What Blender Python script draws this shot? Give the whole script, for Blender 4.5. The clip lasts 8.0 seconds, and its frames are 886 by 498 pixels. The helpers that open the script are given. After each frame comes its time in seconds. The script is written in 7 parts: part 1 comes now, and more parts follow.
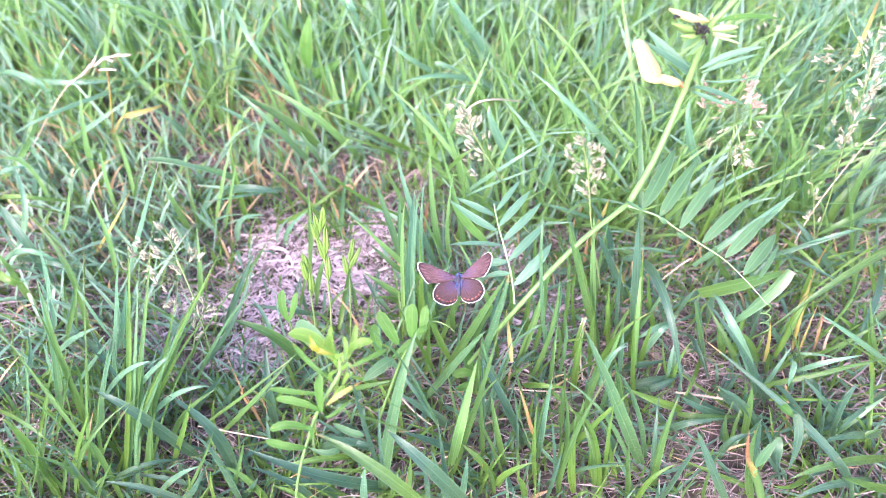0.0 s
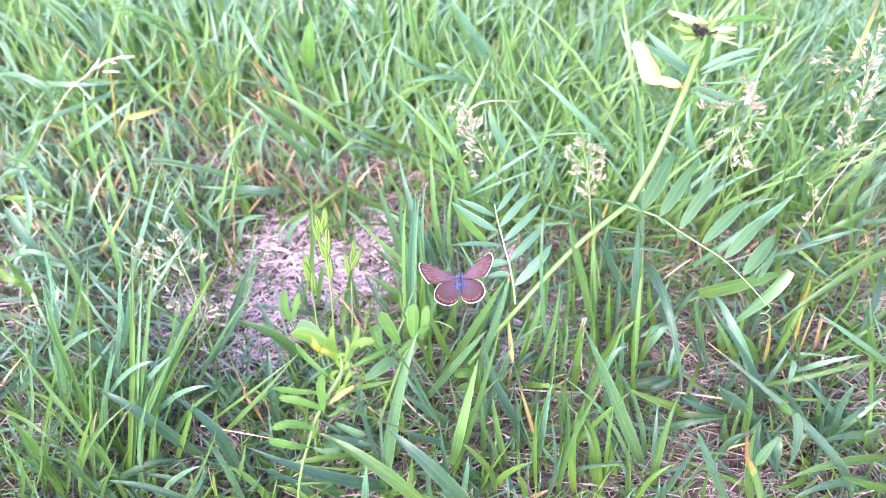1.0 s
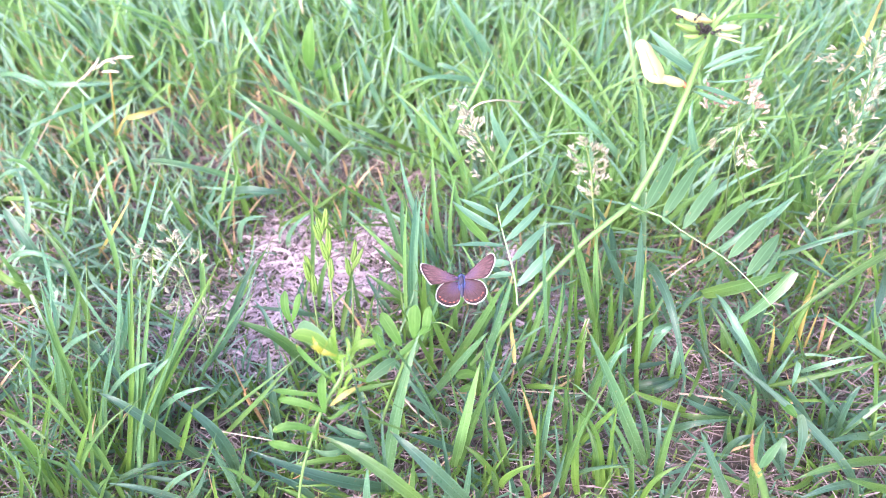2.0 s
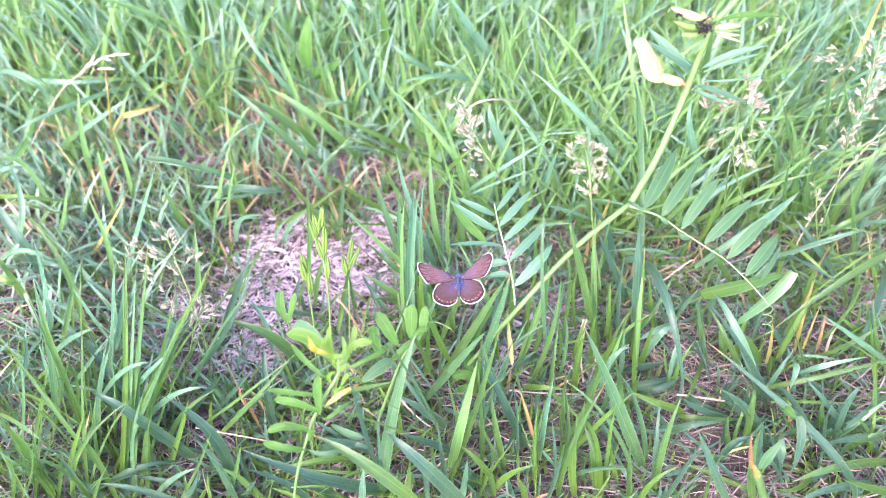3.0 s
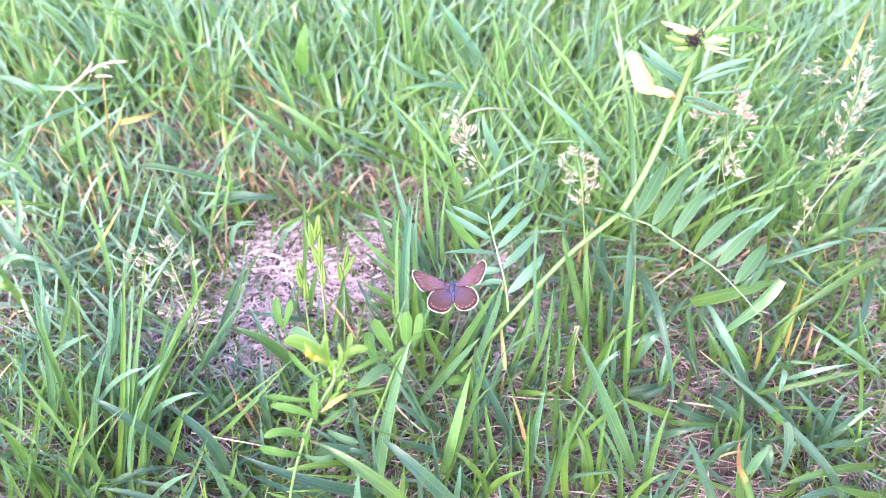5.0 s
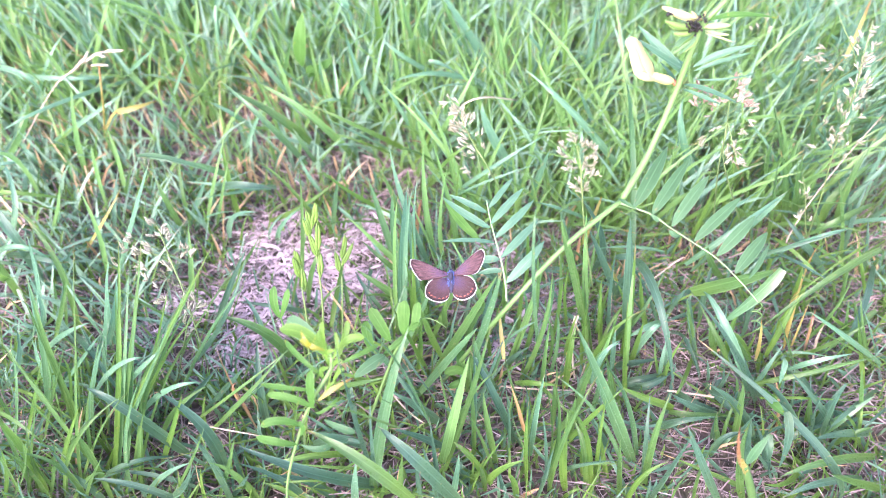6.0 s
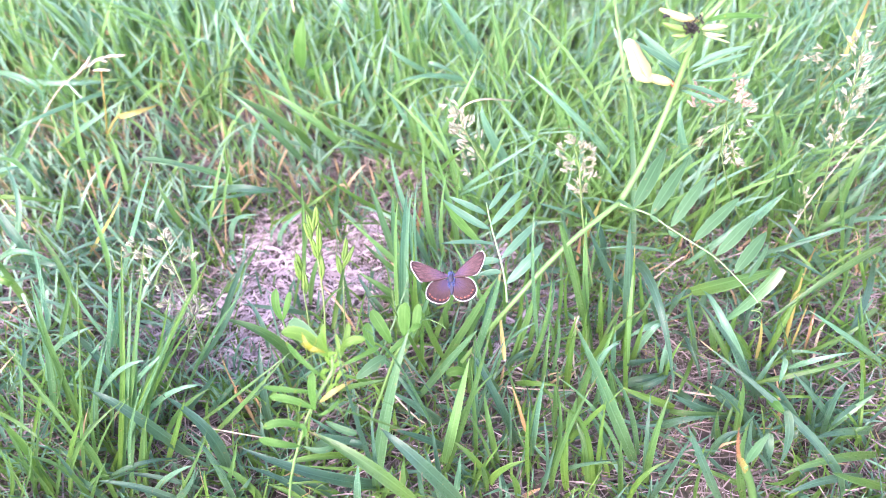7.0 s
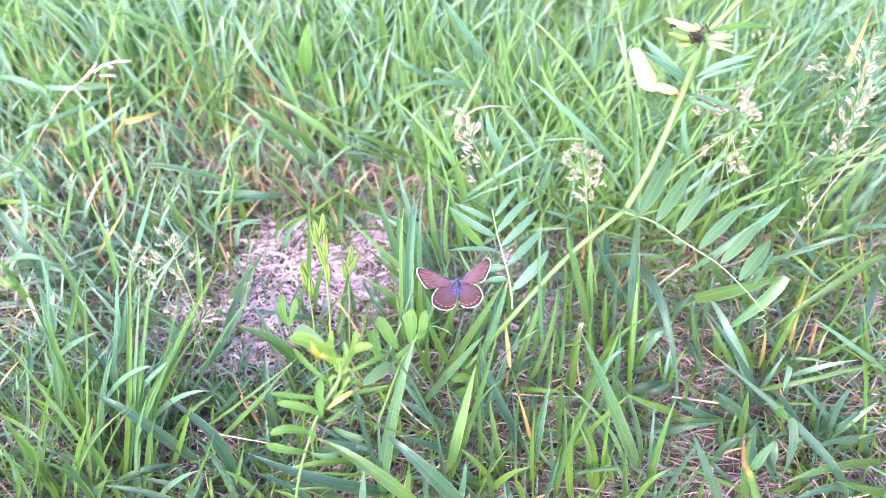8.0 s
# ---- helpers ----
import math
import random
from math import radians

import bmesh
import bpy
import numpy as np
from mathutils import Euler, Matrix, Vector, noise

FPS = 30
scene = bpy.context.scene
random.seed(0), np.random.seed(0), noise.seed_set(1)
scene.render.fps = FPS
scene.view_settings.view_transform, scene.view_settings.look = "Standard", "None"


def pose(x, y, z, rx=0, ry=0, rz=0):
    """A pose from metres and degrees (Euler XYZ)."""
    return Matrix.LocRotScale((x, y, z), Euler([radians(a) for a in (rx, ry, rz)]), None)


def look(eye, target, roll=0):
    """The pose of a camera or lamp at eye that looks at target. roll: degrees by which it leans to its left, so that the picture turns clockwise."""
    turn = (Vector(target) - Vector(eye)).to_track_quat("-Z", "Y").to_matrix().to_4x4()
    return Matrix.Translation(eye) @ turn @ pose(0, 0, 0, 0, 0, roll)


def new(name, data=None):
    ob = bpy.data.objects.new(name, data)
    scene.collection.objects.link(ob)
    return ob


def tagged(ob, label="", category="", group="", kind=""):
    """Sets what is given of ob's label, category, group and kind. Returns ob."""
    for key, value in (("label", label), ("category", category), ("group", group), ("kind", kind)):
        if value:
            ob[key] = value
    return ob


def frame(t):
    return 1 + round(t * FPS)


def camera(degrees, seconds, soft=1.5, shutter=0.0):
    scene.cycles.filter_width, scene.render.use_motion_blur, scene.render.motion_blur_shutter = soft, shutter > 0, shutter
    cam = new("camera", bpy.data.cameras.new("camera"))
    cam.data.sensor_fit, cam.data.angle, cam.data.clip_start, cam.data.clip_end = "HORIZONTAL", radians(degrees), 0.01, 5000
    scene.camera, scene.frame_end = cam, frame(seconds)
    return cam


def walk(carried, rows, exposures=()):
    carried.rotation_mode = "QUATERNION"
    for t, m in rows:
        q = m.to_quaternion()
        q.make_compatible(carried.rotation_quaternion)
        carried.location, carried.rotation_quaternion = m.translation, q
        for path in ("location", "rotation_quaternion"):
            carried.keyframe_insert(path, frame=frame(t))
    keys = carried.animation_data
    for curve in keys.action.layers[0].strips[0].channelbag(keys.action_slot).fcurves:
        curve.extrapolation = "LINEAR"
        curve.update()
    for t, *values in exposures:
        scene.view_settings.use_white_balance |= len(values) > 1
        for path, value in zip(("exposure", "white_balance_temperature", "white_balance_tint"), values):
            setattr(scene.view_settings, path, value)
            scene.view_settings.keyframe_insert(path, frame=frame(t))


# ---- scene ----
cam = camera(63.9, 8.0, 0.9)
cam.data.dof.use_dof, cam.data.dof.focus_distance, cam.data.dof.aperture_fstop = True, 0.325, 7.8
PATH = [
    (0.0, pose(-0.00004, -0.00054, 0.33608, 39.697, 0.193, -0.143)),
    (0.5, pose(-0.00012, -0.00127, 0.33647, 39.722, 0.273, -0.170)),
    (1.0, pose(0.00026, -0.00205, 0.33749, 39.789, 0.317, -0.068)),
    (1.5, pose(0.00088, -0.00192, 0.33752, 39.952, 0.671, -0.270)),
    (1.7, pose(0.00009, -0.00122, 0.33624, 39.863, 0.537, -0.222)),
    (2.8, pose(-0.00084, -0.00014, 0.33453, 39.870, 0.166, -0.047)),
    (3.0, pose(-0.00038, 0.00023, 0.33324, 39.940, 0.075, -0.102)),
    (3.5, pose(0.00000, 0.00000, 0.33500, 40.000, -0.000, 0.000)),
    (4.0, pose(0.00078, -0.00010, 0.33586, 40.195, 0.047, -0.118)),
    (4.5, pose(-0.00023, -0.00108, 0.33713, 40.242, -0.189, -0.019)),
    (4.7, pose(-0.00059, -0.00116, 0.33844, 40.290, -0.268, -0.251)),
    (5.8, pose(-0.00077, -0.00237, 0.33500, 39.865, -0.530, -0.285)),
    (6.0, pose(0.00031, -0.00185, 0.33437, 39.823, -0.389, -0.298)),
    (6.5, pose(0.00206, -0.00187, 0.33469, 39.719, -0.102, -0.396)),
    (7.0, pose(0.00171, -0.00234, 0.33642, 39.800, 0.084, -0.436)),
    (7.5, pose(0.00126, -0.00249, 0.33812, 40.013, -0.003, -0.380)),
    (8.0, pose(-0.00138, -0.00224, 0.33847, 40.102, -0.103, -0.310)),
]
EXPOSURE = 2.65
KELVIN, TINT = 6210, 36
walk(cam, PATH, [(0.0, EXPOSURE, KELVIN, TINT), (8.0, EXPOSURE, KELVIN, TINT)])

# ---- light: bright hazy sky, wide soft sun behind the eye ----
SUN_UP, SUN_TURN = 40, 208
world = bpy.data.worlds.new("sky")
scene.world = world
world.use_nodes = True
sky = world.node_tree.nodes.new("ShaderNodeTexSky")
sky.sky_type, sky.sun_disc = "NISHITA", False
sky.sun_elevation, sky.sun_rotation = radians(SUN_UP), radians(SUN_TURN)
sky.air_density, sky.dust_density = 1.0, 3.0
world.node_tree.links.new(sky.outputs[0], world.node_tree.nodes["Background"].inputs[0])
world.node_tree.nodes["Background"].inputs[1].default_value = 0.15
sun = new("sun", bpy.data.lights.new("sun", "SUN"))
sun.data.energy, sun.data.angle, sun.data.color = 0.88, radians(45), (1.0, 0.96, 0.9)
sun.matrix_world = look((math.sin(radians(SUN_TURN)) * 2, math.cos(radians(SUN_TURN)) * 2, 2 * math.tan(radians(SUN_UP))), (0, 0, 0))


# ---- materials ----
class Nodes:
    """A short hand for building node materials."""

    def __init__(self, name):
        self.mat = bpy.data.materials.new(name)
        self.mat.use_nodes = True
        self.tree = self.mat.node_tree
        self.bsdf = self.tree.nodes["Principled BSDF"]
        self.out = self.tree.nodes["Material Output"]

    def add(self, kind, **inputs):
        node = self.tree.nodes.new("ShaderNode" + kind)
        for key, value in inputs.items():
            self.put(node.inputs[key.replace("_", " ")], value)
        return node

    def put(self, socket, value):
        if isinstance(value, bpy.types.NodeSocket):
            self.tree.links.new(value, socket)
        else:
            socket.default_value = value

    def math(self, op, a, b=0.0):
        node = self.add("Math")
        node.operation = op
        self.put(node.inputs[0], a), self.put(node.inputs[1], b)
        return node.outputs[0]

    def mix(self, factor, a, b, blend="MIX"):
        node = self.add("Mix")
        node.data_type, node.blend_type = "RGBA", blend
        self.put(node.inputs["Factor"], factor)
        self.put(node.inputs["A"], a if isinstance(a, bpy.types.NodeSocket) else (*a, 1))
        self.put(node.inputs["B"], b if isinstance(b, bpy.types.NodeSocket) else (*b, 1))
        return node.outputs["Result"]

    def ramp(self, value, low, high):
        node = self.add("MapRange", Value=value, From_Min=low, From_Max=high)
        return node.outputs[0]

    def noise(self, scale, detail=3.0, vector=None):
        node = self.add("TexNoise", Scale=scale, Detail=detail)
        self.put(node.inputs["Vector"], vector or self.add("TexCoord").outputs["Object"])
        return node.outputs["Fac"]


def leaf_material(name, young, old, dry, thin=0.5, rough=0.3, island=False, veins=9.0, dryness=0.0, ribbed=0.14, gloss=0.62, lined=0.6, olive=0.0):
    """Leaf: parallel veins (veins=1 instead paints one half lighter, like a shaded fold), a pale midrib, patchy colour
    from leaf to leaf and along it, light through the blade.
    """
    n = Nodes(name)
    uv = n.add("UVMap")
    split = n.add("SeparateXYZ", Vector=uv.outputs[0])
    across, along = split.outputs[0], split.outputs[1]
    chance = n.add("NewGeometry").outputs["Random Per Island"] if island else n.add("ObjectInfo").outputs["Random"]
    patch = n.noise(120.0, 3.0)
    grain = n.noise(900.0, 2.0)
    shade = n.ramp(n.math("ADD", n.math("MULTIPLY", chance, 0.7), n.math("MULTIPLY", patch, 0.6)), 0.2, 1.1)
    base = n.mix(shade, young, old)
    rib = n.math("SINE", n.math("MULTIPLY", across, veins * 6.2832))
    base = n.mix(n.math("MULTIPLY", n.ramp(rib, -1.0, 1.0), ribbed), base, (1.0, 1.0, 0.8), "SOFT_LIGHT")
    lanes = n.add("CombineXYZ", X=n.math("ADD", n.math("MULTIPLY", across, 7.0), n.math("MULTIPLY", chance, 50.0)), Y=n.math("MULTIPLY", along, 5.0))
    streak = n.noise(1.0, 4.0, lanes.outputs[0])
    base = n.mix(n.math("MULTIPLY", n.ramp(streak, 0.5, 0.3), lined), base, tuple(0.62 * c for c in old), "MIX")
    base = n.mix(n.math("MULTIPLY", n.ramp(streak, 0.55, 0.75), 0.5 * lined), base, tuple(min(1, 1.35 * c) for c in young))
    # pale toothed margin, with light through the thin edge put into its colour
    rim = n.ramp(n.math("ABSOLUTE", n.math("SUBTRACT", across, 0.5)), 0.41, 0.48)
    base = n.mix(n.math("MULTIPLY", rim, 0.5), base, tuple(min(1, 1.6 * c + 0.05) for c in young))
    sheath = n.ramp(n.math("ADD", along, n.math("MULTIPLY", n.math("SUBTRACT", patch, 0.5), 0.4)), 0.55, 0.0)
    base = n.mix(n.math("MULTIPLY", sheath, olive), base, (0.14, 0.225, 0.03))
    mid = n.ramp(n.math("ABSOLUTE", n.math("SUBTRACT", across, 0.5)), 0.05, 0.0)
    base = n.mix(n.math("MULTIPLY", mid, 0.55), base, tuple(min(1, 1.6 * c + 0.03) for c in young))
    speck = n.ramp(n.noise(420.0, 4.0), 0.66, 0.74)
    base = n.mix(n.math("MULTIPLY", speck, 0.5), base, dry)
    tip = n.ramp(n.math("ADD", along, n.math("MULTIPLY", n.math("SUBTRACT", patch, 0.5), 0.5)), 0.93 - dryness, 1.03 - dryness)
    base = n.mix(n.math("MULTIPLY", tip, n.ramp(chance, 0.25, 0.6)), base, dry)
    n.put(n.bsdf.inputs["Base Color"], base)
    n.put(n.bsdf.inputs["Roughness"], n.math("ADD", rough - 0.1, n.math("MULTIPLY", grain, 0.2)))
    n.put(n.bsdf.inputs["Specular IOR Level"], gloss)
    bump = n.add("Bump", Strength=0.3, Distance=0.00025, Height=n.math("ADD", n.math("MULTIPLY", rib, 0.25), n.math("MULTIPLY", grain, 1.2)))
    n.put(n.bsdf.inputs["Normal"], bump.outputs[0])
    glow = n.add("BsdfTranslucent", Color=n.mix(0.5, base, tuple(min(1, 1.3 * c) for c in young)))
    both = n.add("MixShader", Fac=thin)
    n.put(both.inputs[1], n.bsdf.outputs[0]), n.put(both.inputs[2], glow.outputs[0])
    n.put(n.out.inputs[0], both.outputs[0])
    return n.mat


def plain_material(name, a, b, scale=300.0, rough=0.6, bump=0.3, thin=0.0, metal=0.0, island=False):
    """Matter of two mixed colours with grain and relief."""
    n = Nodes(name)
    chance = n.add("NewGeometry").outputs["Random Per Island"] if island else n.add("ObjectInfo").outputs["Random"]
    soft, fine = n.noise(scale, 4.0), n.noise(scale * 6, 3.0)
    mix = n.ramp(n.math("ADD", n.math("MULTIPLY", soft, 0.7), n.math("MULTIPLY", chance, 0.6)), 0.25, 1.0)
    base = n.mix(mix, a, b)
    n.put(n.bsdf.inputs["Base Color"], base)
    n.put(n.bsdf.inputs["Roughness"], n.math("ADD", rough - 0.1, n.math("MULTIPLY", fine, 0.2)))
    n.bsdf.inputs["Metallic"].default_value = metal
    b_node = n.add("Bump", Strength=bump, Distance=0.0003, Height=fine)
    n.put(n.bsdf.inputs["Normal"], b_node.outputs[0])
    if thin:
        both = n.add("MixShader", Fac=thin)
        n.put(both.inputs[1], n.bsdf.outputs[0]), n.put(both.inputs[2], n.add("BsdfTranslucent", Color=base).outputs[0])
        n.put(n.out.inputs[0], both.outputs[0])
    return n.mat


DRY = (0.42, 0.27, 0.12)
B = leaf_material("grass glaucous", (0.082, 0.185, 0.118), (0.047, 0.12, 0.077), DRY, olive=0.3)
G = leaf_material("grass green", (0.11, 0.235, 0.07), (0.058, 0.145, 0.045), DRY, olive=0.5)
F = leaf_material("grass fresh", (0.13, 0.27, 0.055), (0.072, 0.17, 0.036), DRY, olive=0.6)
# green brightened: the stronger light on the upper meadow is put into the colour
L = leaf_material("grass green brightened", (0.195, 0.395, 0.13), (0.12, 0.27, 0.083), DRY, olive=0.4)
P = leaf_material("grass pale", (0.17, 0.35, 0.22), (0.108, 0.255, 0.145), (0.6, 0.5, 0.36), olive=0.3, rough=0.25, gloss=0.85)
M = leaf_material("grass mid green", (0.127, 0.27, 0.128), (0.08, 0.195, 0.086), DRY, olive=0.3, rough=0.25, gloss=0.8)
Y = leaf_material("leaf yellow", (0.42, 0.37, 0.11), (0.36, 0.30, 0.09), (0.36, 0.19, 0.06), dryness=0.2)
O = leaf_material("leaf brown", (0.32, 0.21, 0.10), (0.25, 0.15, 0.07), (0.2, 0.1, 0.05), dryness=0.5, thin=0.15)
S = leaf_material("straw", (0.50, 0.42, 0.32), (0.37, 0.29, 0.22), (0.3, 0.2, 0.12), thin=0.1, veins=5)
# veins=1 paints one leaf half lighter, imitating the shading of a fold
VETCH = leaf_material("vetch leaflet", (0.105, 0.225, 0.108), (0.062, 0.16, 0.07), DRY, veins=1, ribbed=0.1, rough=0.48, gloss=0.32, lined=0.45, dryness=-0.06)
VETCH_PALE = leaf_material("pale vetch leaflet", (0.122, 0.268, 0.168), (0.078, 0.2, 0.118), DRY, veins=1, ribbed=0.1, rough=0.42, gloss=0.45, lined=0.45, dryness=-0.06)
YOUNG = leaf_material("young leaflet", (0.1, 0.24, 0.05), (0.056, 0.163, 0.036), (0.5, 0.42, 0.05), veins=1, ribbed=0.1, rough=0.5, gloss=0.25, lined=0.45, dryness=-0.07)
FRESH = leaf_material("fresh leaflet", (0.16, 0.31, 0.05), (0.10, 0.22, 0.04), (0.5, 0.42, 0.05), veins=1, ribbed=0.1, rough=0.45, gloss=0.35, lined=0.45, dryness=-0.07)
YELLOWED = leaf_material("yellowed leaflet", (0.30, 0.30, 0.03), (0.2, 0.22, 0.03), (0.4, 0.3, 0.05), veins=2, ribbed=0.1, lined=0.3)
TURF = leaf_material("turf", (0.21, 0.40, 0.12), (0.105, 0.235, 0.075), DRY, island=True, dryness=0.04, olive=0.6, thin=0.44)
# turf darkened for the front, with the undergrowth's shade put into the colour
TURF_LOW = leaf_material("low turf darkened", (0.15, 0.285, 0.058), (0.068, 0.155, 0.034), DRY, island=True, dryness=0.04, olive=0.6, thin=0.44)
TURF_BLUE = leaf_material("blue turf", (0.13, 0.28, 0.18), (0.075, 0.185, 0.11), DRY, island=True, dryness=0.04, olive=0.6, thin=0.44)
TURF_PALE = leaf_material("turf pale", (0.29, 0.48, 0.345), (0.145, 0.285, 0.185), DRY, island=True, dryness=0.04, olive=0.3, thin=0.44, rough=0.25, gloss=0.8)
TURF_DRY = leaf_material("dry turf", (0.52, 0.40, 0.24), (0.34, 0.20, 0.10), (0.4, 0.3, 0.28), island=True, thin=0.25, gloss=0.4)
LITTER = plain_material("straw litter", (0.70, 0.555, 0.60), (0.30, 0.23, 0.245), 60.0, 0.7, 0.4, island=True)
THATCH = plain_material("bleached thatch", (0.38, 0.295, 0.285), (0.07, 0.055, 0.05), 60.0, 0.7, 0.4, island=True)
# old straw darkened further: the shade between blades is put into its colour
SHADED_OLD_LITTER = plain_material("old straw with shade", (0.38, 0.295, 0.285), (0.05, 0.04, 0.036), 60.0, 0.8, 0.4, island=True)
STEM = plain_material("vetch stem", (0.15, 0.285, 0.085), (0.095, 0.205, 0.06), 200.0, 0.45, 0.2, 0.15)
RACHIS = plain_material("pale stalk", (0.26, 0.38, 0.19), (0.18, 0.29, 0.125), 200.0, 0.5, 0.2)
STALK = plain_material("grass stalk", (0.19, 0.28, 0.1), (0.12, 0.2, 0.065), 200.0, 0.5, 0.2)
SPIKELET = plain_material("pale spikelet", (0.5, 0.48, 0.38), (0.19, 0.21, 0.12), 500.0, 0.6, 0.3, 0.3)
SPIKELET_RED = plain_material("reddish spikelet", (0.56, 0.49, 0.40), (0.33, 0.225, 0.17), 500.0, 0.6, 0.3, 0.3)
BROME = plain_material("green spikelet", (0.16, 0.29, 0.05), (0.1, 0.2, 0.035), 400.0, 0.5, 0.3, 0.25)
POD = plain_material("green pod", (0.2, 0.33, 0.09), (0.14, 0.26, 0.06), 200.0, 0.5, 0.2, 0.2)
PETAL = plain_material("cream petal", (0.72, 0.65, 0.32), (0.62, 0.56, 0.25), 150.0, 0.5, 0.15, 0.35)
PALE = plain_material("pale bud", (0.46, 0.54, 0.3), (0.36, 0.46, 0.2), 200.0, 0.5, 0.2, 0.3)
KEEL = plain_material("yellow keel", (0.8, 0.72, 0.34), (0.66, 0.6, 0.22), 200.0, 0.5, 0.2, 0.3)
RUSSET = plain_material("russet stalk", (0.30, 0.11, 0.05), (0.2, 0.07, 0.03), 300.0, 0.5, 0.2)
BLACK = plain_material("black chitin", (0.006, 0.005, 0.005), (0.012, 0.009, 0.008), 800.0, 0.3, 0.3)


def soil_material():
    n = Nodes("soil")
    big, small = n.noise(14.0, 5.0), n.noise(160.0, 6.0)
    base = n.mix(n.ramp(small, 0.35, 0.65), (0.03, 0.022, 0.02), (0.17, 0.125, 0.115))
    base = n.mix(n.ramp(big, 0.45, 0.7), base, (0.075, 0.10, 0.035))
    away = n.add("VectorMath", Vector=n.add("TexCoord").outputs["Object"])
    away.operation = "LENGTH"
    sward = n.mix(n.ramp(small, 0.3, 0.7), (0.04, 0.085, 0.022), (0.10, 0.18, 0.05))
    base = n.mix(n.ramp(n.math("ADD", away.outputs["Value"], big), 1.0, 1.6), base, sward)
    n.put(n.bsdf.inputs["Base Color"], base)
    n.bsdf.inputs["Roughness"].default_value = 0.9
    bump = n.add("Bump", Strength=0.8, Distance=0.002, Height=small)
    n.put(n.bsdf.inputs["Normal"], bump.outputs[0])
    return n.mat


SOIL = soil_material()

# ---- building tools; lengths in millimetres ----
MM = 0.001
LIGHT_WARD = np.array((0.0, -0.5, 0.86))
ORIGIN = {}


def unit(v):
    return v / np.maximum(np.linalg.norm(v, axis=-1, keepdims=True), 1e-9)


def outline(t, form):
    """Half width along a leaf from its base (0) to its tip (1)."""
    if form == "grass":
        return np.where(t < 0.25, 0.66 + 0.34 * np.sin(t / 0.25 * np.pi / 2), np.maximum(1 - (np.maximum(t - 0.25, 0) / 0.75) ** 1.7, 0.0) ** 0.9) + 0.015
    if form == "petal":
        return np.interp(t, (0, 0.15, 0.4, 0.75, 0.92, 1), (0.5, 0.95, 1.0, 0.68, 0.74, 0.3))
    if form == "strap":
        return 1.0 - 0.35 * t ** 4
    if form == "lance":
        return np.interp(t, (0, 0.08, 0.25, 0.45, 0.65, 0.82, 0.94, 1), (0.12, 0.55, 0.9, 1.0, 0.86, 0.56, 0.22, 0.03))
    if form == "oblong":
        return np.interp(t, (0, 0.1, 0.3, 0.55, 0.75, 0.9, 0.97, 1), (0.12, 0.5, 0.8, 0.97, 1.0, 0.8, 0.5, 0.2))
    return np.sin(np.pi * np.clip(t, 0, 1) ** 0.8) ** 0.9 + 0.05


def ribbons(a, c, b, width, roll=0.0, rings=9, form="grass", fold=0.22, thick=0.16, twist=0.0, solid=False):
    """Vertices, faces and surface coordinates of leaves that run from a over c to b: closed, keeled, tapering."""
    a, c, b = (np.atleast_2d(np.asarray(v, float)) for v in (a, c, b))
    count = len(a)
    width = np.broadcast_to(np.asarray(width, float), (count,))[:, None, None]
    t = np.linspace(0, 1, rings)[None, :, None]
    bend = 2 * c - (a + b) / 2
    a, b, bend = a[:, None], b[:, None], bend[:, None]
    line = (1 - t) ** 2 * a + 2 * t * (1 - t) * bend + t ** 2 * b
    way = unit(2 * (1 - t) * (bend - a) + 2 * t * (b - bend))
    side = unit(np.cross(way, LIGHT_WARD))
    up = np.cross(side, way)
    turn = np.broadcast_to(np.asarray(roll, float).reshape(-1, 1, 1), (count, 1, 1)) + twist * t
    side, up = side * np.cos(turn) + up * np.sin(turn), up * np.cos(turn) - side * np.sin(turn)
    half = width / 2 * outline(t, form)
    left, right = line - side * half + up * half * fold, line + side * half + up * half * fold
    if not solid:
        rows, u = (left, line, right), (0.0, 0.5, 1.0)
    else:
        low = up * np.minimum(thick, half * 0.8)
        rows, u = (left, line, right, right - low * 0.5, line - low, left - low * 0.5), (0.0, 0.5, 1.0, 1.0, 0.5, 0.0)
    m = len(rows)
    verts = np.stack(rows, axis=2).reshape(-1, 3)
    i, j = np.meshgrid(np.arange(rings - 1), np.arange(m if solid else m - 1), indexing="ij")
    k = (j + 1) % m
    one = np.stack((i * m + j, i * m + k, i * m + m + k, i * m + m + j), -1).reshape(-1, 4)
    faces = (np.arange(count)[:, None, None] * rings * m + one[None]).reshape(-1, 4)
    u = np.tile(u, count * rings)
    v = np.tile(np.repeat(np.linspace(0, 1, rings), m), count)
    return verts, faces, np.stack((u, v), -1)


def mesh_from(name, verts, faces, uv=None, material=None, smooth=True):
    me = bpy.data.meshes.new(name)
    me.from_pydata(verts.tolist(), [], faces.tolist() if isinstance(faces, np.ndarray) else faces)
    if uv is not None:
        loops = np.zeros(len(me.loops), int)
        me.loops.foreach_get("vertex_index", loops)
        me.uv_layers.new(name="UVMap").data.foreach_set("uv", uv[loops].ravel())
    if smooth:
        me.polygons.foreach_set("use_smooth", np.ones(len(me.polygons), bool))
    if material:
        me.materials.append(material)
    return me


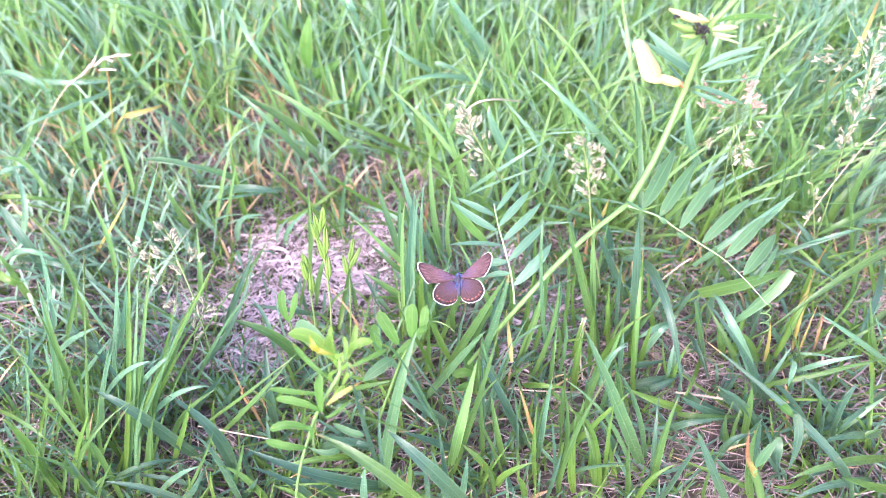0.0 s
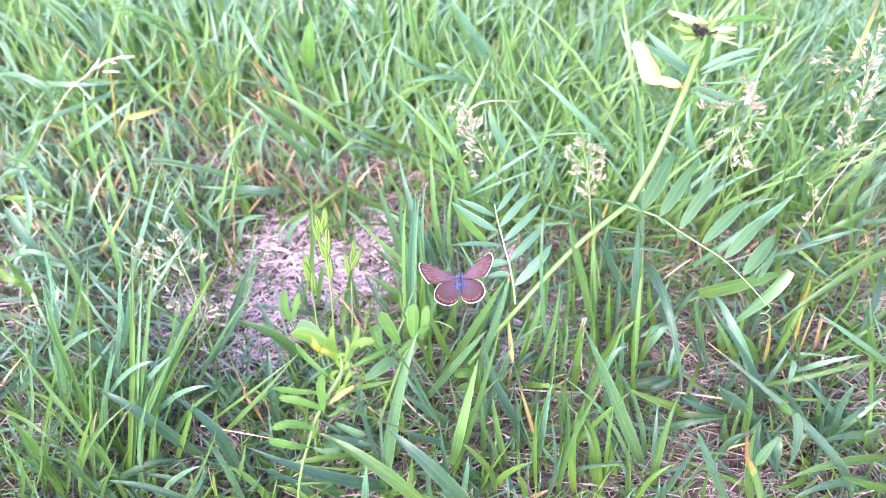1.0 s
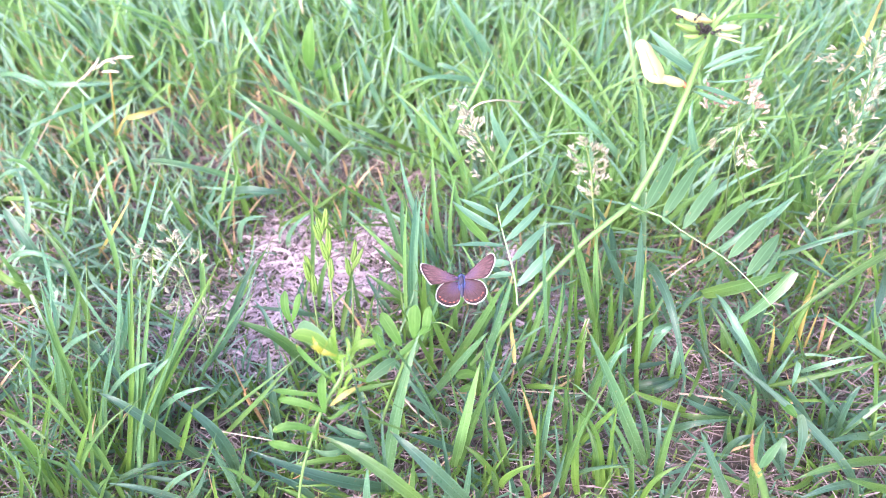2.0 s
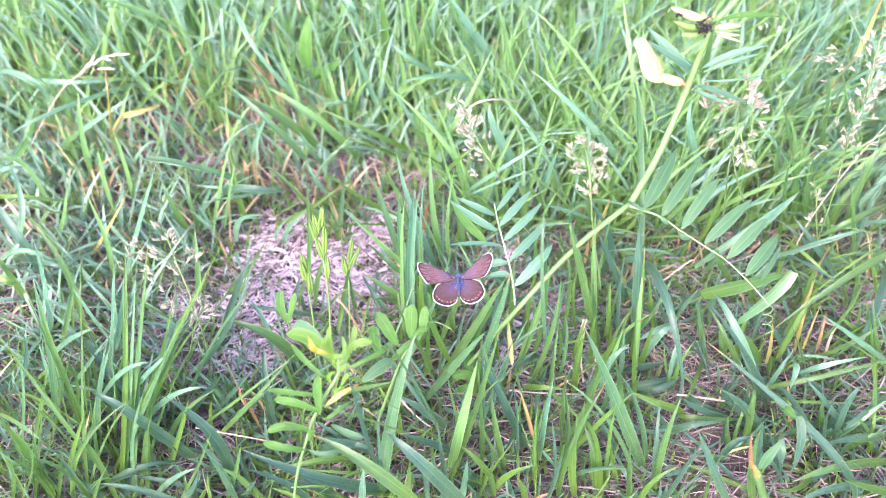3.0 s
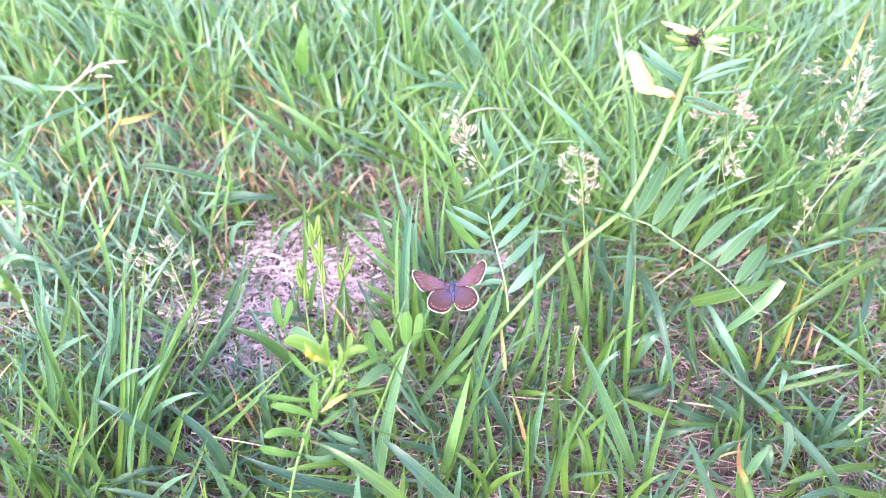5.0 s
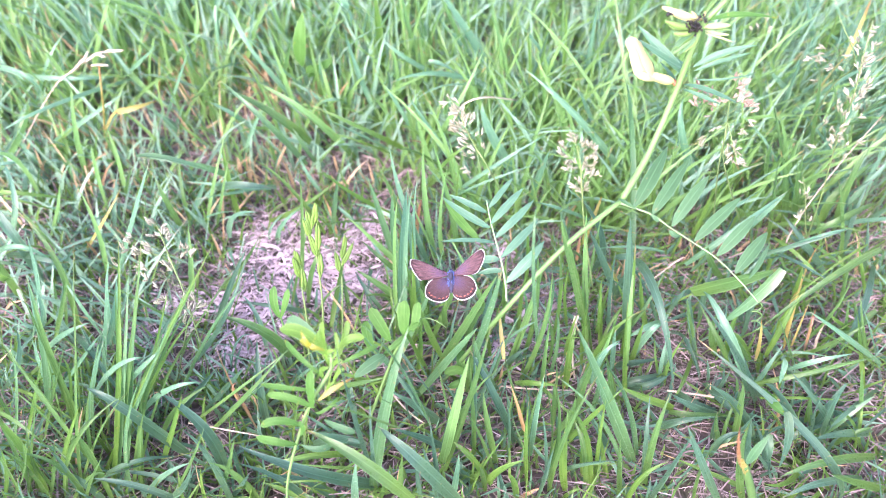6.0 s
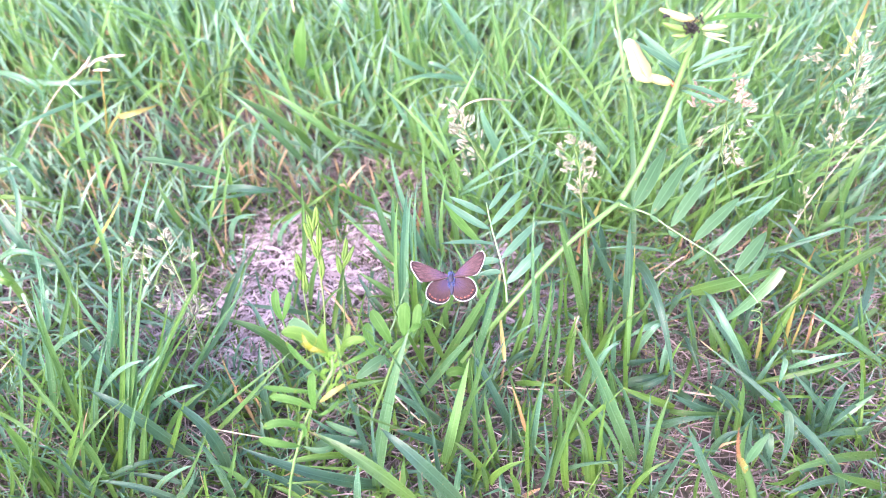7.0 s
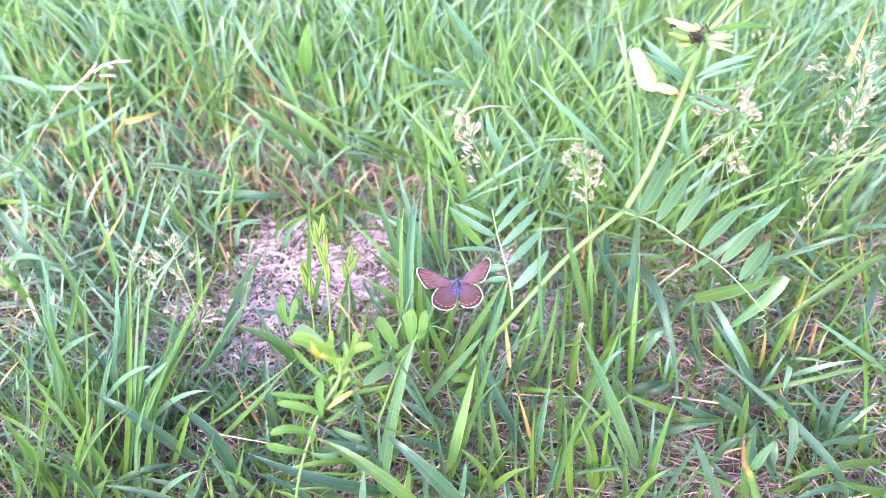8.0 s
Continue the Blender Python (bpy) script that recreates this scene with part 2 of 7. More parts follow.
def piece(name, verts, faces, uv, material, parent=None, label=""):
    """One mesh object, its origin in its middle; under its thing, if it has one."""
    verts = np.asarray(verts, float) * MM
    middle = (verts.min(0) + verts.max(0)) / 2
    ob = new(name, mesh_from(name, verts - middle, faces, uv, material))
    ORIGIN[ob] = middle
    if parent is not None:
        ob.parent = parent
        middle = middle - ORIGIN[parent]
    ob.location = middle
    return tagged(ob, label)


def thing(name, label, category, place, group=""):
    ob = new(name)
    ob.empty_display_size = 0.01
    ORIGIN[ob] = np.asarray(place, float) * MM
    ob.location = ORIGIN[ob]
    return tagged(ob, label, category, group)


def leaf(parent, name, material, width, a, c, b, form="leaf", fold=0.2, roll=0.0, label="", twist=0.0, rings=10, thick=0.2, solid=False):
    return piece(name, *ribbons(a, c, b, width, roll, rings, form, fold, thick, twist, solid), material, parent, label)


def curve(points, steps=6):
    """A smooth line through a few points."""
    p = np.asarray(points, float)
    p = np.vstack((2 * p[0] - p[1], p, 2 * p[-1] - p[-2]))
    out = []
    for i in range(1, len(p) - 2):
        for s in np.arange(steps) / steps:
            out.append(0.5 * (2 * p[i] + (p[i + 1] - p[i - 1]) * s + (2 * p[i - 1] - 5 * p[i] + 4 * p[i + 1] - p[i + 2]) * s ** 2
                              + (3 * p[i] - p[i - 1] - 3 * p[i + 1] + p[i + 2]) * s ** 3))
    return np.array(out + [p[-2]])


def tube(points, r0, r1, sides=7, steps=6, swell=None):
    """A closed round stem along a smooth line."""
    line = curve(points, steps)
    count = len(line)
    way = unit(np.gradient(line, axis=0))
    side = unit(np.cross(way, (0.31, 0.2, 0.93)))
    up = np.cross(side, way)
    radius = np.linspace(r0, r1, count)
    if swell is not None:
        radius = radius * swell(np.linspace(0, 1, count))
    ang = np.arange(sides) / sides * 2 * np.pi
    verts = line[:, None] + radius[:, None, None] * (side[:, None] * np.cos(ang)[None, :, None] + up[:, None] * np.sin(ang)[None, :, None])
    faces = [(i * sides + j, i * sides + (j + 1) % sides, (i + 1) * sides + (j + 1) % sides, (i + 1) * sides + j)
             for i in range(count - 1) for j in range(sides)]
    faces += [tuple(range(sides))[::-1], tuple((count - 1) * sides + j for j in range(sides))]
    u = np.tile(ang / (2 * np.pi), count)
    v = np.repeat(np.linspace(0, 1, count), sides)
    return verts.reshape(-1, 3), faces, np.stack((u, v), -1)


def stem(parent, points, r0, r1, material=None, name="stem", label="", swell=None, steps=6):
    return piece(name, *tube(points, r0, r1, 7, steps, swell), material or STALK, parent, label)


def pod(parent, name, material, width, a, c, b, label=""):
    """A swollen, pointed body along a line: pod, keel, spikelet, bud."""
    return piece(name, *tube((a, c, b), width / 2, width / 2, 8, 6, lambda t: np.sin(np.pi * (0.06 + 0.9 * t)) ** 0.7), material, parent, label)


# ---- ground ----
def ground():
    xs = np.concatenate((np.linspace(-40000, -900, 8), np.linspace(-800, 800, 81), np.linspace(900, 40000, 8)))
    ys = np.concatenate((np.linspace(-40000, -500, 8), np.linspace(-400, 1200, 81), np.linspace(1300, 40000, 8)))
    gx, gy = np.meshgrid(xs, ys)
    z = np.array([noise.noise(Vector((x / 70, y / 70, 0))) * 4 + noise.noise(Vector((x / 22, y / 22, 3))) * 1.6 - 4 for x, y in zip(gx.ravel(), gy.ravel())])
    verts = np.stack((gx.ravel(), gy.ravel(), z), -1)
    w = len(xs)
    faces = [(j * w + i, j * w + i + 1, (j + 1) * w + i + 1, (j + 1) * w + i) for j in range(len(ys) - 1) for i in range(w - 1)]
    tagged(piece("ground", verts, faces, None, SOIL), "brown meadow soil under grass and dry straw", "ground", kind="structure")


ground()
rng = np.random.default_rng(7)


def bare(x, y, fresh=False):
    """How bare the ground is: 1 on the open straw patches."""
    spots = ((-71, 253, 38, 28, 1.00), (-97, 273, 24, 18, 0.97), (-45, 286, 15, 16, 0.90), (-47, 253, 20, 22, 1.00), (-97, 229, 24, 15, 0.97), (-107, 214, 12, 10, 0.80), (-102, 204, 19, 13, 0.85), (-112, 240, 18, 14, 0.85), (-93, 296, 15, 10, 0.70),
             (58, 232, 24, 15, 0.72), (37, 201, 16, 9, 0.60), (75, 201, 16, 10, 0.62), (36, 274, 13, 11, 0.60), (-147, 236, 20, 13, 0.70), (-162, 212, 16, 10, 0.60),
             (-129, 298, 14, 10, 0.45), (47, 235, 17, 15, 0.55), (2, 266, 15, 13, 0.45), (70, 214, 12, 15, 0.40), (128, 184, 28, 13, 0.80), (122, 207, 24, 10, 0.60), (137, 139, 15, 9, 0.70), (62, 165, 16, 9, 0.50), (90, 150, 14, 8, 0.50), (181, 305, 14, 8, 0.55), (-200, 393, 32, 24, 0.95), (-130, 385, 24, 22, 0.90), (-158, 352, 22, 14, 0.60),
             (-112, 375, 13, 13, 0.45), (-35, 428, 10, 12, 0.40), (185, 131, 16, 5, 0.40), (26, 151, 14, 7, 0.40), (65, 200, 12, 8, 0.40), (-117, 157, 11, 6, 0.35), (-207, 231, 18, 10, 0.50), (-118, 197, 18, 9, 0.60), (71, 215, 14, 9, 0.50))
    out = np.zeros_like(x)
    for sx, sy, rx, ry, much in spots[:15] if fresh else spots:
        out = np.maximum(out, much * np.clip(1.6 - np.hypot((x - sx) / rx, (y - sy) / ry) * 1.1, 0, 1))
    return out


def straw_litter(n, label, material, patch, width):
    """Dead straw lying criss-cross on the soil, in the bare patches or between the grass."""
    x, y = rng.uniform(-360, 360, n), rng.uniform(60, 700, n)
    open_ground = bare(x, y, True)
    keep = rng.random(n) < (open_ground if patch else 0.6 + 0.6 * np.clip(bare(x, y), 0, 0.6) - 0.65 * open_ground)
    x, y = x[keep], y[keep]
    n = len(x)
    turn, long = rng.normal(0.15, 0.9, n), rng.gamma(2.5, 2.1 if patch else 6.0, n) + 2.5
    lift = rng.random(n) ** 2 * (5 if patch else 8) - 0.5
    d = np.stack((np.cos(turn), np.sin(turn), rng.normal(0, 0.08, n)), -1) * long[:, None] / 2
    mid = np.stack((x, y, lift), -1)
    bow = np.stack((rng.normal(0, 0.5, n), rng.normal(0, 0.5, n), rng.uniform(0, 0.8, n)), -1)
    v, f, uv = ribbons(mid - d, mid + bow, mid + d, rng.uniform(*width, n), rng.normal(0, 0.25 if patch else 0.5, n), 4, "strap", 0.2 if patch else 0.6)
    tagged(piece("straw_litter", v, f, uv, material), label, "straw", kind="stuff")


def thatch(n, label):
    """Long thin bleached straws lying over each other where the sward is thin."""
    x, y = rng.uniform(-60, 330, n), rng.uniform(70, 330, n)
    keep = rng.random(n) < 0.25 + bare(x, y)
    x, y = x[keep], y[keep]
    n = len(x)
    turn, long = rng.normal(-0.1, 0.75, n), rng.uniform(14, 44, n)
    d = np.stack((np.cos(turn), np.sin(turn), rng.normal(0, 0.06, n)), -1) * long[:, None] / 2
    mid = np.stack((x, y, rng.uniform(2, 13, n)), -1)
    bow = np.stack((rng.normal(0, 1.5, n), rng.normal(0, 1.5, n), rng.uniform(0, 2, n)), -1)
    v, f, uv = ribbons(mid - d, mid + bow, mid + d, rng.uniform(0.25, 0.7, n), rng.normal(0, 0.4, n), 6, "strap", 0.6)
    tagged(piece("straw_litter", v, f, uv, THATCH), label, "straw", kind="stuff")


straw_litter(60000, "pinkish chips of dead straw on the bare patches", LITTER, True, (0.5, 1.7))
straw_litter(40000, "fine pink-grey straw dust on the bare patches", LITTER, True, (0.3, 0.8))
straw_litter(5000, "fine pale broken straw on the soil", LITTER, False, (0.2, 0.5))
straw_litter(52000, "grey-brown old litter with the shade between the grass in its colour", SHADED_OLD_LITTER, False, (0.25, 0.85))
thatch(700, "long bleached straws matted under the grass")


def turf(name, material, n, seed, region, height, label, width=(1.2, 3.2), spread=1.0):
    r = np.random.default_rng(seed)
    x0, x1, y0, y1 = region
    x, y = r.uniform(x0, x1, n), r.uniform(y0, y1, n)
    clump = np.array([noise.noise(Vector((a / 38, b / 38, seed))) for a, b in zip(x, y)])
    keep = (r.random(n) < 0.75 + clump) & (r.random(n) > 0.97 * bare(x, y))
    thin = np.clip((x + 40) / 90, 0, 1) * np.clip((262 - y) / 40, 0, 1)
    keep &= np.random.default_rng(seed + 90).random(n) > 0.36 * thin + 0.1 * (y < 300)
    if y1 > 800:
        keep &= np.random.default_rng(seed + 50).random(n) < np.clip((900 - y) / 220, 0, 1)
    x, y, clump = x[keep], y[keep], clump[keep]
    n = len(x)
    far = np.clip((y - 330) / 130, 0, 1)
    tall = (height[0] + (height[1] - height[0]) * far) * r.uniform(0.45, 1.15, n) * (1 + 0.5 * clump)
    turn = r.uniform(0, 2 * np.pi, n)
    lean = tall * np.minimum(r.gamma(2.2, 0.22, n), 0.85) * spread
    out = np.stack((np.cos(turn) * lean, np.sin(turn) * lean, np.zeros(n)), -1)
    base = np.stack((x, y, np.full(n, -3.0)), -1)
    drop = np.clip(r.normal(0.85, 0.25, n), 0.25, 1.0)
    tip = base + out + np.stack((np.zeros(n), np.zeros(n), tall * drop), -1)
    mid = base + out * r.uniform(0.36, 0.48, n)[:, None] + np.stack((np.zeros(n), np.zeros(n), tall * drop * r.uniform(0.5, 0.64, n)), -1)
    v, f, uv = ribbons(base, mid, tip, r.uniform(*width, n) * (1 + 0.15 * far), r.normal(0, 0.6, n), 7, "grass", 0.45, 0.14)
    tagged(piece(name, v, f, uv, material), label, "grass", kind="stuff")


FRONT, NEAR = (-340, 340, 40, 330), (-420, 420, 330, 900)
turf("turf", TURF_LOW, 4600, 11, FRONT, (25, 60), "green grass blades between the clumps", (0.8, 2.1))
turf("turf", TURF_BLUE, 4800, 12, FRONT, (25, 60), "blue-green grass blades between the clumps", (0.8, 2.3))
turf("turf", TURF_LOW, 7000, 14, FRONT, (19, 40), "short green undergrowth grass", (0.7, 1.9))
turf("turf", TURF, 6600, 17, NEAR, (32, 108), "dense green meadow grass blades")
turf("turf", TURF_PALE, 8000, 18, NEAR, (32, 108), "pale blue-green meadow grass blades")
turf("turf", TURF, 1700, 15, (-420, 140, 350, 640), (40, 115), "thick green grass further into the meadow")
turf("turf", TURF, 1200, 29, (140, 420, 350, 640), (40, 112), "thick fresh green grass further into the meadow")
turf("turf", TURF_BLUE, 560, 28, (215, 420, 285, 440), (70, 100), "upright blue-green grass behind the seed heads")
turf("turf", TURF, 900, 24, (15, 235, 285, 405), (78, 105), "upright green grass behind the vetch")
turf("turf", TURF_PALE, 420, 25, (15, 235, 285, 405), (70, 100), "upright pale grass behind the vetch")
turf("turf", TURF_LOW, 180, 26, (-20, 340, 110, 300), (42, 60), "thin upright green grass under the vetch", (0.8, 2.1))
turf("turf", TURF_BLUE, 200, 27, (40, 340, 90, 290), (36, 60), "blue-green grass under the vetch", (1.2, 3.0))
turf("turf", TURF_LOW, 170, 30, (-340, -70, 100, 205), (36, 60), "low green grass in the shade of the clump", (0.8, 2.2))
turf("turf", TURF_BLUE, 260, 31, (-340, -70, 100, 205), (36, 60), "low blue-green grass in the shade of the clump", (0.8, 2.2))
turf("turf", TURF_BLUE, 1500, 33, (-60, 340, 60, 270), (17, 24), "blue-green blades lying low in the thatch", (1.4, 3.4), 5.0)
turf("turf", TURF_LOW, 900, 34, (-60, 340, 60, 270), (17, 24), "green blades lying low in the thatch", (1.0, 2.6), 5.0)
turf("turf", TURF_BLUE, 600, 35, (-340, -60, 60, 220), (16, 24), "blue-green blades lying low under the clump", (1.2, 3.0), 5.0)
turf("turf", TURF_PALE, 300, 36, (-340, -135, 200, 350), (36, 60), "criss-crossing light blades beside the bare patch", (1.4, 3.4), 1.5)
turf("turf", TURF_PALE, 420, 37, (-340, -135, 200, 350), (36, 60), "criss-crossing pale green blades beside the bare patch", (1.2, 2.8), 1.5)
turf("turf", TURF_PALE, 230, 40, (-15, 130, 175, 285), (28, 50), "pale blades criss-crossing below the vetch", (1.0, 2.2), 2.0)
turf("dry_turf", TURF_DRY, 160, 41, (-15, 130, 175, 285), (24, 45), "yellow and brown dead blades below the vetch", (0.8, 1.8), 2.0)
turf("turf", TURF_PALE, 260, 42, (-230, -95, 165, 275), (28, 55), "pale blades crossing under the long clump", (1.0, 2.2), 1.5)
turf("turf", TURF_PALE, 2200, 38, NEAR, (36, 112), "thin pale meadow grass", (0.8, 1.8))
turf("dry_turf", TURF_DRY, 420, 39, (-300, -60, 320, 440), (30, 55), "withered brown blades round the thin spots", (1.0, 2.4))
turf("dry_turf", TURF_DRY, 2000, 16, NEAR, (34, 75), "dead yellow and brown grass blades among the green", (0.8, 1.9))
turf("dry_turf", TURF_DRY, 760, 19, FRONT, (30, 60), "dead yellow and brown grass blades among the clumps", (0.7, 2.0))
turf("turf", TURF_LOW, 2600, 21, FRONT, (26, 52), "thin green grass between the clumps", (0.7, 1.6))
turf("turf", TURF_BLUE, 2800, 22, NEAR, (36, 110), "thin blue-green meadow grass", (0.7, 1.7))
turf("turf", TURF, 2600, 32, NEAR, (36, 112), "thin fresh green meadow grass", (0.7, 1.7))


def meadow(material, n, seed, label):
    """The rest of the meadow all round: dense near by, thinning out with the distance."""
    r = np.random.default_rng(seed)
    turn, away = r.uniform(0, 2 * np.pi, n), 250 + r.exponential(950, n)
    x, y = away * np.cos(turn), 330 + away * np.sin(turn)
    keep = (away < 7000) & ~((np.abs(x) < 400) & (y > 60) & (y < 840)) & (np.hypot(x, y) > 60)
    x, y = x[keep], y[keep]
    n = len(x)
    tall = 80 * r.uniform(0.4, 1.2, n) * np.where((y < 200) & (np.abs(x) < 330), 0.9, 1.0)
    turn = r.uniform(0, 2 * np.pi, n)
    lean = tall * np.minimum(r.gamma(2.2, 0.22, n), 0.8)
    base = np.stack((x, y, np.full(n, -4.0)), -1)
    tip = base + np.stack((np.cos(turn) * lean, np.sin(turn) * lean, tall * 0.85), -1)
    mid = base + (tip - base) * np.array((0.42, 0.42, 0.58))
    v, f, uv = ribbons(base, mid, tip, r.uniform(1.4, 3.6, n) * (1 + np.hypot(x, y) / 2500), r.normal(0, 0.6, n), 4, "grass", 0.3, 0.14)
    tagged(piece("turf", v, f, uv, material), label, "grass", kind="stuff")


meadow(TURF, 34000, 13, "green meadow grass all round")
meadow(TURF_BLUE, 20000, 23, "blue-green meadow grass all round")


# ---- grass clumps, blade by blade ----
def tuft(x, y, label="clump of long green grass blades", shoots=True):
    clump = thing("grass_clump", label, "grass", (x, y, 0), "grass clumps")

    def blade(material, width, a, c, b, roll=None):
        leaf(clump, "grass_blade", material, width, a, c, b, "grass", 0.28 + 0.6 * random.random(), random.gauss(0, 0.4) if roll is None else roll, "", random.gauss(0, 0.6 if roll is None else 0.25), 11)
        if width > 3.8 or material in (Y, O, S) or not shoots:
            return
        # a thinner, shorter blade from the same shoot
        a, c, b = (np.array(p, float) for p in (a, c, b))
        foot = a + np.array((random.gauss(0, 7), random.gauss(0, 7), 0))
        swing = np.array((random.gauss(0, 9), random.gauss(0, 9), random.gauss(-8, 6)))
        size = random.uniform(0.6, 1.0)
        tip = foot + (b - a) * size + swing
        tip[2] = max(tip[2], 3.0)
        leaf(clump, "grass_blade", material if random.random() < 0.5 else random.choice((B, G, F)), min(2.6, width * random.uniform(0.35, 0.75)), foot, foot + (c - a) * size + swing * 0.35, tip,
             "grass", 0.3, random.gauss(0, 0.5), "", random.gauss(0, 0.6), 9)

    return blade


# Upper tufts: many blades brightened to L and P, in place of light.
blades = tuft(-236, 385)  # upper left meadow
blades(P, 4.2, (-206, 414, 25), (-238, 350, 50), (-271, 336, 40))
blades(P, 3.2, (-270, 360, 3), (-222, 350, 40), (-192, 362, 55))
blades(P, 3.2, (-310, 401, 40), (-260, 370, 60), (-262, 384, 20))
blades(P, 3.3, (-280, 391, 45), (-240, 379, 50), (-212, 396, 40))
blades(P, 3.0, (-280, 396, 5), (-256, 385, 50), (-240, 403, 70))
blades(P, 2.6, (-217, 408, 30), (-197, 398, 50), (-182, 400, 62))
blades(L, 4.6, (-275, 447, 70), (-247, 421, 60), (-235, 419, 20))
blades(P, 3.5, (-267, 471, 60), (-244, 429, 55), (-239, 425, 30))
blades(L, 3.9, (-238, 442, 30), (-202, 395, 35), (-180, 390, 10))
blades(P, 2.7, (-242, 450, 70), (-238, 431, 60), (-241, 427, 40))
blades(P, 3.9, (-217, 453, 60), (-199, 438, 60), (-201, 459, 40))
blades(P, 3.5, (-177, 439, 65), (-186, 440, 60), (-206, 465, 40))
blades(P, 3.2, (-201, 447, 50), (-193, 434, 45), (-194, 438, 30))
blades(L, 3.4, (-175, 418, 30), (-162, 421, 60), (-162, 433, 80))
blades(P, 3.4, (-188, 381, 10), (-172, 380, 40), (-156, 381, 70))
blades(P, 3.5, (-150, 447, 70), (-151, 434, 65), (-151, 427, 40))
blades(F, 2.7, (-159, 411, 35), (-157, 410, 50), (-156, 411, 60))
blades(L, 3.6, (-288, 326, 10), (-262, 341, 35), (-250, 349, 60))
blades(P, 3.8, (-278, 316, 25), (-261, 314, 35), (-254, 330, 20))
blades(P, 2.8, (-293, 378, 5), (-258, 333, 30), (-256, 338, 8))
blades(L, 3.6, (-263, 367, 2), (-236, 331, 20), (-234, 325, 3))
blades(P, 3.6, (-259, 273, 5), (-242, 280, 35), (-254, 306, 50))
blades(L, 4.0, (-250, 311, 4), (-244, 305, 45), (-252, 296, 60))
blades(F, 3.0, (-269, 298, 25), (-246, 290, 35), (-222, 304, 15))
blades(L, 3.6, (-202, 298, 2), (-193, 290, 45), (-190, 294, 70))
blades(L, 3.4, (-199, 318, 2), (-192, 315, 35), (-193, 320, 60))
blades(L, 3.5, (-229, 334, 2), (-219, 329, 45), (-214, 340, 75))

blades = tuft(-171, 287)  # mid left meadow
blades(B, 6.0, (-228, 250, 2), (-225, 248, 40), (-239, 263, 60))
blades(G, 6.0, (-233, 235, 5), (-232, 236, 35), (-238, 240, 50))
blades(P, 3.0, (-247, 248, 25), (-219, 241, 45), (-210, 248, 15))
blades(P, 2.6, (-219, 224, 5), (-204, 221, 45), (-195, 221, 78))
blades(B, 3.7, (-249, 260, 15), (-211, 241, 35), (-204, 248, 10))
blades(G, 3.5, (-196, 214, 3), (-195, 228, 45), (-211, 243, 70))
blades(P, 3.0, (-219, 216, 5), (-207, 214, 25), (-198, 210, 62))
blades(F, 4.2, (-239, 233, 40), (-227, 226, 38), (-229, 236, 25))
blades(L, 3.1, (-193, 255, 3), (-183, 252, 40), (-187, 261, 70))
blades(P, 3.1, (-236, 291, 5), (-225, 289, 20), (-226, 283, 30))
blades(L, 3.6, (-234, 282, 5), (-216, 278, 35), (-208, 278, 55))
blades(P, 2.6, (-202, 289, 15), (-186, 269, 25), (-176, 264, 5))
blades(P, 3.4, (-125, 279, 8), (-121, 285, 20), (-102, 275, 35))
blades(P, 3.1, (-153, 290, 4), (-143, 298, 25), (-132, 305, 45))
blades(L, 3.1, (-139, 235, 5), (-134, 240, 30), (-133, 253, 50))
blades(M, 4.1, (-124, 321, 12), (-140, 308, 40), (-176, 310, 45))
blades(P, 3.4, (-103, 322, 8), (-117, 301, 30), (-149, 300, 35))
blades(G, 3.7, (-154, 286, 5), (-155, 282, 35), (-161, 290, 50))
blades(M, 3.8, (-86, 343, 8), (-101, 325, 60), (-129, 345, 75))
blades(P, 3.1, (-91, 378, 30), (-108, 365, 75), (-124, 380, 95))
blades(F, 3.4, (-122, 298, 3), (-123, 300, 35), (-124, 310, 60))
blades(L, 3.3, (-142, 293, 3), (-129, 295, 40), (-120, 307, 65))
blades(L, 3.3, (-92, 369, 10), (-94, 367, 50), (-102, 368, 95))
blades(L, 3.8, (-115, 406, 10), (-102, 398, 45), (-93, 395, 75))
blades(P, 2.9, (-129, 349, 5), (-117, 346, 35), (-107, 350, 50))

blades = tuft(-205, 342)  # dry leaf patch
blades(Y, 2.8, (-208, 268, 8), (-184, 264, 40), (-175, 279, 52))
blades(Y, 3.1, (-223, 362, 15), (-200, 342, 48), (-193, 338, 56))
blades(Y, 3.4, (-193, 338, 56), (-181, 338, 60), (-172, 349, 56))
blades(Y, 2.3, (-195, 399, 15), (-187, 398, 40), (-181, 395, 60))

blades = tuft(-156, 163, shoots=False)  # left tall clump
blades(P, 3.5, (-181, 246, 12), (-156, 245, 62), (-137, 249, 100))
blades(G, 2.0, (-170, 238, 12), (-146, 238, 70), (-134, 242, 108))
blades(F, 2.4, (-151.9, 128.6, 4.0), (-136.5, 156.0, 66.0), (-128.8, 187.1, 116.0), 0.0)
blades(M, 2.2, (-150.8, 130.3, 4.0), (-136.2, 152.3, 58.0), (-124.7, 178.8, 108.0), 0.0)
blades(G, 2.7, (-154.4, 133.6, 4.0), (-134.0, 153.9, 60.0), (-117.6, 182.7, 118.0), 0.0)
blades(P, 3.2, (-165, 196, 20), (-155, 196, 60), (-147, 200, 85))
blades(P, 2.7, (-169, 196, 20), (-153, 193, 55), (-144, 194, 80))
blades(F, 2.3, (-158, 136, 4), (-117, 154, 75), (-83, 175, 130))
blades(F, 1.9, (-151, 148, 4), (-121, 160, 60), (-99, 166, 90))
blades(G, 2.0, (-154, 148, 4), (-136, 157, 55), (-123, 173, 100))
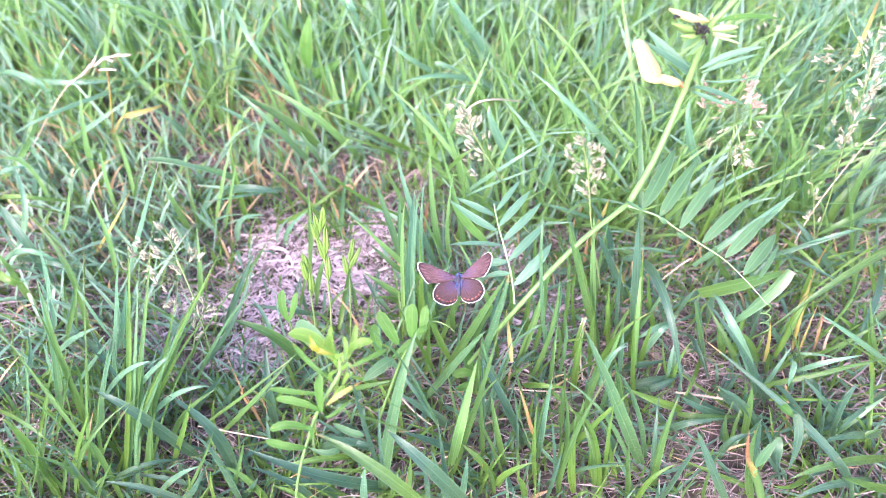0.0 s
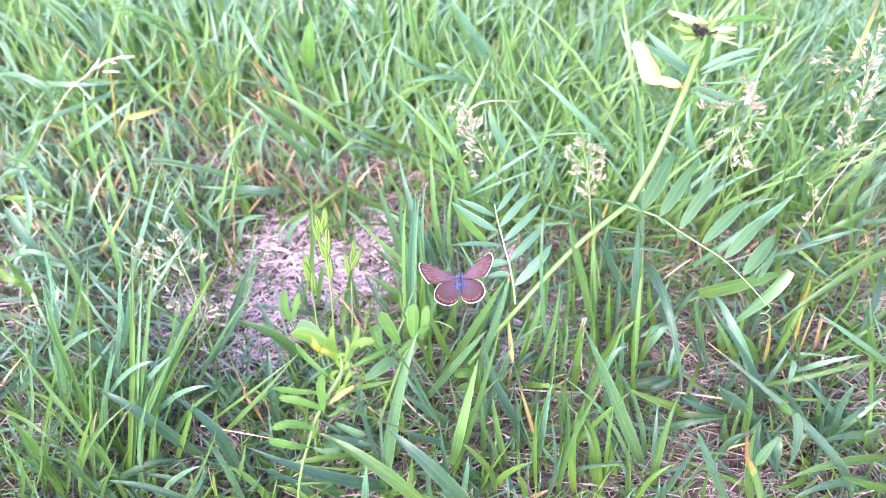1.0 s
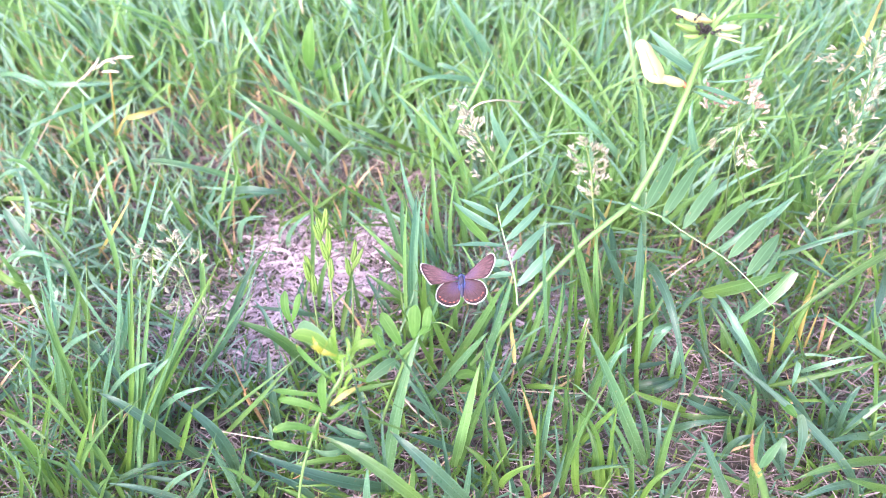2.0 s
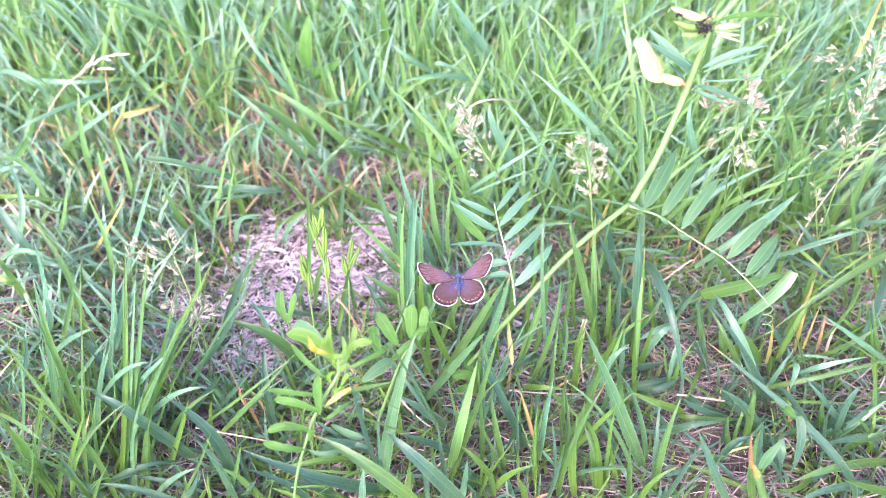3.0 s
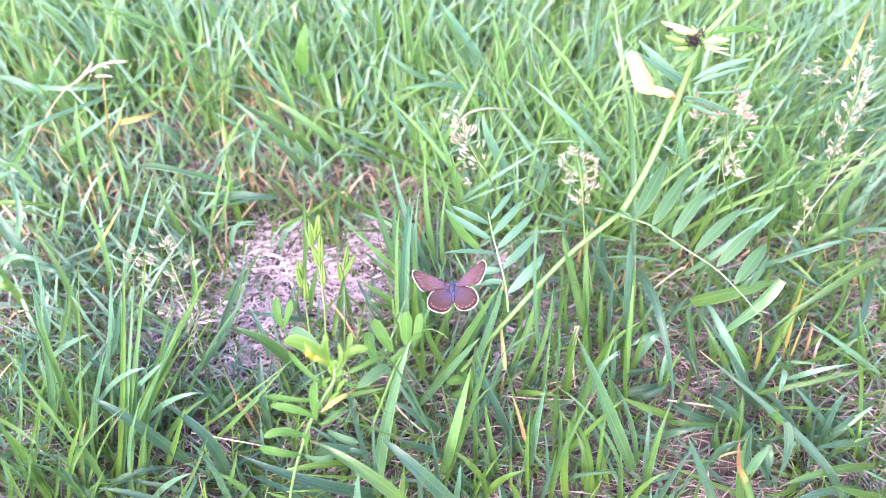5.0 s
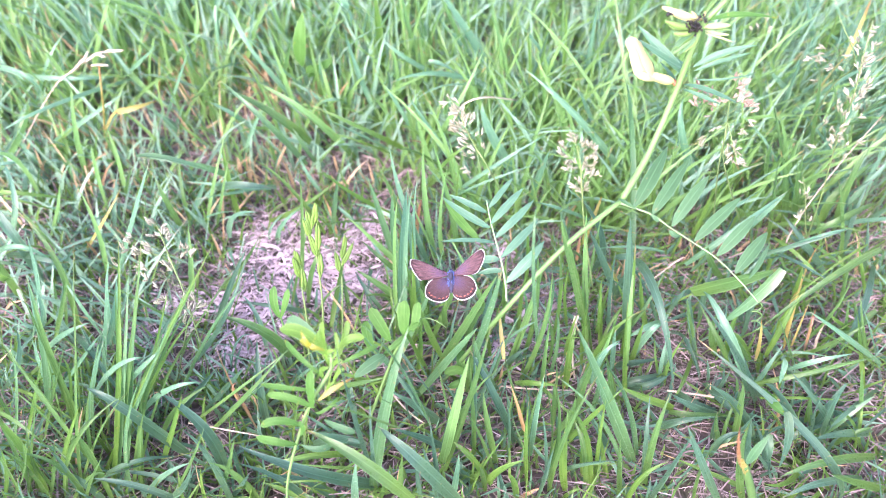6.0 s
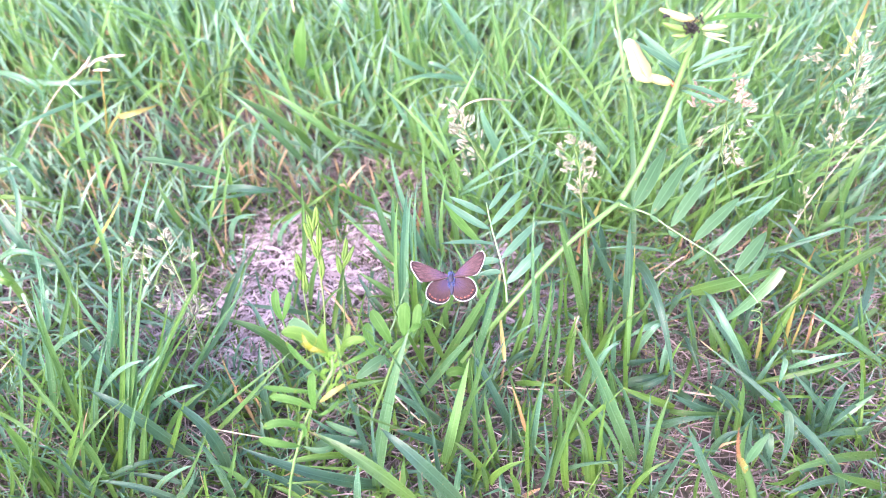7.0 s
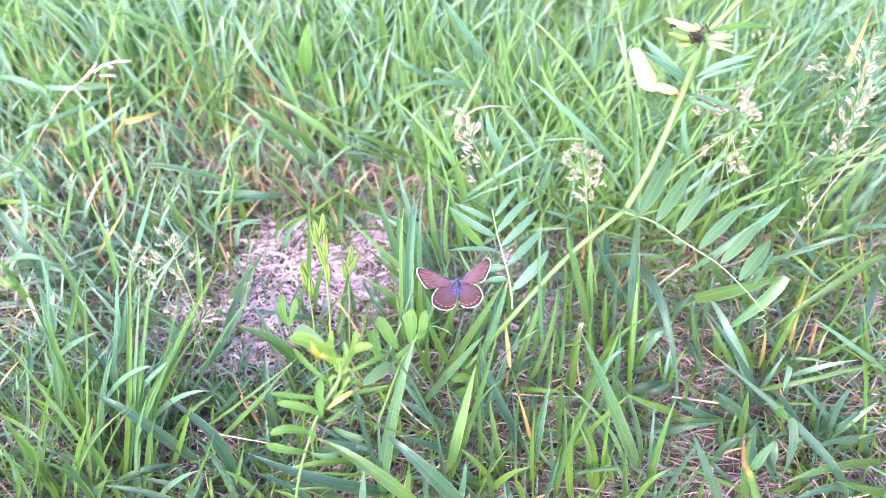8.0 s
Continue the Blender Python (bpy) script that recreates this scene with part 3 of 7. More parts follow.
blades(G, 2.0, (-150, 160, 4), (-123, 171, 60), (-100, 179, 100))
blades(G, 2.0, (-157, 139, 4), (-132, 154, 50), (-114, 161, 85))
blades(G, 2.2, (-147, 172, 4), (-131, 177, 40), (-110, 179, 75))
blades(M, 1.7, (-162, 154, 4), (-151, 159, 40), (-142, 167, 80))
blades(G, 1.7, (-141, 131, 4), (-127, 148, 40), (-108, 156, 75))
blades(B, 2.7, (-193, 206, 15), (-161, 174, 45), (-157, 170, 8))
blades(P, 2.6, (-168, 156, 15), (-154, 160, 50), (-142, 162, 75))
blades(M, 2.0, (-132, 172, 4), (-103, 177, 60), (-84, 184, 85))
blades(B, 2.4, (-122, 180, 25), (-98, 186, 60), (-86, 205, 85))
blades(P, 2.6, (-173.7, 172.7, 8.0), (-135.0, 151.5, 72.0), (-119.3, 150.7, 82.0), 0.0)
blades(P, 2.6, (-152.8, 170.0, 20.0), (-124.6, 152.6, 70.0), (-113.5, 156.5, 80.0), 0.0)
blades(P, 2.7, (-148.1, 160.8, 8.0), (-117.2, 148.4, 58.0), (-100.9, 150.3, 62.0), 0.0)
blades(B, 4.9, (-118, 142, 3), (-134, 143, 50), (-151, 149, 60))
blades(G, 2.4, (-150, 120, 3), (-154, 132, 40), (-157, 130, 45))
blades(G, 1.5, (-173, 125, 4), (-162, 134, 35), (-149, 145, 45))
blades(G, 2.0, (-162, 134, 4), (-157, 142, 35), (-149, 148, 60))
blades(G, 2.0, (-167, 125, 4), (-146, 135, 45), (-127, 142, 70))
blades(M, 2.0, (-142, 125, 4), (-134, 132, 45), (-117, 140, 85))

blades = tuft(-159, 142)  # lower left clump
blades(M, 3.3, (-196, 166, 4), (-177, 171, 60), (-170, 179, 100))
blades(G, 2.9, (-177, 157, 4), (-171, 165, 60), (-166, 170, 95))
blades(P, 2.7, (-196, 171, 4), (-188, 174, 40), (-182, 173, 62))
blades(G, 2.3, (-176, 148, 4), (-170, 148, 60), (-179, 154, 90))
blades(G, 1.7, (-190, 125, 4), (-182, 136, 30), (-166, 154, 75))
blades(F, 1.7, (-201, 148, 4), (-183, 153, 40), (-169, 159, 70))
blades(F, 3.9, (-182, 125, 4), (-181, 132, 40), (-188, 137, 60))
blades(G, 2.2, (-190, 120, 4), (-184, 124, 45), (-186, 130, 65))
blades(B, 2.4, (-209, 160, 4), (-202, 165, 30), (-199, 168, 55))
blades(G, 1.5, (-177, 160, 4), (-163, 168, 55), (-153, 193, 105))
blades(G, 2.0, (-215, 185, 4), (-192, 179, 30), (-182, 174, 45))
blades(G, 1.6, (-177, 120, 4), (-181, 126, 30), (-184, 126, 50))
blades(G, 2.2, (-162, 120, 4), (-166, 126, 30), (-182, 127, 45))
blades(B, 2.0, (-166, 123, 4), (-164, 126, 30), (-165, 127, 45))
blades(B, 3.1, (-153, 120, 5), (-162, 125, 20), (-168, 125, 25))
blades(G, 2.2, (-225, 166, 10), (-189, 145, 35), (-176, 137, 8))
blades(G, 2.2, (-169, 120, 4), (-157, 125, 20), (-145, 123, 30))
blades(B, 3.1, (-116, 119, 6), (-136, 122, 20), (-154, 123, 25))
blades(B, 2.3, (-150, 127, 20), (-133, 130, 28), (-122, 139, 12))
blades(B, 3.0, (-119, 119, 15), (-111, 120, 25), (-105, 123, 40))
blades(G, 2.6, (-135, 151, 4), (-119, 153, 35), (-103, 159, 45))
blades(G, 1.6, (-119, 174, 4), (-112, 174, 25), (-108, 171, 42))
blades(B, 5.5, (-101, 136, 6), (-104, 140, 40), (-122, 150, 55))
blades(B, 5.0, (-93, 119, 6), (-99, 129, 35), (-110, 135, 50))
blades(G, 2.2, (-113, 148, 10), (-86, 148, 50), (-63, 159, 75))
blades(G, 1.7, (-116, 152, 20), (-86, 147, 60), (-60, 157, 80))
blades(G, 2.2, (-101, 122, 5), (-92, 126, 30), (-86, 131, 50))
blades(B, 2.4, (-115, 164, 10), (-97, 165, 35), (-88, 165, 50))

blades = tuft(-57, 246)  # bare patch rim
blades(G, 5.4, (-76, 195, 10), (-83, 187, 45), (-103, 190, 55))
blades(P, 3.4, (-108, 191, 5), (-99, 189, 32), (-91, 189, 40))
blades(B, 3.8, (-84, 159, 5), (-85, 168, 30), (-86, 184, 45))
blades(P, 3.1, (-96, 279, 3), (-93, 282, 15), (-79, 284, 30))
blades(G, 2.8, (-123, 243, 5), (-108, 244, 25), (-95, 248, 45))
blades(B, 3.6, (-121, 216, 5), (-108, 221, 35), (-97, 232, 55))
blades(F, 3.0, (-68, 282, 8), (-87, 291, 40), (-108, 304, 50))
blades(F, 2.5, (-22, 289, 15), (-45, 274, 50), (-61, 269, 75))
blades(P, 2.7, (-71, 306, 20), (-75, 300, 40), (-79, 301, 55))
blades(O, 1.7, (-61, 286, 3), (-64, 291, 20), (-69, 298, 28))
blades(G, 2.5, (-78, 243, 5), (-73, 252, 40), (-69, 258, 85))
blades(G, 3.3, (-72, 233, 5), (-66, 232, 35), (-61, 240, 45))
blades(M, 3.0, (-64, 286, 5), (-60, 291, 30), (-56, 299, 50))
blades(F, 2.8, (-57, 212, 12), (-54, 231, 22), (-52, 266, 18))
blades(G, 2.8, (-49, 228, 5), (-51, 234, 18), (-55, 252, 15))
blades(B, 2.5, (-30, 226, 8), (-39, 232, 20), (-46, 248, 15))
blades(L, 3.6, (-14, 248, 10), (-31, 240, 50), (-46, 241, 70))
blades(P, 2.3, (-15, 276, 15), (-31, 280, 30), (-53, 296, 20))
blades(P, 2.4, (-43, 284, 8), (-56, 291, 18), (-60, 294, 20))
blades(G, 4.2, (-17, 231, 8), (-28, 225, 30), (-43, 230, 40))
blades(F, 3.0, (-16, 229, 8), (-28, 223, 25), (-39, 223, 25))
blades(M, 4.1, (-23, 260, 5), (-30, 264, 40), (-37, 270, 70))
blades(G, 4.1, (-13, 264, 5), (-20, 269, 40), (-31, 273, 75))

blades = tuft(2, 267)  # tall pale clump by the butterfly
blades(P, 5.6, (-19, 213, 4), (-18, 227, 60), (-13, 227, 105))
blades(P, 2.6, (-17, 213, 4), (-15, 227, 60), (-11, 230, 100))
blades(L, 2.3, (-21, 213, 4), (-21, 228, 55), (-18, 229, 95))
blades(M, 4.5, (-15, 217, 4), (-22, 240, 45), (-22, 249, 80))
blades(P, 3.5, (-8, 228, 4), (-11, 236, 50), (-9, 244, 95))
blades(L, 3.8, (-1, 269, 4), (-6, 268, 45), (-7, 274, 90))
blades(P, 3.7, (-5, 261, 4), (-17, 264, 50), (-24, 270, 90))
blades(F, 2.9, (-12, 206, 4), (-11, 221, 45), (-12, 233, 75))
blades(O, 2.6, (-12, 273, 5), (-11, 278, 25), (-8, 284, 40))
blades(O, 2.0, (-32, 264, 5), (-22, 278, 15), (-13, 287, 15))
blades(L, 3.5, (5, 265, 4), (3, 264, 40), (6, 268, 80))
blades(F, 2.8, (-7, 315, 10), (5, 289, 60), (20, 290, 75))
blades(P, 2.5, (10, 298, 25), (31, 281, 65), (61, 292, 80))
blades(P, 4.0, (58, 305, 5), (61, 300, 40), (64, 296, 65))
blades(L, 3.2, (12, 274, 4), (8, 273, 40), (-4, 283, 90))
blades(L, 3.3, (23, 287, 4), (15, 291, 40), (5, 299, 80))
blades(P, 5.8, (57, 320, 5), (32, 307, 65), (26, 312, 85))
blades(L, 4.1, (2, 328, 8), (-8, 324, 50), (-12, 327, 85))
blades(P, 3.4, (19, 331, 5), (-1, 324, 50), (-16, 323, 80))

blades = tuft(0, 199)  # butterfly perch clump
blades(L, 2.7, (30, 216, 5), (21, 221, 35), (5, 239, 60))
blades(G, 2.9, (-3, 205, 5), (10, 214, 45), (24, 223, 70))
blades(F, 2.8, (5, 213, 10), (4, 198, 45), (5, 188, 72))
blades(F, 2.3, (-4, 217, 10), (-7, 218, 40), (-10, 211, 80))
blades(M, 2.5, (-28, 179, 4), (-7, 197, 50), (4, 210, 85))
blades(G, 2.5, (14, 198, 5), (19, 197, 40), (29, 199, 60))
blades(B, 2.6, (22, 192, 15), (23, 190, 60), (28, 194, 85))
blades(F, 3.7, (3, 189, 20), (-4, 185, 55), (-7, 181, 75))
blades(B, 2.5, (-25, 174, 45), (-16, 155, 58), (2, 143, 20))
blades(L, 2.7, (-4, 217, 4), (-7, 218, 30), (-9, 214, 45))
blades(F, 2.5, (-10, 188, 5), (-8, 190, 30), (-9, 187, 50))

blades = tuft(24, 391)  # upper middle meadow
blades(P, 3.8, (49, 412, 10), (6, 358, 70), (-28, 345, 72))
blades(P, 3.6, (6, 419, 20), (-16, 384, 60), (-34, 386, 75))
blades(P, 3.5, (-64, 403, 100), (-55, 392, 95), (-58, 421, 60))
blades(P, 3.4, (-71, 405, 8), (-76, 392, 40), (-76, 398, 60))
blades(P, 2.5, (-60, 378, 30), (-70, 363, 45), (-93, 390, 10))
blades(F, 3.5, (-13, 355, 5), (-44, 340, 40), (-78, 347, 55))
blades(L, 4.8, (-55, 352, 5), (-77, 336, 55), (-106, 347, 70))
blades(P, 3.5, (-21, 352, 5), (-47, 335, 40), (-74, 348, 45))
blades(P, 3.7, (-37, 384, 5), (-49, 379, 50), (-55, 368, 95))
blades(F, 5.2, (-37, 432, 15), (-38, 406, 70), (-38, 403, 100))
blades(L, 3.3, (-10, 432, 10), (-18, 406, 70), (-21, 386, 110))
blades(L, 3.4, (3, 439, 10), (-9, 421, 60), (-14, 408, 95))
blades(P, 3.2, (-9, 363, 5), (-23, 356, 45), (-33, 360, 60))
blades(P, 3.1, (-8, 439, 20), (-11, 421, 60), (-12, 413, 90))
blades(L, 4.6, (32, 432, 10), (14, 415, 60), (2, 405, 95))
blades(P, 5.7, (47, 412, 15), (20, 392, 75), (0, 389, 110))
blades(L, 3.2, (59, 369, 5), (43, 376, 65), (27, 368, 120))
blades(F, 3.7, (63, 375, 5), (62, 379, 45), (55, 375, 90))
blades(L, 3.3, (48, 375, 5), (43, 379, 45), (39, 383, 85))
blades(P, 3.3, (89, 406, 15), (70, 389, 60), (49, 374, 95))
blades(L, 3.6, (76, 369, 5), (70, 368, 45), (61, 372, 80))
blades(P, 4.1, (115, 320, 25), (77, 308, 80), (47, 323, 100))
blades(P, 3.9, (110, 352, 10), (96, 348, 45), (84, 347, 70))
blades(F, 3.2, (58, 387, 5), (65, 377, 60), (67, 367, 110))
blades(F, 3.3, (86, 387, 5), (84, 390, 55), (79, 390, 100))
blades(P, 3.7, (99, 395, 8), (100, 395, 60), (97, 388, 105))
blades(F, 3.4, (102, 402, 8), (105, 396, 55), (111, 381, 90))
blades(P, 3.7, (101, 396, 10), (110, 382, 45), (135, 364, 65))
blades(P, 3.3, (96, 390, 20), (113, 376, 45), (136, 370, 50))
blades(F, 2.8, (75, 349, 15), (86, 347, 50), (108, 356, 75))
blades(P, 4.0, (125, 369, 15), (132, 354, 40), (145, 349, 55))
blades(M, 4.4, (115, 260, 10), (113, 312, 60), (95, 297, 115))
blades(L, 3.3, (105, 363, 5), (110, 374, 40), (111, 380, 75))
blades(P, 2.9, (38, 358, 20), (38, 356, 45), (52, 356, 50))
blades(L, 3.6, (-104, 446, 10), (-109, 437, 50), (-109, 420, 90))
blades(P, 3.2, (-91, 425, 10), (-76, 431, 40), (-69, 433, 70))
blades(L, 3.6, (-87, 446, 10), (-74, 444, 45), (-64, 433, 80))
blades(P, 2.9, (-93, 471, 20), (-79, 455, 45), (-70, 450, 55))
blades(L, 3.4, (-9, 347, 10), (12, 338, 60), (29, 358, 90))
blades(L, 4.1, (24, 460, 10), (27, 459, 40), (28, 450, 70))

blades = tuft(242, 374)  # upper right meadow
blades(G, 6.5, (172, 381, 20), (168, 383, 60), (156, 367, 110))
blades(F, 3.5, (231, 418, 10), (223, 416, 50), (203, 396, 100))
blades(P, 4.9, (277, 425, 15), (253, 415, 60), (227, 396, 100))
blades(P, 3.0, (244, 438, 30), (241, 419, 70), (253, 410, 90))
blades(P, 2.5, (235, 369, 20), (236, 359, 45), (262, 360, 60))
blades(P, 2.6, (215, 369, 20), (226, 360, 35), (266, 372, 20))
blades(Y, 2.9, (257, 390, 20), (249, 371, 60), (247, 361, 80))
blades(Y, 2.7, (247, 361, 80), (256, 375, 90), (268, 396, 100))
blades(F, 3.5, (315, 467, 20), (294, 442, 60), (277, 420, 90))
blades(G, 5.2, (219, 316, 20), (198, 307, 60), (183, 306, 90))
blades(G, 4.4, (243, 336, 10), (229, 333, 55), (225, 343, 85))
blades(P, 4.4, (260, 399, 10), (228, 379, 45), (213, 377, 60))
blades(G, 4.4, (272, 326, 10), (240, 327, 60), (227, 341, 90))
blades(F, 3.4, (257, 402, 8), (259, 404, 45), (251, 394, 90))
blades(G, 4.1, (189, 336, 15), (172, 301, 30), (170, 293, 8))
blades(G, 3.8, (243, 284, 8), (235, 285, 50), (243, 295, 75))
blades(P, 3.9, (320, 418, 10), (287, 423, 50), (265, 430, 80))
blades(G, 4.0, (241, 446, 10), (249, 438, 40), (264, 429, 55))
blades(G, 3.2, (295, 366, 25), (267, 348, 40), (262, 352, 30))
blades(F, 2.9, (172, 288, 8), (172, 299, 50), (172, 313, 80))
blades(P, 4.6, (167, 315, 10), (143, 312, 60), (141, 323, 80))

blades = tuft(192, 208)  # right meadow
blades(G, 3.3, (225, 227, 60), (193, 210, 55), (165, 200, 25))
blades(B, 2.6, (165, 234, 45), (183, 229, 62), (204, 228, 75))
blades(B, 2.8, (178, 244, 40), (183, 221, 55), (202, 211, 50))
blades(F, 2.8, (268, 282, 15), (220, 244, 35), (206, 240, 20))
blades(G, 4.4, (252, 277, 40), (226, 264, 40), (213, 269, 20))
blades(G, 4.6, (234, 287, 15), (237, 291, 35), (258, 304, 50))
blades(B, 4.2, (241, 264, 5), (240, 273, 30), (246, 285, 50))
blades(B, 3.7, (225, 244, 10), (201, 248, 40), (189, 260, 50))
blades(G, 3.2, (207, 291, 20), (201, 294, 55), (205, 300, 75))
blades(P, 3.7, (179, 273, 20), (180, 264, 45), (190, 267, 60))
blades(G, 4.0, (207, 311, 15), (187, 282, 20), (179, 273, 5))
blades(Y, 1.8, (189, 205, 5), (194, 225, 30), (209, 248, 40))
blades(Y, 1.8, (188, 213, 5), (192, 221, 25), (202, 238, 30))
blades(G, 2.8, (201, 224, 5), (198, 229, 25), (196, 232, 40))
blades(G, 3.1, (198, 205, 5), (200, 203, 40), (204, 210, 60))
blades(G, 2.9, (214, 222, 8), (214, 200, 25), (234, 216, 30))
blades(G, 2.7, (232, 202, 5), (223, 206, 20), (214, 209, 40))
blades(P, 2.7, (230, 187, 15), (196, 187, 45), (177, 190, 58))
blades(G, 2.7, (160, 173, 20), (180, 171, 35), (215, 177, 40))
blades(P, 2.7, (175, 178, 25), (183, 175, 38), (199, 175, 45))
blades(G, 2.5, (187, 182, 10), (171, 187, 40), (160, 190, 60))
blades(Y, 2.0, (168, 192, 10), (164, 193, 30), (160, 195, 45))
blades(G, 2.8, (160, 186, 20), (150, 185, 35), (144, 187, 45))
blades(P, 4.8, (143, 173, 2), (150, 186, 3), (157, 200, 3))
blades(O, 1.8, (197, 198, 5), (195, 203, 25), (199, 212, 30))
blades(B, 3.2, (226, 175, 10), (191, 151, 30), (189, 149, 8))
blades(B, 3.1, (188, 149, 8), (184, 153, 35), (187, 157, 50))
blades(B, 3.7, (182, 150, 5), (164, 159, 30), (151, 159, 45))
blades(G, 2.4, (186, 156, 8), (179, 157, 25), (176, 157, 35))
blades(B, 3.2, (199, 153, 6), (181, 156, 30), (165, 165, 45))
blades(G, 2.7, (210, 153, 5), (202, 159, 30), (196, 165, 50))
blades(B, 4.5, (185, 118, 10), (167, 135, 38), (117, 174, 62))
blades(B, 4.6, (162, 169, 8), (136, 171, 55), (113, 186, 80))
blades(B, 3.2, (168, 172, 5), (150, 165, 35), (143, 171, 50))
blades(P, 3.2, (145, 147, 5), (146, 149, 20), (157, 158, 20))
blades(B, 2.9, (129, 213, 5), (130, 196, 20), (138, 181, 5))
blades(G, 3.7, (159, 240, 20), (149, 240, 35), (146, 248, 45))
blades(B, 3.1, (146, 220, 5), (147, 229, 25), (149, 236, 35))

blades = tuft(165, 208)  # looped blade
blades(G, 7.4, (131.6, 215.4, 40.0), (147.2, 207.5, 60.0), (160.9, 202.8, 75.0))
blades(M, 6.2, (160.5, 201.7, 76.0), (150.5, 196.1, 60.0), (139.1, 195.3, 35.0))
blades(F, 2.7, (199, 244, 10), (198, 228, 30), (203, 225, 35))
blades(P, 2.8, (175, 172, 10), (170, 170, 25), (165, 173, 40))

blades = tuft(83, 211)  # drooping blade clump
blades(B, 4.1, (99, 224, 55), (98, 182, 80), (110, 158, 40))
blades(P, 2.7, (115, 180, 8), (115, 186, 20), (117, 193, 30))
blades(G, 3.1, (139, 195, 5), (130, 200, 30), (124, 203, 50))
blades(B, 2.9, (93, 202, 5), (88, 210, 40), (86, 215, 75))
blades(F, 3.4, (99, 197, 8), (98, 203, 40), (92, 210, 85))
blades(B, 2.9, (122, 214, 8), (107, 218, 40), (94, 220, 60))
blades(G, 2.9, (83, 198, 5), (78, 210, 30), (75, 221, 50))
blades(M, 2.9, (103, 211, 8), (110, 214, 35), (118, 225, 45))
blades(B, 3.7, (92, 256, 5), (91, 252, 40), (71, 252, 75))
blades(G, 3.9, (83, 205, 5), (67, 217, 60), (58, 220, 90))
blades(L, 3.5, (80, 198, 5), (77, 221, 45), (71, 227, 90))
blades(G, 2.8, (47, 198, 5), (50, 203, 50), (45, 209, 90))
blades(M, 2.7, (52, 198, 5), (55, 197, 50), (54, 198, 75))
blades(F, 2.7, (89, 205, 5), (86, 214, 30), (85, 219, 45))
blades(G, 3.5, (94, 205, 5), (100, 203, 30), (107, 205, 40))
blades(L, 3.4, (38, 191, 5), (47, 203, 40), (51, 209, 70))
blades(B, 3.8, (102, 235, 5), (106, 240, 20), (114, 236, 30))
blades(P, 2.8, (56, 228, 5), (55, 229, 25), (55, 232, 45))
blades(B, 3.6, (37, 225, 20), (26, 232, 40), (8, 232, 45))
blades(B, 3.0, (37, 244, 15), (47, 236, 40), (55, 239, 60))

blades = tuft(42, 139)  # front middle clump
blades(M, 5.7, (-30, 125, 5), (-22, 138, 60), (-11, 157, 95))
blades(B, 2.3, (-32, 137, 8), (-32, 122, 100), (-36, 136, 128))
blades(L, 4.6, (3, 137, 8), (8, 140, 55), (13, 145, 92))
blades(G, 2.5, (4, 133, 8), (16, 151, 55), (23, 164, 85))
blades(B, 2.5, (17, 146, 8), (17, 151, 45), (15, 161, 85))
blades(G, 2.7, (18, 142, 5), (16, 148, 40), (14, 159, 70))
blades(B, 5.7, (38, 147, 5), (27, 153, 40), (15, 168, 60))
blades(G, 3.1, (29, 139, 4), (23, 145, 35), (21, 152, 50))
blades(Y, 2.1, (31.4, 170.1, 48.0), (30.2, 179.8, 55.0), (29.2, 189.9, 62.0))
blades(G, 2.7, (45.3, 147.4, 5.0), (37.6, 158.1, 30.0), (31.2, 172.5, 50.0))
blades(O, 1.8, (44, 150, 8), (39, 153, 30), (34, 159, 45))
blades(F, 2.7, (40, 176, 15), (47, 165, 35), (62, 166, 30))
blades(P, 3.5, (45, 142, 5), (44, 145, 45), (46, 150, 70))
blades(B, 2.6, (45, 153, 5), (43, 153, 30), (41, 159, 45))
blades(G, 2.6, (54, 134, 4), (56, 142, 30), (53, 154, 55))
blades(B, 1.7, (52, 130, 5), (48, 129, 40), (45, 137, 60))
blades(G, 3.1, (58, 153, 5), (61, 148, 35), (62, 150, 50))
blades(G, 3.0, (68, 157, 10), (67, 157, 55), (70, 156, 80))
blades(G, 2.7, (53, 125, 4), (55, 132, 40), (67, 146, 75))
blades(F, 3.0, (73, 125, 4), (66, 137, 40), (54, 139, 60))
blades(F, 2.5, (60, 145, 4), (70, 145, 40), (82, 149, 60))
blades(M, 5.8, (95, 139, 5), (72, 148, 60), (57, 163, 90))
blades(M, 3.7, (97, 142, 5), (85, 151, 45), (71, 156, 70))
blades(P, 2.5, (72, 162, 40), (73, 162, 65), (81, 165, 70))
blades(F, 3.5, (61, 125, 4), (57, 131, 30), (58, 140, 50))
blades(B, 2.5, (46, 120, 5), (48, 123, 30), (50, 126, 50))
blades(G, 4.1, (85, 122, 5), (82, 128, 25), (80, 132, 45))
blades(B, 3.6, (58, 135, 5), (68, 130, 25), (86, 131, 25))
blades(G, 3.5, (98, 128, 5), (95, 132, 40), (99, 143, 65))
blades(B, 4.4, (99, 120, 5), (101, 122, 40), (108, 129, 55))
blades(G, 2.6, (23, 125, 4), (21, 127, 20), (19, 124, 35))
blades(F, 3.5, (25, 127, 8), (29, 126, 25), (40, 127, 35))
blades(F, 3.6, (37, 120, 5), (35, 122, 20), (32, 123, 30))
blades(B, 2.5, (2, 119, 8), (0, 126, 35), (-3, 138, 55))
blades(B, 3.1, (-1, 157, 10), (-11, 159, 40), (-21, 162, 55))
blades(B, 4.8, (2, 158, 8), (-9, 156, 30), (-21, 158, 40))

blades = tuft(-27, 125)  # front left clump
blades(G, 5.4, (-8, 108, 35), (-30, 116, 60), (-53, 127, 65))
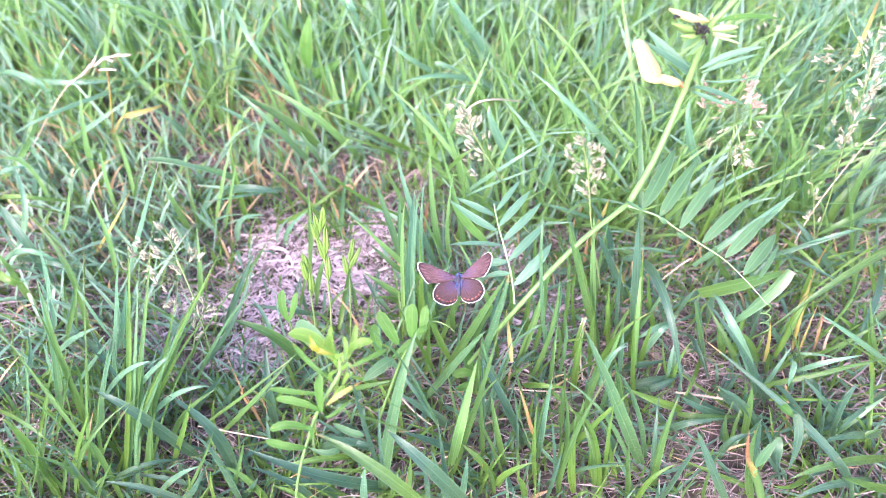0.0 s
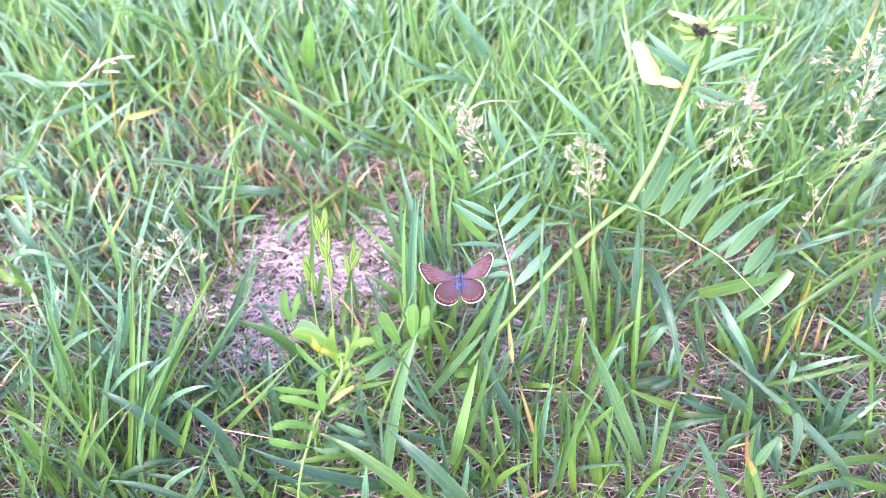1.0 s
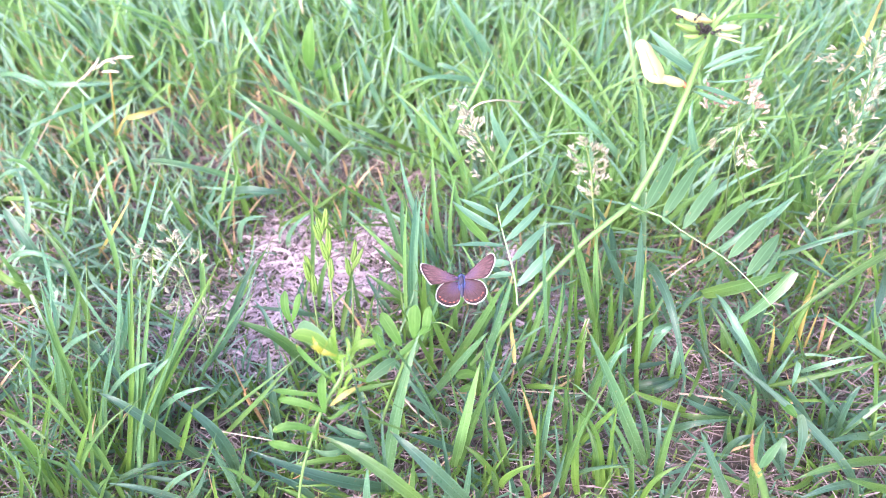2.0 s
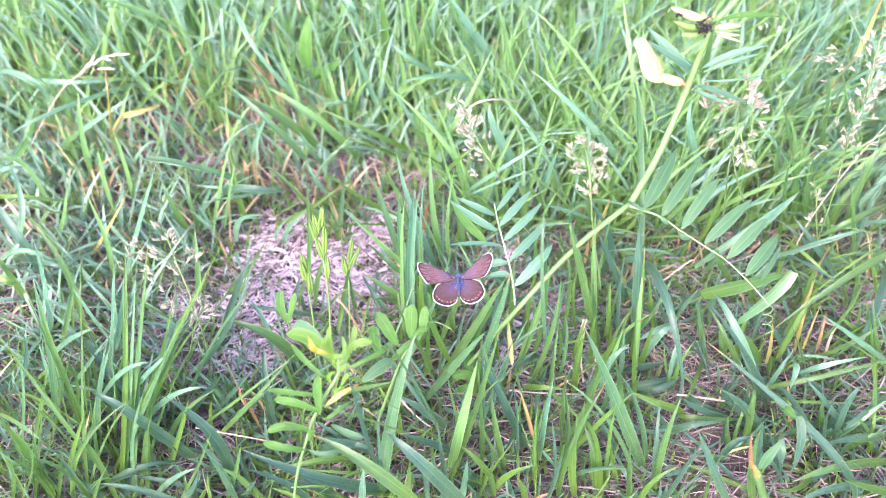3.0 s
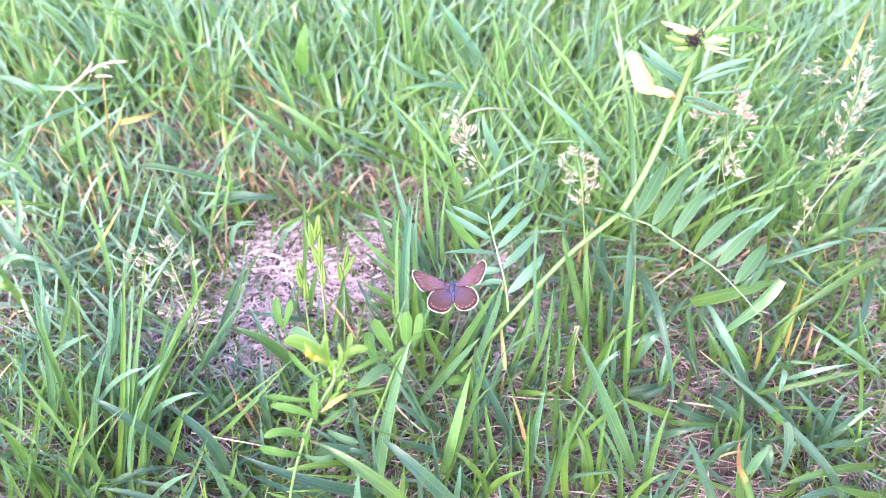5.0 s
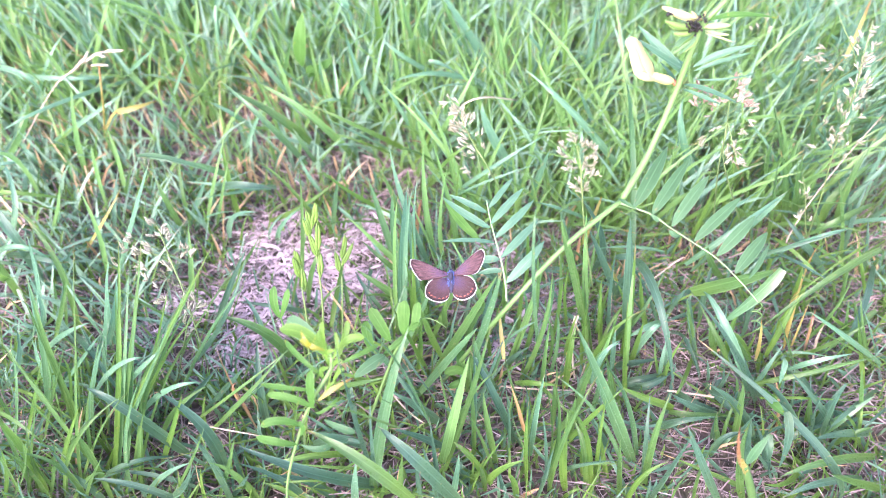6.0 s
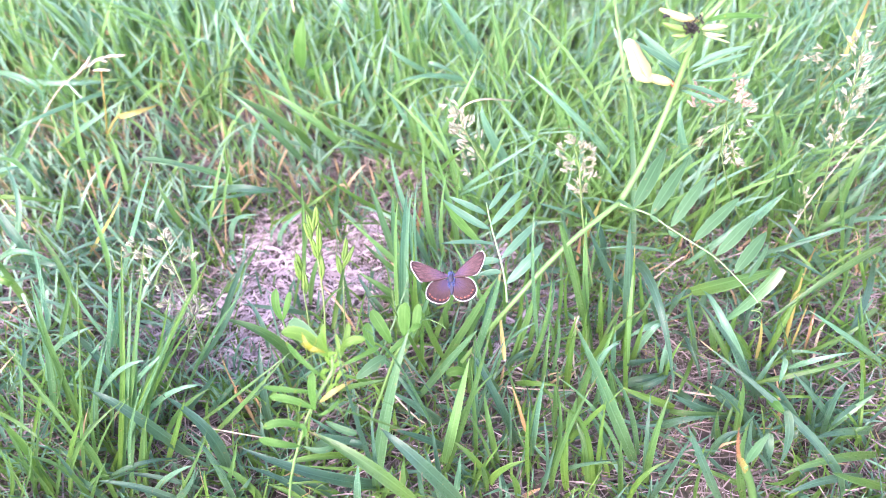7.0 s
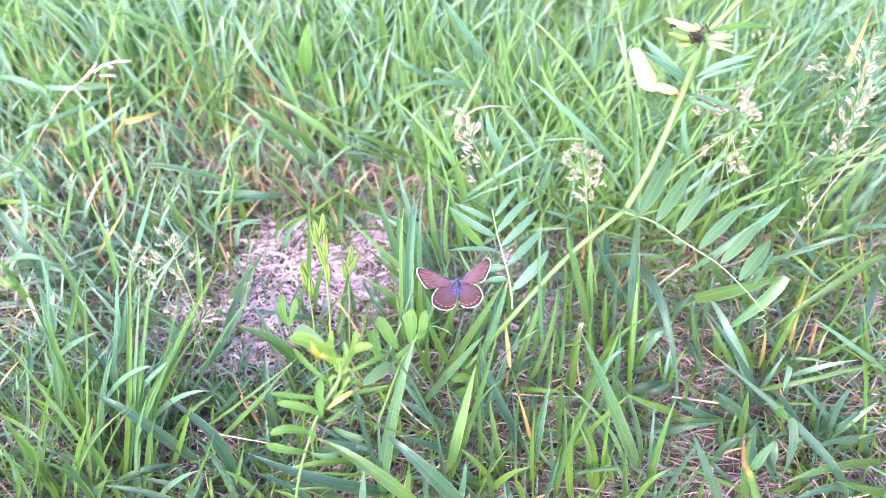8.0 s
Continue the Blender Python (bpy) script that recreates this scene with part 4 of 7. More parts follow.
blades(B, 5.2, (-28, 128, 5), (-53, 117, 45), (-82, 123, 60))
blades(B, 4.6, (-34, 147, 5), (-42, 140, 30), (-56, 136, 45))
blades(B, 6.0, (11, 113, 20), (-8, 118, 55), (-24, 130, 62))
blades(B, 3.5, (4, 146, 5), (-6, 137, 35), (-20, 135, 50))
blades(G, 0.8, (-15, 130, 60), (-28, 111, 112), (-43, 114, 116))
blades(P, 3.9, (-37, 119, 8), (-35, 118, 30), (-34, 122, 45))
blades(F, 3.1, (-39, 143, 6), (-58, 133, 25), (-79, 130, 20))
blades(G, 2.3, (-38, 134, 10), (-53, 131, 20), (-66, 132, 20))
blades(B, 3.0, (-59, 120, 5), (-71, 123, 25), (-89, 126, 35))
blades(B, 3.6, (-48, 121, 5), (-62, 124, 20), (-80, 125, 20))
blades(B, 2.5, (-95, 122, 5), (-87, 122, 20), (-81, 121, 35))
blades(F, 2.6, (-58, 119, 8), (-68, 121, 15), (-78, 123, 20))
blades(B, 3.5, (3, 117, 8), (-1, 121, 30), (-6, 127, 50))
blades(G, 2.6, (-17, 122, 5), (-16, 127, 20), (-15, 129, 35))
blades(P, 3.0, (7, 120, 5), (9, 123, 25), (10, 128, 40))
blades(B, 2.2, (-6, 117, 10), (-8, 121, 30), (-9, 127, 50))

blades = tuft(160, 137)  # front right clump
blades(G, 3.4, (143, 118, 5), (131, 122, 40), (127, 128, 70))
blades(B, 3.5, (157, 135, 8), (146, 134, 35), (133, 137, 60))
blades(B, 3.9, (130, 117, 10), (115, 124, 40), (105, 131, 60))
blades(B, 4.4, (147, 162, 5), (127, 159, 20), (112, 162, 30))
blades(B, 3.7, (157, 150, 5), (142, 156, 30), (124, 159, 45))
blades(G, 3.2, (153, 156, 5), (140, 157, 30), (131, 159, 40))
blades(G, 3.2, (145, 147, 5), (144, 156, 30), (141, 159, 45))
blades(G, 2.7, (140, 147, 5), (134, 149, 20), (130, 150, 35))
blades(G, 2.3, (120, 120, 4), (118, 125, 25), (120, 129, 45))
blades(G, 4.0, (212, 140, 8), (175, 128, 30), (152, 121, 30))
blades(B, 4.2, (215, 152, 8), (188, 144, 25), (173, 140, 25))
blades(G, 4.5, (208, 123, 10), (182, 121, 30), (172, 120, 35))
blades(B, 3.6, (201, 129, 8), (174, 122, 20), (157, 117, 15))
blades(F, 3.1, (172, 132, 8), (159, 124, 15), (149, 123, 18))
blades(B, 4.0, (149, 137, 38), (149, 130, 30), (157, 130, 10))

blades = tuft(-89, 154)  # brown weed stem
blades(O, 1.0, (-88, 155, 5), (-91, 155, 45), (-92, 157, 80))
blades(O, 1.0, (-89, 152, 40), (-91, 154, 50), (-88, 156, 52))
blades(O, 1.3, (-89, 155, 20), (-90, 156, 35), (-89, 155, 42))

blades = tuft(159, 242)  # thin blades over the stem
blades(F, 1.9, (36, 212, 20), (33, 204, 60), (32, 204, 85))
blades(B, 3.5, (95, 237, 42), (99, 232, 48), (106, 234, 50))
blades(P, 2.5, (91, 283, 20), (67, 266, 48), (54, 274, 45))
blades(P, 1.8, (129, 254, 25), (102, 244, 42), (86, 251, 30))
blades(G, 3.8, (198, 273, 10), (190, 277, 45), (182, 275, 75))
blades(G, 3.9, (213, 287, 10), (201, 286, 45), (186, 284, 75))
blades(G, 3.6, (219, 287, 10), (208, 286, 45), (198, 282, 75))
blades(F, 2.6, (152, 275, 10), (156, 279, 30), (158, 282, 50))
blades(P, 3.3, (139, 245, 25), (159, 246, 55), (189, 265, 64))
blades(G, 3.1, (237, 258, 8), (227, 264, 40), (214, 270, 70))
blades(B, 3.8, (249, 253, 8), (242, 256, 30), (239, 262, 45))
blades(F, 2.9, (183, 211, 8), (186, 212, 30), (189, 214, 42))
blades(B, 3.0, (168, 211, 8), (165, 216, 30), (164, 221, 42))
blades(F, 2.3, (119, 180, 5), (116, 181, 25), (121, 186, 42))
blades(B, 3.2, (184, 148, 6), (178, 153, 30), (180, 158, 45))

blades = tuft(10, 171, shoots=False)  # thin blades in front
blades(B, 2.1, (18, 156, 8), (25, 162, 48), (31, 172, 66))
blades(P, 3.0, (90, 184, 15), (86, 182, 38), (84, 182, 55))
blades(F, 3.8, (117, 162, 15), (99, 162, 28), (85, 168, 30))
blades(F, 3.1, (26, 128, 5), (16, 134, 22), (7, 139, 28))
blades(M, 1.4, (-3, 141, 40), (-16, 133, 112), (-30, 138, 128))
blades(G, 2.6, (-138, 215, 12), (-149, 208, 42), (-164, 216, 45))
blades(P, 2.8, (-175, 204, 10), (-177, 205, 42), (-185, 213, 50))
blades(G, 3.0, (-16, 242, 15), (-28, 232, 45), (-41, 250, 40))
blades(F, 3.2, (-104, 296, 4), (-83, 292, 20), (-60, 296, 38))
blades(B, 3.0, (-69, 225, 8), (-86, 219, 22), (-108, 222, 22))
blades(P, 2.7, (-92, 204, 4), (-95, 212, 22), (-105, 225, 24))
blades(G, 2.4, (32, 147, 5), (35, 153, 30), (36, 162, 45))
blades(L, 3.4, (53, 178, 5), (53, 183, 30), (55, 192, 50))
blades(F, 3.4, (67, 178, 5), (66, 183, 30), (69, 193, 45))
blades(G, 3.0, (89, 159, 5), (84, 165, 30), (79, 171, 50))
blades(M, 2.5, (79, 165, 5), (80, 169, 28), (79, 170, 40))
blades(G, 3.5, (150, 198, 5), (144, 202, 22), (147, 209, 32))
blades(B, 2.9, (183, 198, 5), (171, 200, 25), (161, 203, 35))
blades(G, 3.5, (217, 198, 5), (213, 203, 25), (211, 210, 40))
blades(F, 3.4, (200, 178, 5), (199, 183, 25), (207, 188, 38))
blades(B, 3.3, (180, 159, 5), (169, 161, 20), (156, 155, 28))
blades(B, 3.2, (133, 142, 5), (136, 143, 22), (147, 144, 25))
blades(B, 3.8, (111, 156, 5), (117, 153, 20), (137, 155, 20))
blades(F, 2.5, (88, 118, 5), (92, 123, 25), (103, 126, 35))
blades(G, 2.8, (-54, 178, 5), (-40, 170, 25), (-23, 168, 35))
blades(F, 3.3, (-28, 181, 5), (-40, 173, 28), (-52, 172, 35))
blades(B, 4.2, (-62, 147, 5), (-45, 141, 25), (-33, 140, 22))
blades(G, 3.5, (-82, 120, 5), (-90, 125, 25), (-100, 126, 35))
blades(B, 3.8, (-130, 165, 5), (-115, 166, 28), (-103, 171, 40))
blades(F, 2.6, (-132, 139, 4), (-119, 142, 35), (-109, 146, 60))
blades(F, 2.5, (-178, 131, 4), (-164, 134, 35), (-151, 140, 60))
blades(G, 2.5, (-198, 120, 4), (-181, 123, 30), (-172, 130, 55))
blades(B, 2.8, (-224, 179, 4), (-205, 180, 30), (-200, 187, 50))
blades(P, 3.1, (-134, 125, 5), (-122, 127, 20), (-109, 128, 30))

blades = tuft(14, 414)  # upper extra blades
blades(P, 3.5, (133, 441, 40), (141, 439, 62), (150, 439, 78))
blades(P, 1.9, (116, 400, 40), (102, 399, 52), (89, 400, 60))
blades(P, 4.6, (267, 435, 25), (249, 428, 60), (232, 422, 88))
blades(P, 3.4, (35, 425, 20), (17, 409, 55), (1, 402, 80))
blades(P, 3.6, (213, 453, 25), (212, 444, 45), (220, 438, 60))
blades(P, 3.1, (-60, 439, 15), (-51, 430, 50), (-44, 423, 80))
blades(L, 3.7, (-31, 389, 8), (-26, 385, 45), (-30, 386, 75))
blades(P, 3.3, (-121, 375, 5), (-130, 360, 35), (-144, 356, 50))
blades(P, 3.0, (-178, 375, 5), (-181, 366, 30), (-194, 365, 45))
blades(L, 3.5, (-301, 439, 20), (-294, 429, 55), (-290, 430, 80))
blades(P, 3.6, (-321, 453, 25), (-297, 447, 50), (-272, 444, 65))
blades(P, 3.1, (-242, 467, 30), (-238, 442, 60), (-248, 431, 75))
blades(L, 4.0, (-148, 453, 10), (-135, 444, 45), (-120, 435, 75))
blades(P, 3.1, (164, 331, 10), (149, 325, 40), (148, 330, 60))
blades(L, 4.0, (219, 369, 10), (212, 368, 40), (199, 364, 65))
blades(P, 3.5, (312, 432, 20), (281, 416, 50), (253, 406, 70))
blades(P, 2.9, (182, 361, 10), (186, 349, 35), (201, 348, 45))

blades = tuft(-165, 158, shoots=False)  # left thin blades
blades(M, 2.5, (-146.7, 129.2, 4.0), (-134.8, 152.8, 52.0), (-122.0, 162.1, 96.0), 0.0)
blades(G, 2.3, (-142.5, 127.6, 4.0), (-130.3, 148.1, 45.0), (-111.3, 157.8, 90.0), 0.0)
blades(M, 2.0, (-157.1, 136.9, 4.0), (-132.7, 143.8, 48.0), (-99.1, 153.8, 112.0), 0.0)
blades(M, 2.1, (-168.4, 150.7, 4.0), (-156.5, 159.4, 45.0), (-142.0, 162.7, 78.0), 0.0)
blades(P, 2.2, (-193.4, 177.6, 6.0), (-167.4, 177.3, 40.0), (-156.2, 178.8, 55.0), 0.0)
blades(G, 2.0, (-165.9, 125.4, 4.0), (-154.7, 137.5, 50.0), (-143.9, 159.4, 98.0), 0.0)
blades(M, 1.8, (-206.3, 147.8, 4.0), (-189.7, 156.5, 45.0), (-182.9, 164.6, 75.0), 0.0)
blades(P, 2.8, (-171, 182, 10), (-154, 190, 60), (-142, 192, 95))
blades(G, 1.7, (-155, 148, 4), (-141, 162, 60), (-129, 170, 105))
blades(G, 1.7, (-153, 148, 4), (-139, 162, 60), (-127, 170, 105))
blades(G, 1.7, (-155, 139, 4), (-123, 151, 65), (-87, 165, 125))
blades(F, 1.7, (-150, 157, 4), (-128, 168, 55), (-112, 177, 95))
blades(G, 2.0, (-144, 175, 4), (-110, 180, 60), (-85, 201, 90))
blades(G, 1.9, (-134, 192, 10), (-111, 197, 50), (-88, 208, 75))
blades(G, 1.7, (-173, 123, 4), (-155, 132, 45), (-132, 147, 60))
blades(G, 1.7, (-139, 127, 4), (-132, 134, 35), (-123, 139, 60))
blades(G, 1.7, (-138, 128, 4), (-132, 139, 35), (-128, 151, 60))
blades(P, 2.8, (-195, 178, 6), (-187, 184, 50), (-177, 187, 90))
blades(G, 1.7, (-178, 155, 4), (-172, 165, 60), (-171, 173, 100))
blades(P, 2.6, (-216, 206, 10), (-195, 203, 50), (-177, 202, 95))
blades(P, 3.0, (-202, 196, 15), (-178, 186, 45), (-164, 188, 52))
blades(B, 1.6, (-167, 180, 8), (-164, 180, 40), (-167, 185, 55))
blades(G, 2.3, (-204, 206, 10), (-185, 203, 45), (-176, 206, 65))
blades(G, 2.0, (-155, 130, 5), (-166, 142, 50), (-183, 161, 85))
blades(G, 1.7, (-189, 125, 5), (-185, 132, 40), (-185, 137, 65))
blades(G, 1.4, (-190, 123, 4), (-179, 126, 35), (-174, 130, 55))
blades(G, 1.5, (-180, 123, 4), (-169, 126, 30), (-162, 130, 50))
blades(F, 1.7, (-201, 120, 4), (-190, 124, 28), (-184, 127, 50))
blades(G, 1.7, (-163, 120, 4), (-153, 123, 25), (-144, 127, 40))
blades(G, 1.7, (-123, 123, 4), (-107, 126, 35), (-98, 133, 55))
blades(G, 1.6, (-128, 180, 8), (-117, 177, 35), (-103, 177, 60))
blades(B, 1.6, (-148, 189, 10), (-132, 187, 45), (-118, 186, 65))
blades(G, 1.7, (-168, 142, 4), (-158, 151, 45), (-149, 161, 85))
blades(G, 1.5, (-193, 151, 4), (-176, 159, 40), (-161, 165, 70))

blades = tuft(107, 179, shoots=False)  # thin green blades under the vetch
blades(F, 2.6, (97, 171, 5), (90, 177, 40), (86, 184, 75))
blades(F, 2.5, (78, 186, 8), (85, 189, 40), (99, 193, 55))
blades(F, 3.1, (103, 193, 5), (102, 193, 28), (103, 196, 42))
blades(P, 3.4, (118, 206, 25), (106, 198, 32), (98, 196, 26))
blades(B, 3.8, (94, 192, 5), (104, 188, 14), (121, 194, 10))
blades(B, 4.0, (101, 179, 5), (109, 176, 14), (122, 184, 14))
blades(B, 2.0, (139, 186, 5), (129, 190, 30), (121, 195, 52))
blades(G, 2.6, (58, 158, 5), (56, 158, 28), (54, 160, 45))
blades(F, 2.3, (69, 197, 5), (68, 196, 28), (70, 198, 45))
blades(F, 2.3, (77, 193, 5), (74, 195, 32), (73, 196, 55))
blades(G, 2.7, (193, 196, 8), (205, 194, 28), (220, 199, 38))
blades(P, 2.3, (233, 191, 8), (221, 193, 30), (209, 197, 50))
blades(F, 2.0, (43, 129, 4), (40, 134, 35), (39, 140, 65))
blades(F, 2.0, (76, 132, 4), (74, 138, 32), (73, 144, 60))
blades(P, 2.0, (43, 133, 35), (49, 129, 28), (57, 130, 10))
blades(F, 2.3, (29, 198, 5), (25, 202, 32), (22, 206, 55))
blades(F, 2.4, (45, 213, 5), (44, 214, 32), (46, 218, 58))
blades(F, 2.3, (62, 205, 5), (63, 209, 32), (63, 213, 55))
blades(F, 2.8, (116, 213, 5), (108, 214, 30), (104, 221, 50))
blades(F, 2.7, (156, 198, 5), (154, 203, 26), (157, 209, 42))
blades(G, 2.8, (227, 228, 5), (221, 230, 28), (220, 236, 45))
blades(F, 2.4, (245, 235, 5), (232, 236, 30), (224, 243, 50))
blades(G, 2.4, (213, 205, 5), (207, 210, 26), (207, 214, 40))

blades = tuft(190, 190, shoots=False)  # stiff blades and yellowing culms
blades(B, 3.8, (97.6, 228.4, 20.0), (86.9, 232.2, 45.0), (77.3, 236.2, 65.0))
blades(Y, 1.9, (103.1, 241.3, 12.0), (98.2, 242.5, 22.0), (93.0, 245.0, 30.0))
blades(F, 2.9, (171.9, 192.3, 15.0), (177.0, 200.0, 35.0), (182.6, 207.4, 50.0))
blades(S, 1.5, (201.2, 194.3, 6.0), (201.1, 202.2, 20.0), (205.7, 207.2, 32.0))
blades(F, 2.3, (222.3, 178.1, 5.0), (215.6, 191.1, 28.0), (209.0, 203.7, 48.0))
blades(F, 2.3, (220.8, 204.9, 18.0), (209.0, 204.3, 28.0), (202.2, 208.6, 32.0))
blades(G, 2.8, (185.1, 179.1, 15.0), (201.0, 179.5, 25.0), (219.9, 182.3, 30.0))
blades(P, 4.0, (165.7, 174.2, 42.0), (164.4, 169.6, 40.0), (164.2, 165.3, 32.0))
blades(G, 2.0, (206.4, 224.9, 30.0), (189.1, 223.3, 42.0), (173.0, 228.2, 50.0))
blades(F, 2.6, (193.6, 224.7, 20.0), (189.2, 223.0, 40.0), (186.8, 222.2, 52.0))
blades(F, 2.7, (182.7, 240.2, 25.0), (180.3, 239.7, 38.0), (180.2, 240.9, 46.0))
blades(B, 4.0, (247.4, 248.1, 20.0), (218.2, 206.9, 35.0), (208.1, 190.5, 18.0))
blades(G, 2.9, (230.0, 210.3, 30.0), (210.7, 196.5, 30.0), (201.2, 192.3, 15.0))

blades = tuft(60, 190, shoots=False)  # blades crossing before the vetch
blades(M, 3.2, (16.1, 189.3, 4.0), (21.3, 163.4, 92.0), (24.7, 162.0, 128.0), 0.1)
blades(G, 2.4, (44.1, 183.9, 4.0), (49.4, 180.4, 55.0), (49.3, 183.6, 98.0), 0.2)
blades(M, 1.7, (55.2, 198.9, 4.0), (39.3, 171.7, 106.0), (37.8, 182.7, 140.0), 0.2)
blades(G, 2.3, (83.3, 213.2, 4.0), (57.1, 187.0, 98.0), (48.9, 184.3, 128.0), 0.4)
blades(M, 2.2, (71.7, 173.7, 6.0), (75.5, 176.8, 28.0), (81.9, 179.2, 42.0), 0.2)
blades(P, 1.9, (81.3, 181.9, 4.0), (81.6, 178.5, 40.0), (89.1, 183.0, 44.0), 0.2)
blades(L, 2.8, (79.4, 180.8, 6.0), (81.5, 181.1, 32.0), (83.7, 184.1, 55.0), 0.2)
blades(M, 3.7, (-9.9, 174.8, 4.0), (8.1, 171.9, 50.0), (18.5, 173.1, 70.0), 0.0)
blades(G, 3.9, (-1.2, 187.9, 4.0), (14.6, 183.3, 60.0), (26.5, 185.8, 92.0), 0.0)
blades(M, 3.1, (31.2, 175.9, 8.0), (22.0, 166.7, 45.0), (16.9, 168.5, 68.0), 0.1)
blades(G, 2.4, (15.6, 174.9, 8.0), (17.1, 176.9, 38.0), (17.7, 178.5, 58.0), 0.1)
blades(M, 1.2, (-6.9, 169.0, 4.0), (-22.7, 157.0, 70.0), (-30.8, 157.3, 90.0), -0.1)
blades(L, 2.5, (100.5, 189.0, 4.0), (95.5, 194.3, 40.0), (95.0, 213.0, 72.0), 0.3)
blades(F, 2.0, (86.9, 210.7, 8.0), (84.5, 206.5, 30.0), (79.7, 206.4, 62.0), 0.4)
blades(P, 1.4, (34.5, 196.7, 20.0), (44.0, 197.9, 32.0), (52.7, 200.4, 36.0), 0.0)
blades(Y, 2.5, (87.8, 276.0, 4.0), (88.7, 267.8, 40.0), (88.4, 262.4, 62.0), 0.3)
blades(O, 1.9, (79.9, 252.2, 20.0), (79.4, 253.0, 30.0), (80.3, 257.4, 36.0), 0.2)
blades(S, 1.8, (73.5, 206.8, 30.0), (70.5, 201.6, 22.0), (71.4, 197.2, 4.0), -0.2)
blades(Y, 2.1, (69.9, 201.6, 22.0), (69.5, 198.0, 14.0), (69.6, 192.0, 4.0), -0.2)
blades(B, 5.6, (102.5, 205.8, 10.0), (96.2, 213.4, 55.0), (91.4, 222.1, 88.0), 0.3)
blades(P, 4.6, (162.7, 174.8, 4.0), (140.8, 189.4, 46.0), (135.8, 212.4, 44.0), 0.3)
blades(P, 3.7, (105.0, 198.9, 4.0), (109.2, 197.2, 30.0), (117.5, 202.9, 28.0), 0.1)
blades(P, 2.3, (185.7, 261.2, 6.0), (194.2, 235.8, 58.0), (219.4, 245.9, 54.0), -0.0)
blades(Y, 1.3, (188.6, 202.4, 4.0), (190.1, 214.5, 26.0), (190.7, 222.8, 45.0), 0.4)
blades(Y, 1.1, (191.8, 201.7, 4.0), (194.6, 209.1, 16.0), (199.5, 218.5, 26.0), 0.3)
blades(G, 1.8, (67.9, 225.5, 8.0), (64.9, 223.0, 40.0), (62.0, 225.8, 62.0), 0.2)
blades(F, 2.1, (49.2, 236.0, 15.0), (47.9, 232.2, 45.0), (45.3, 237.5, 70.0), 0.2)
blades(P, 2.1, (69.6, 220.7, 15.0), (74.2, 208.4, 25.0), (82.1, 211.7, 28.0), -0.1)
blades(B, 2.6, (36.1, 190.9, 6.0), (41.0, 190.5, 18.0), (48.1, 193.1, 22.0), 0.1)
blades(M, 2.0, (59.4, 184.7, 5.0), (61.5, 193.1, 30.0), (58.5, 197.9, 48.0), 0.2)
blades(F, 1.7, (72.1, 215.6, 6.0), (66.4, 215.4, 38.0), (67.4, 220.5, 55.0), 0.2)
blades(G, 2.3, (94.2, 190.9, 6.0), (89.9, 196.5, 30.0), (90.6, 197.9, 48.0), 0.3)
blades(M, 1.6, (27.8, 178.6, 10.0), (33.0, 182.0, 40.0), (41.0, 191.0, 58.0), 0.1)

blades = tuft(150, 165, shoots=False)  # glossy blades over the thatch
blades(B, 3.9, (139.2, 179.7, 8.0), (145.7, 161.4, 16.0), (161.1, 155.4, 8.0), -0.2)
blades(B, 3.9, (122.6, 172.9, 10.0), (128.5, 163.8, 16.0), (142.8, 164.5, 8.0), -0.1)
blades(B, 4.2, (157.4, 145.3, 16.0), (155.3, 135.5, 16.0), (157.9, 132.0, 8.0), -0.4)
blades(B, 2.8, (180.2, 180.3, 22.0), (186.5, 172.4, 18.0), (196.8, 169.5, 5.0), -0.4)
blades(B, 3.8, (187.0, 154.1, 5.0), (190.4, 159.0, 22.0), (196.4, 166.1, 34.0), 0.3)
blades(M, 4.6, (188.5, 152.1, 5.0), (196.0, 154.2, 22.0), (208.9, 160.0, 32.0), 0.2)
blades(F, 2.2, (186.5, 159.7, 4.0), (184.0, 160.9, 14.0), (183.7, 163.9, 20.0), 0.4)
blades(S, 1.6, (237.9, 193.7, 4.0), (210.0, 197.4, 26.0), (197.5, 211.7, 26.0), 0.4)
blades(G, 2.2, (152.7, 165.9, 4.0), (150.0, 169.5, 18.0), (147.9, 173.6, 26.0), 0.4)
blades(B, 3.3, (136.9, 150.7, 4.0), (135.9, 153.4, 14.0), (136.8, 157.4, 18.0), 0.4)
blades(B, 2.9, (137.6, 193.1, 5.0), (130.4, 202.0, 32.0), (125.9, 206.4, 48.0), 0.3)
blades(G, 2.9, (157.1, 188.7, 5.0), (145.2, 198.3, 24.0), (137.3, 212.5, 32.0), 0.3)
blades(F, 2.9, (167.3, 194.3, 6.0), (159.2, 197.1, 20.0), (154.3, 201.0, 24.0), 0.3)
blades(G, 2.7, (115.0, 160.6, 14.0), (126.0, 156.6, 19.0), (152.3, 161.1, 10.0), 0.0)
blades(G, 3.1, (70.8, 127.2, 5.0), (68.0, 136.5, 25.0), (62.9, 147.5, 34.0), 0.2)
blades(B, 4.6, (96.0, 180.2, 6.0), (109.0, 180.5, 12.0), (125.0, 187.1, 6.0), 0.1)
blades(P, 2.4, (120.7, 190.9, 6.0), (120.3, 192.9, 14.0), (121.2, 195.9, 18.0), 0.3)
blades(F, 2.0, (138.4, 198.9, 4.0), (125.2, 176.4, 14.0), (122.0, 172.2, 4.0), -0.3)
blades(G, 2.4, (195.2, 147.4, 5.0), (200.3, 147.2, 18.0), (209.7, 149.1, 20.0), 0.3)
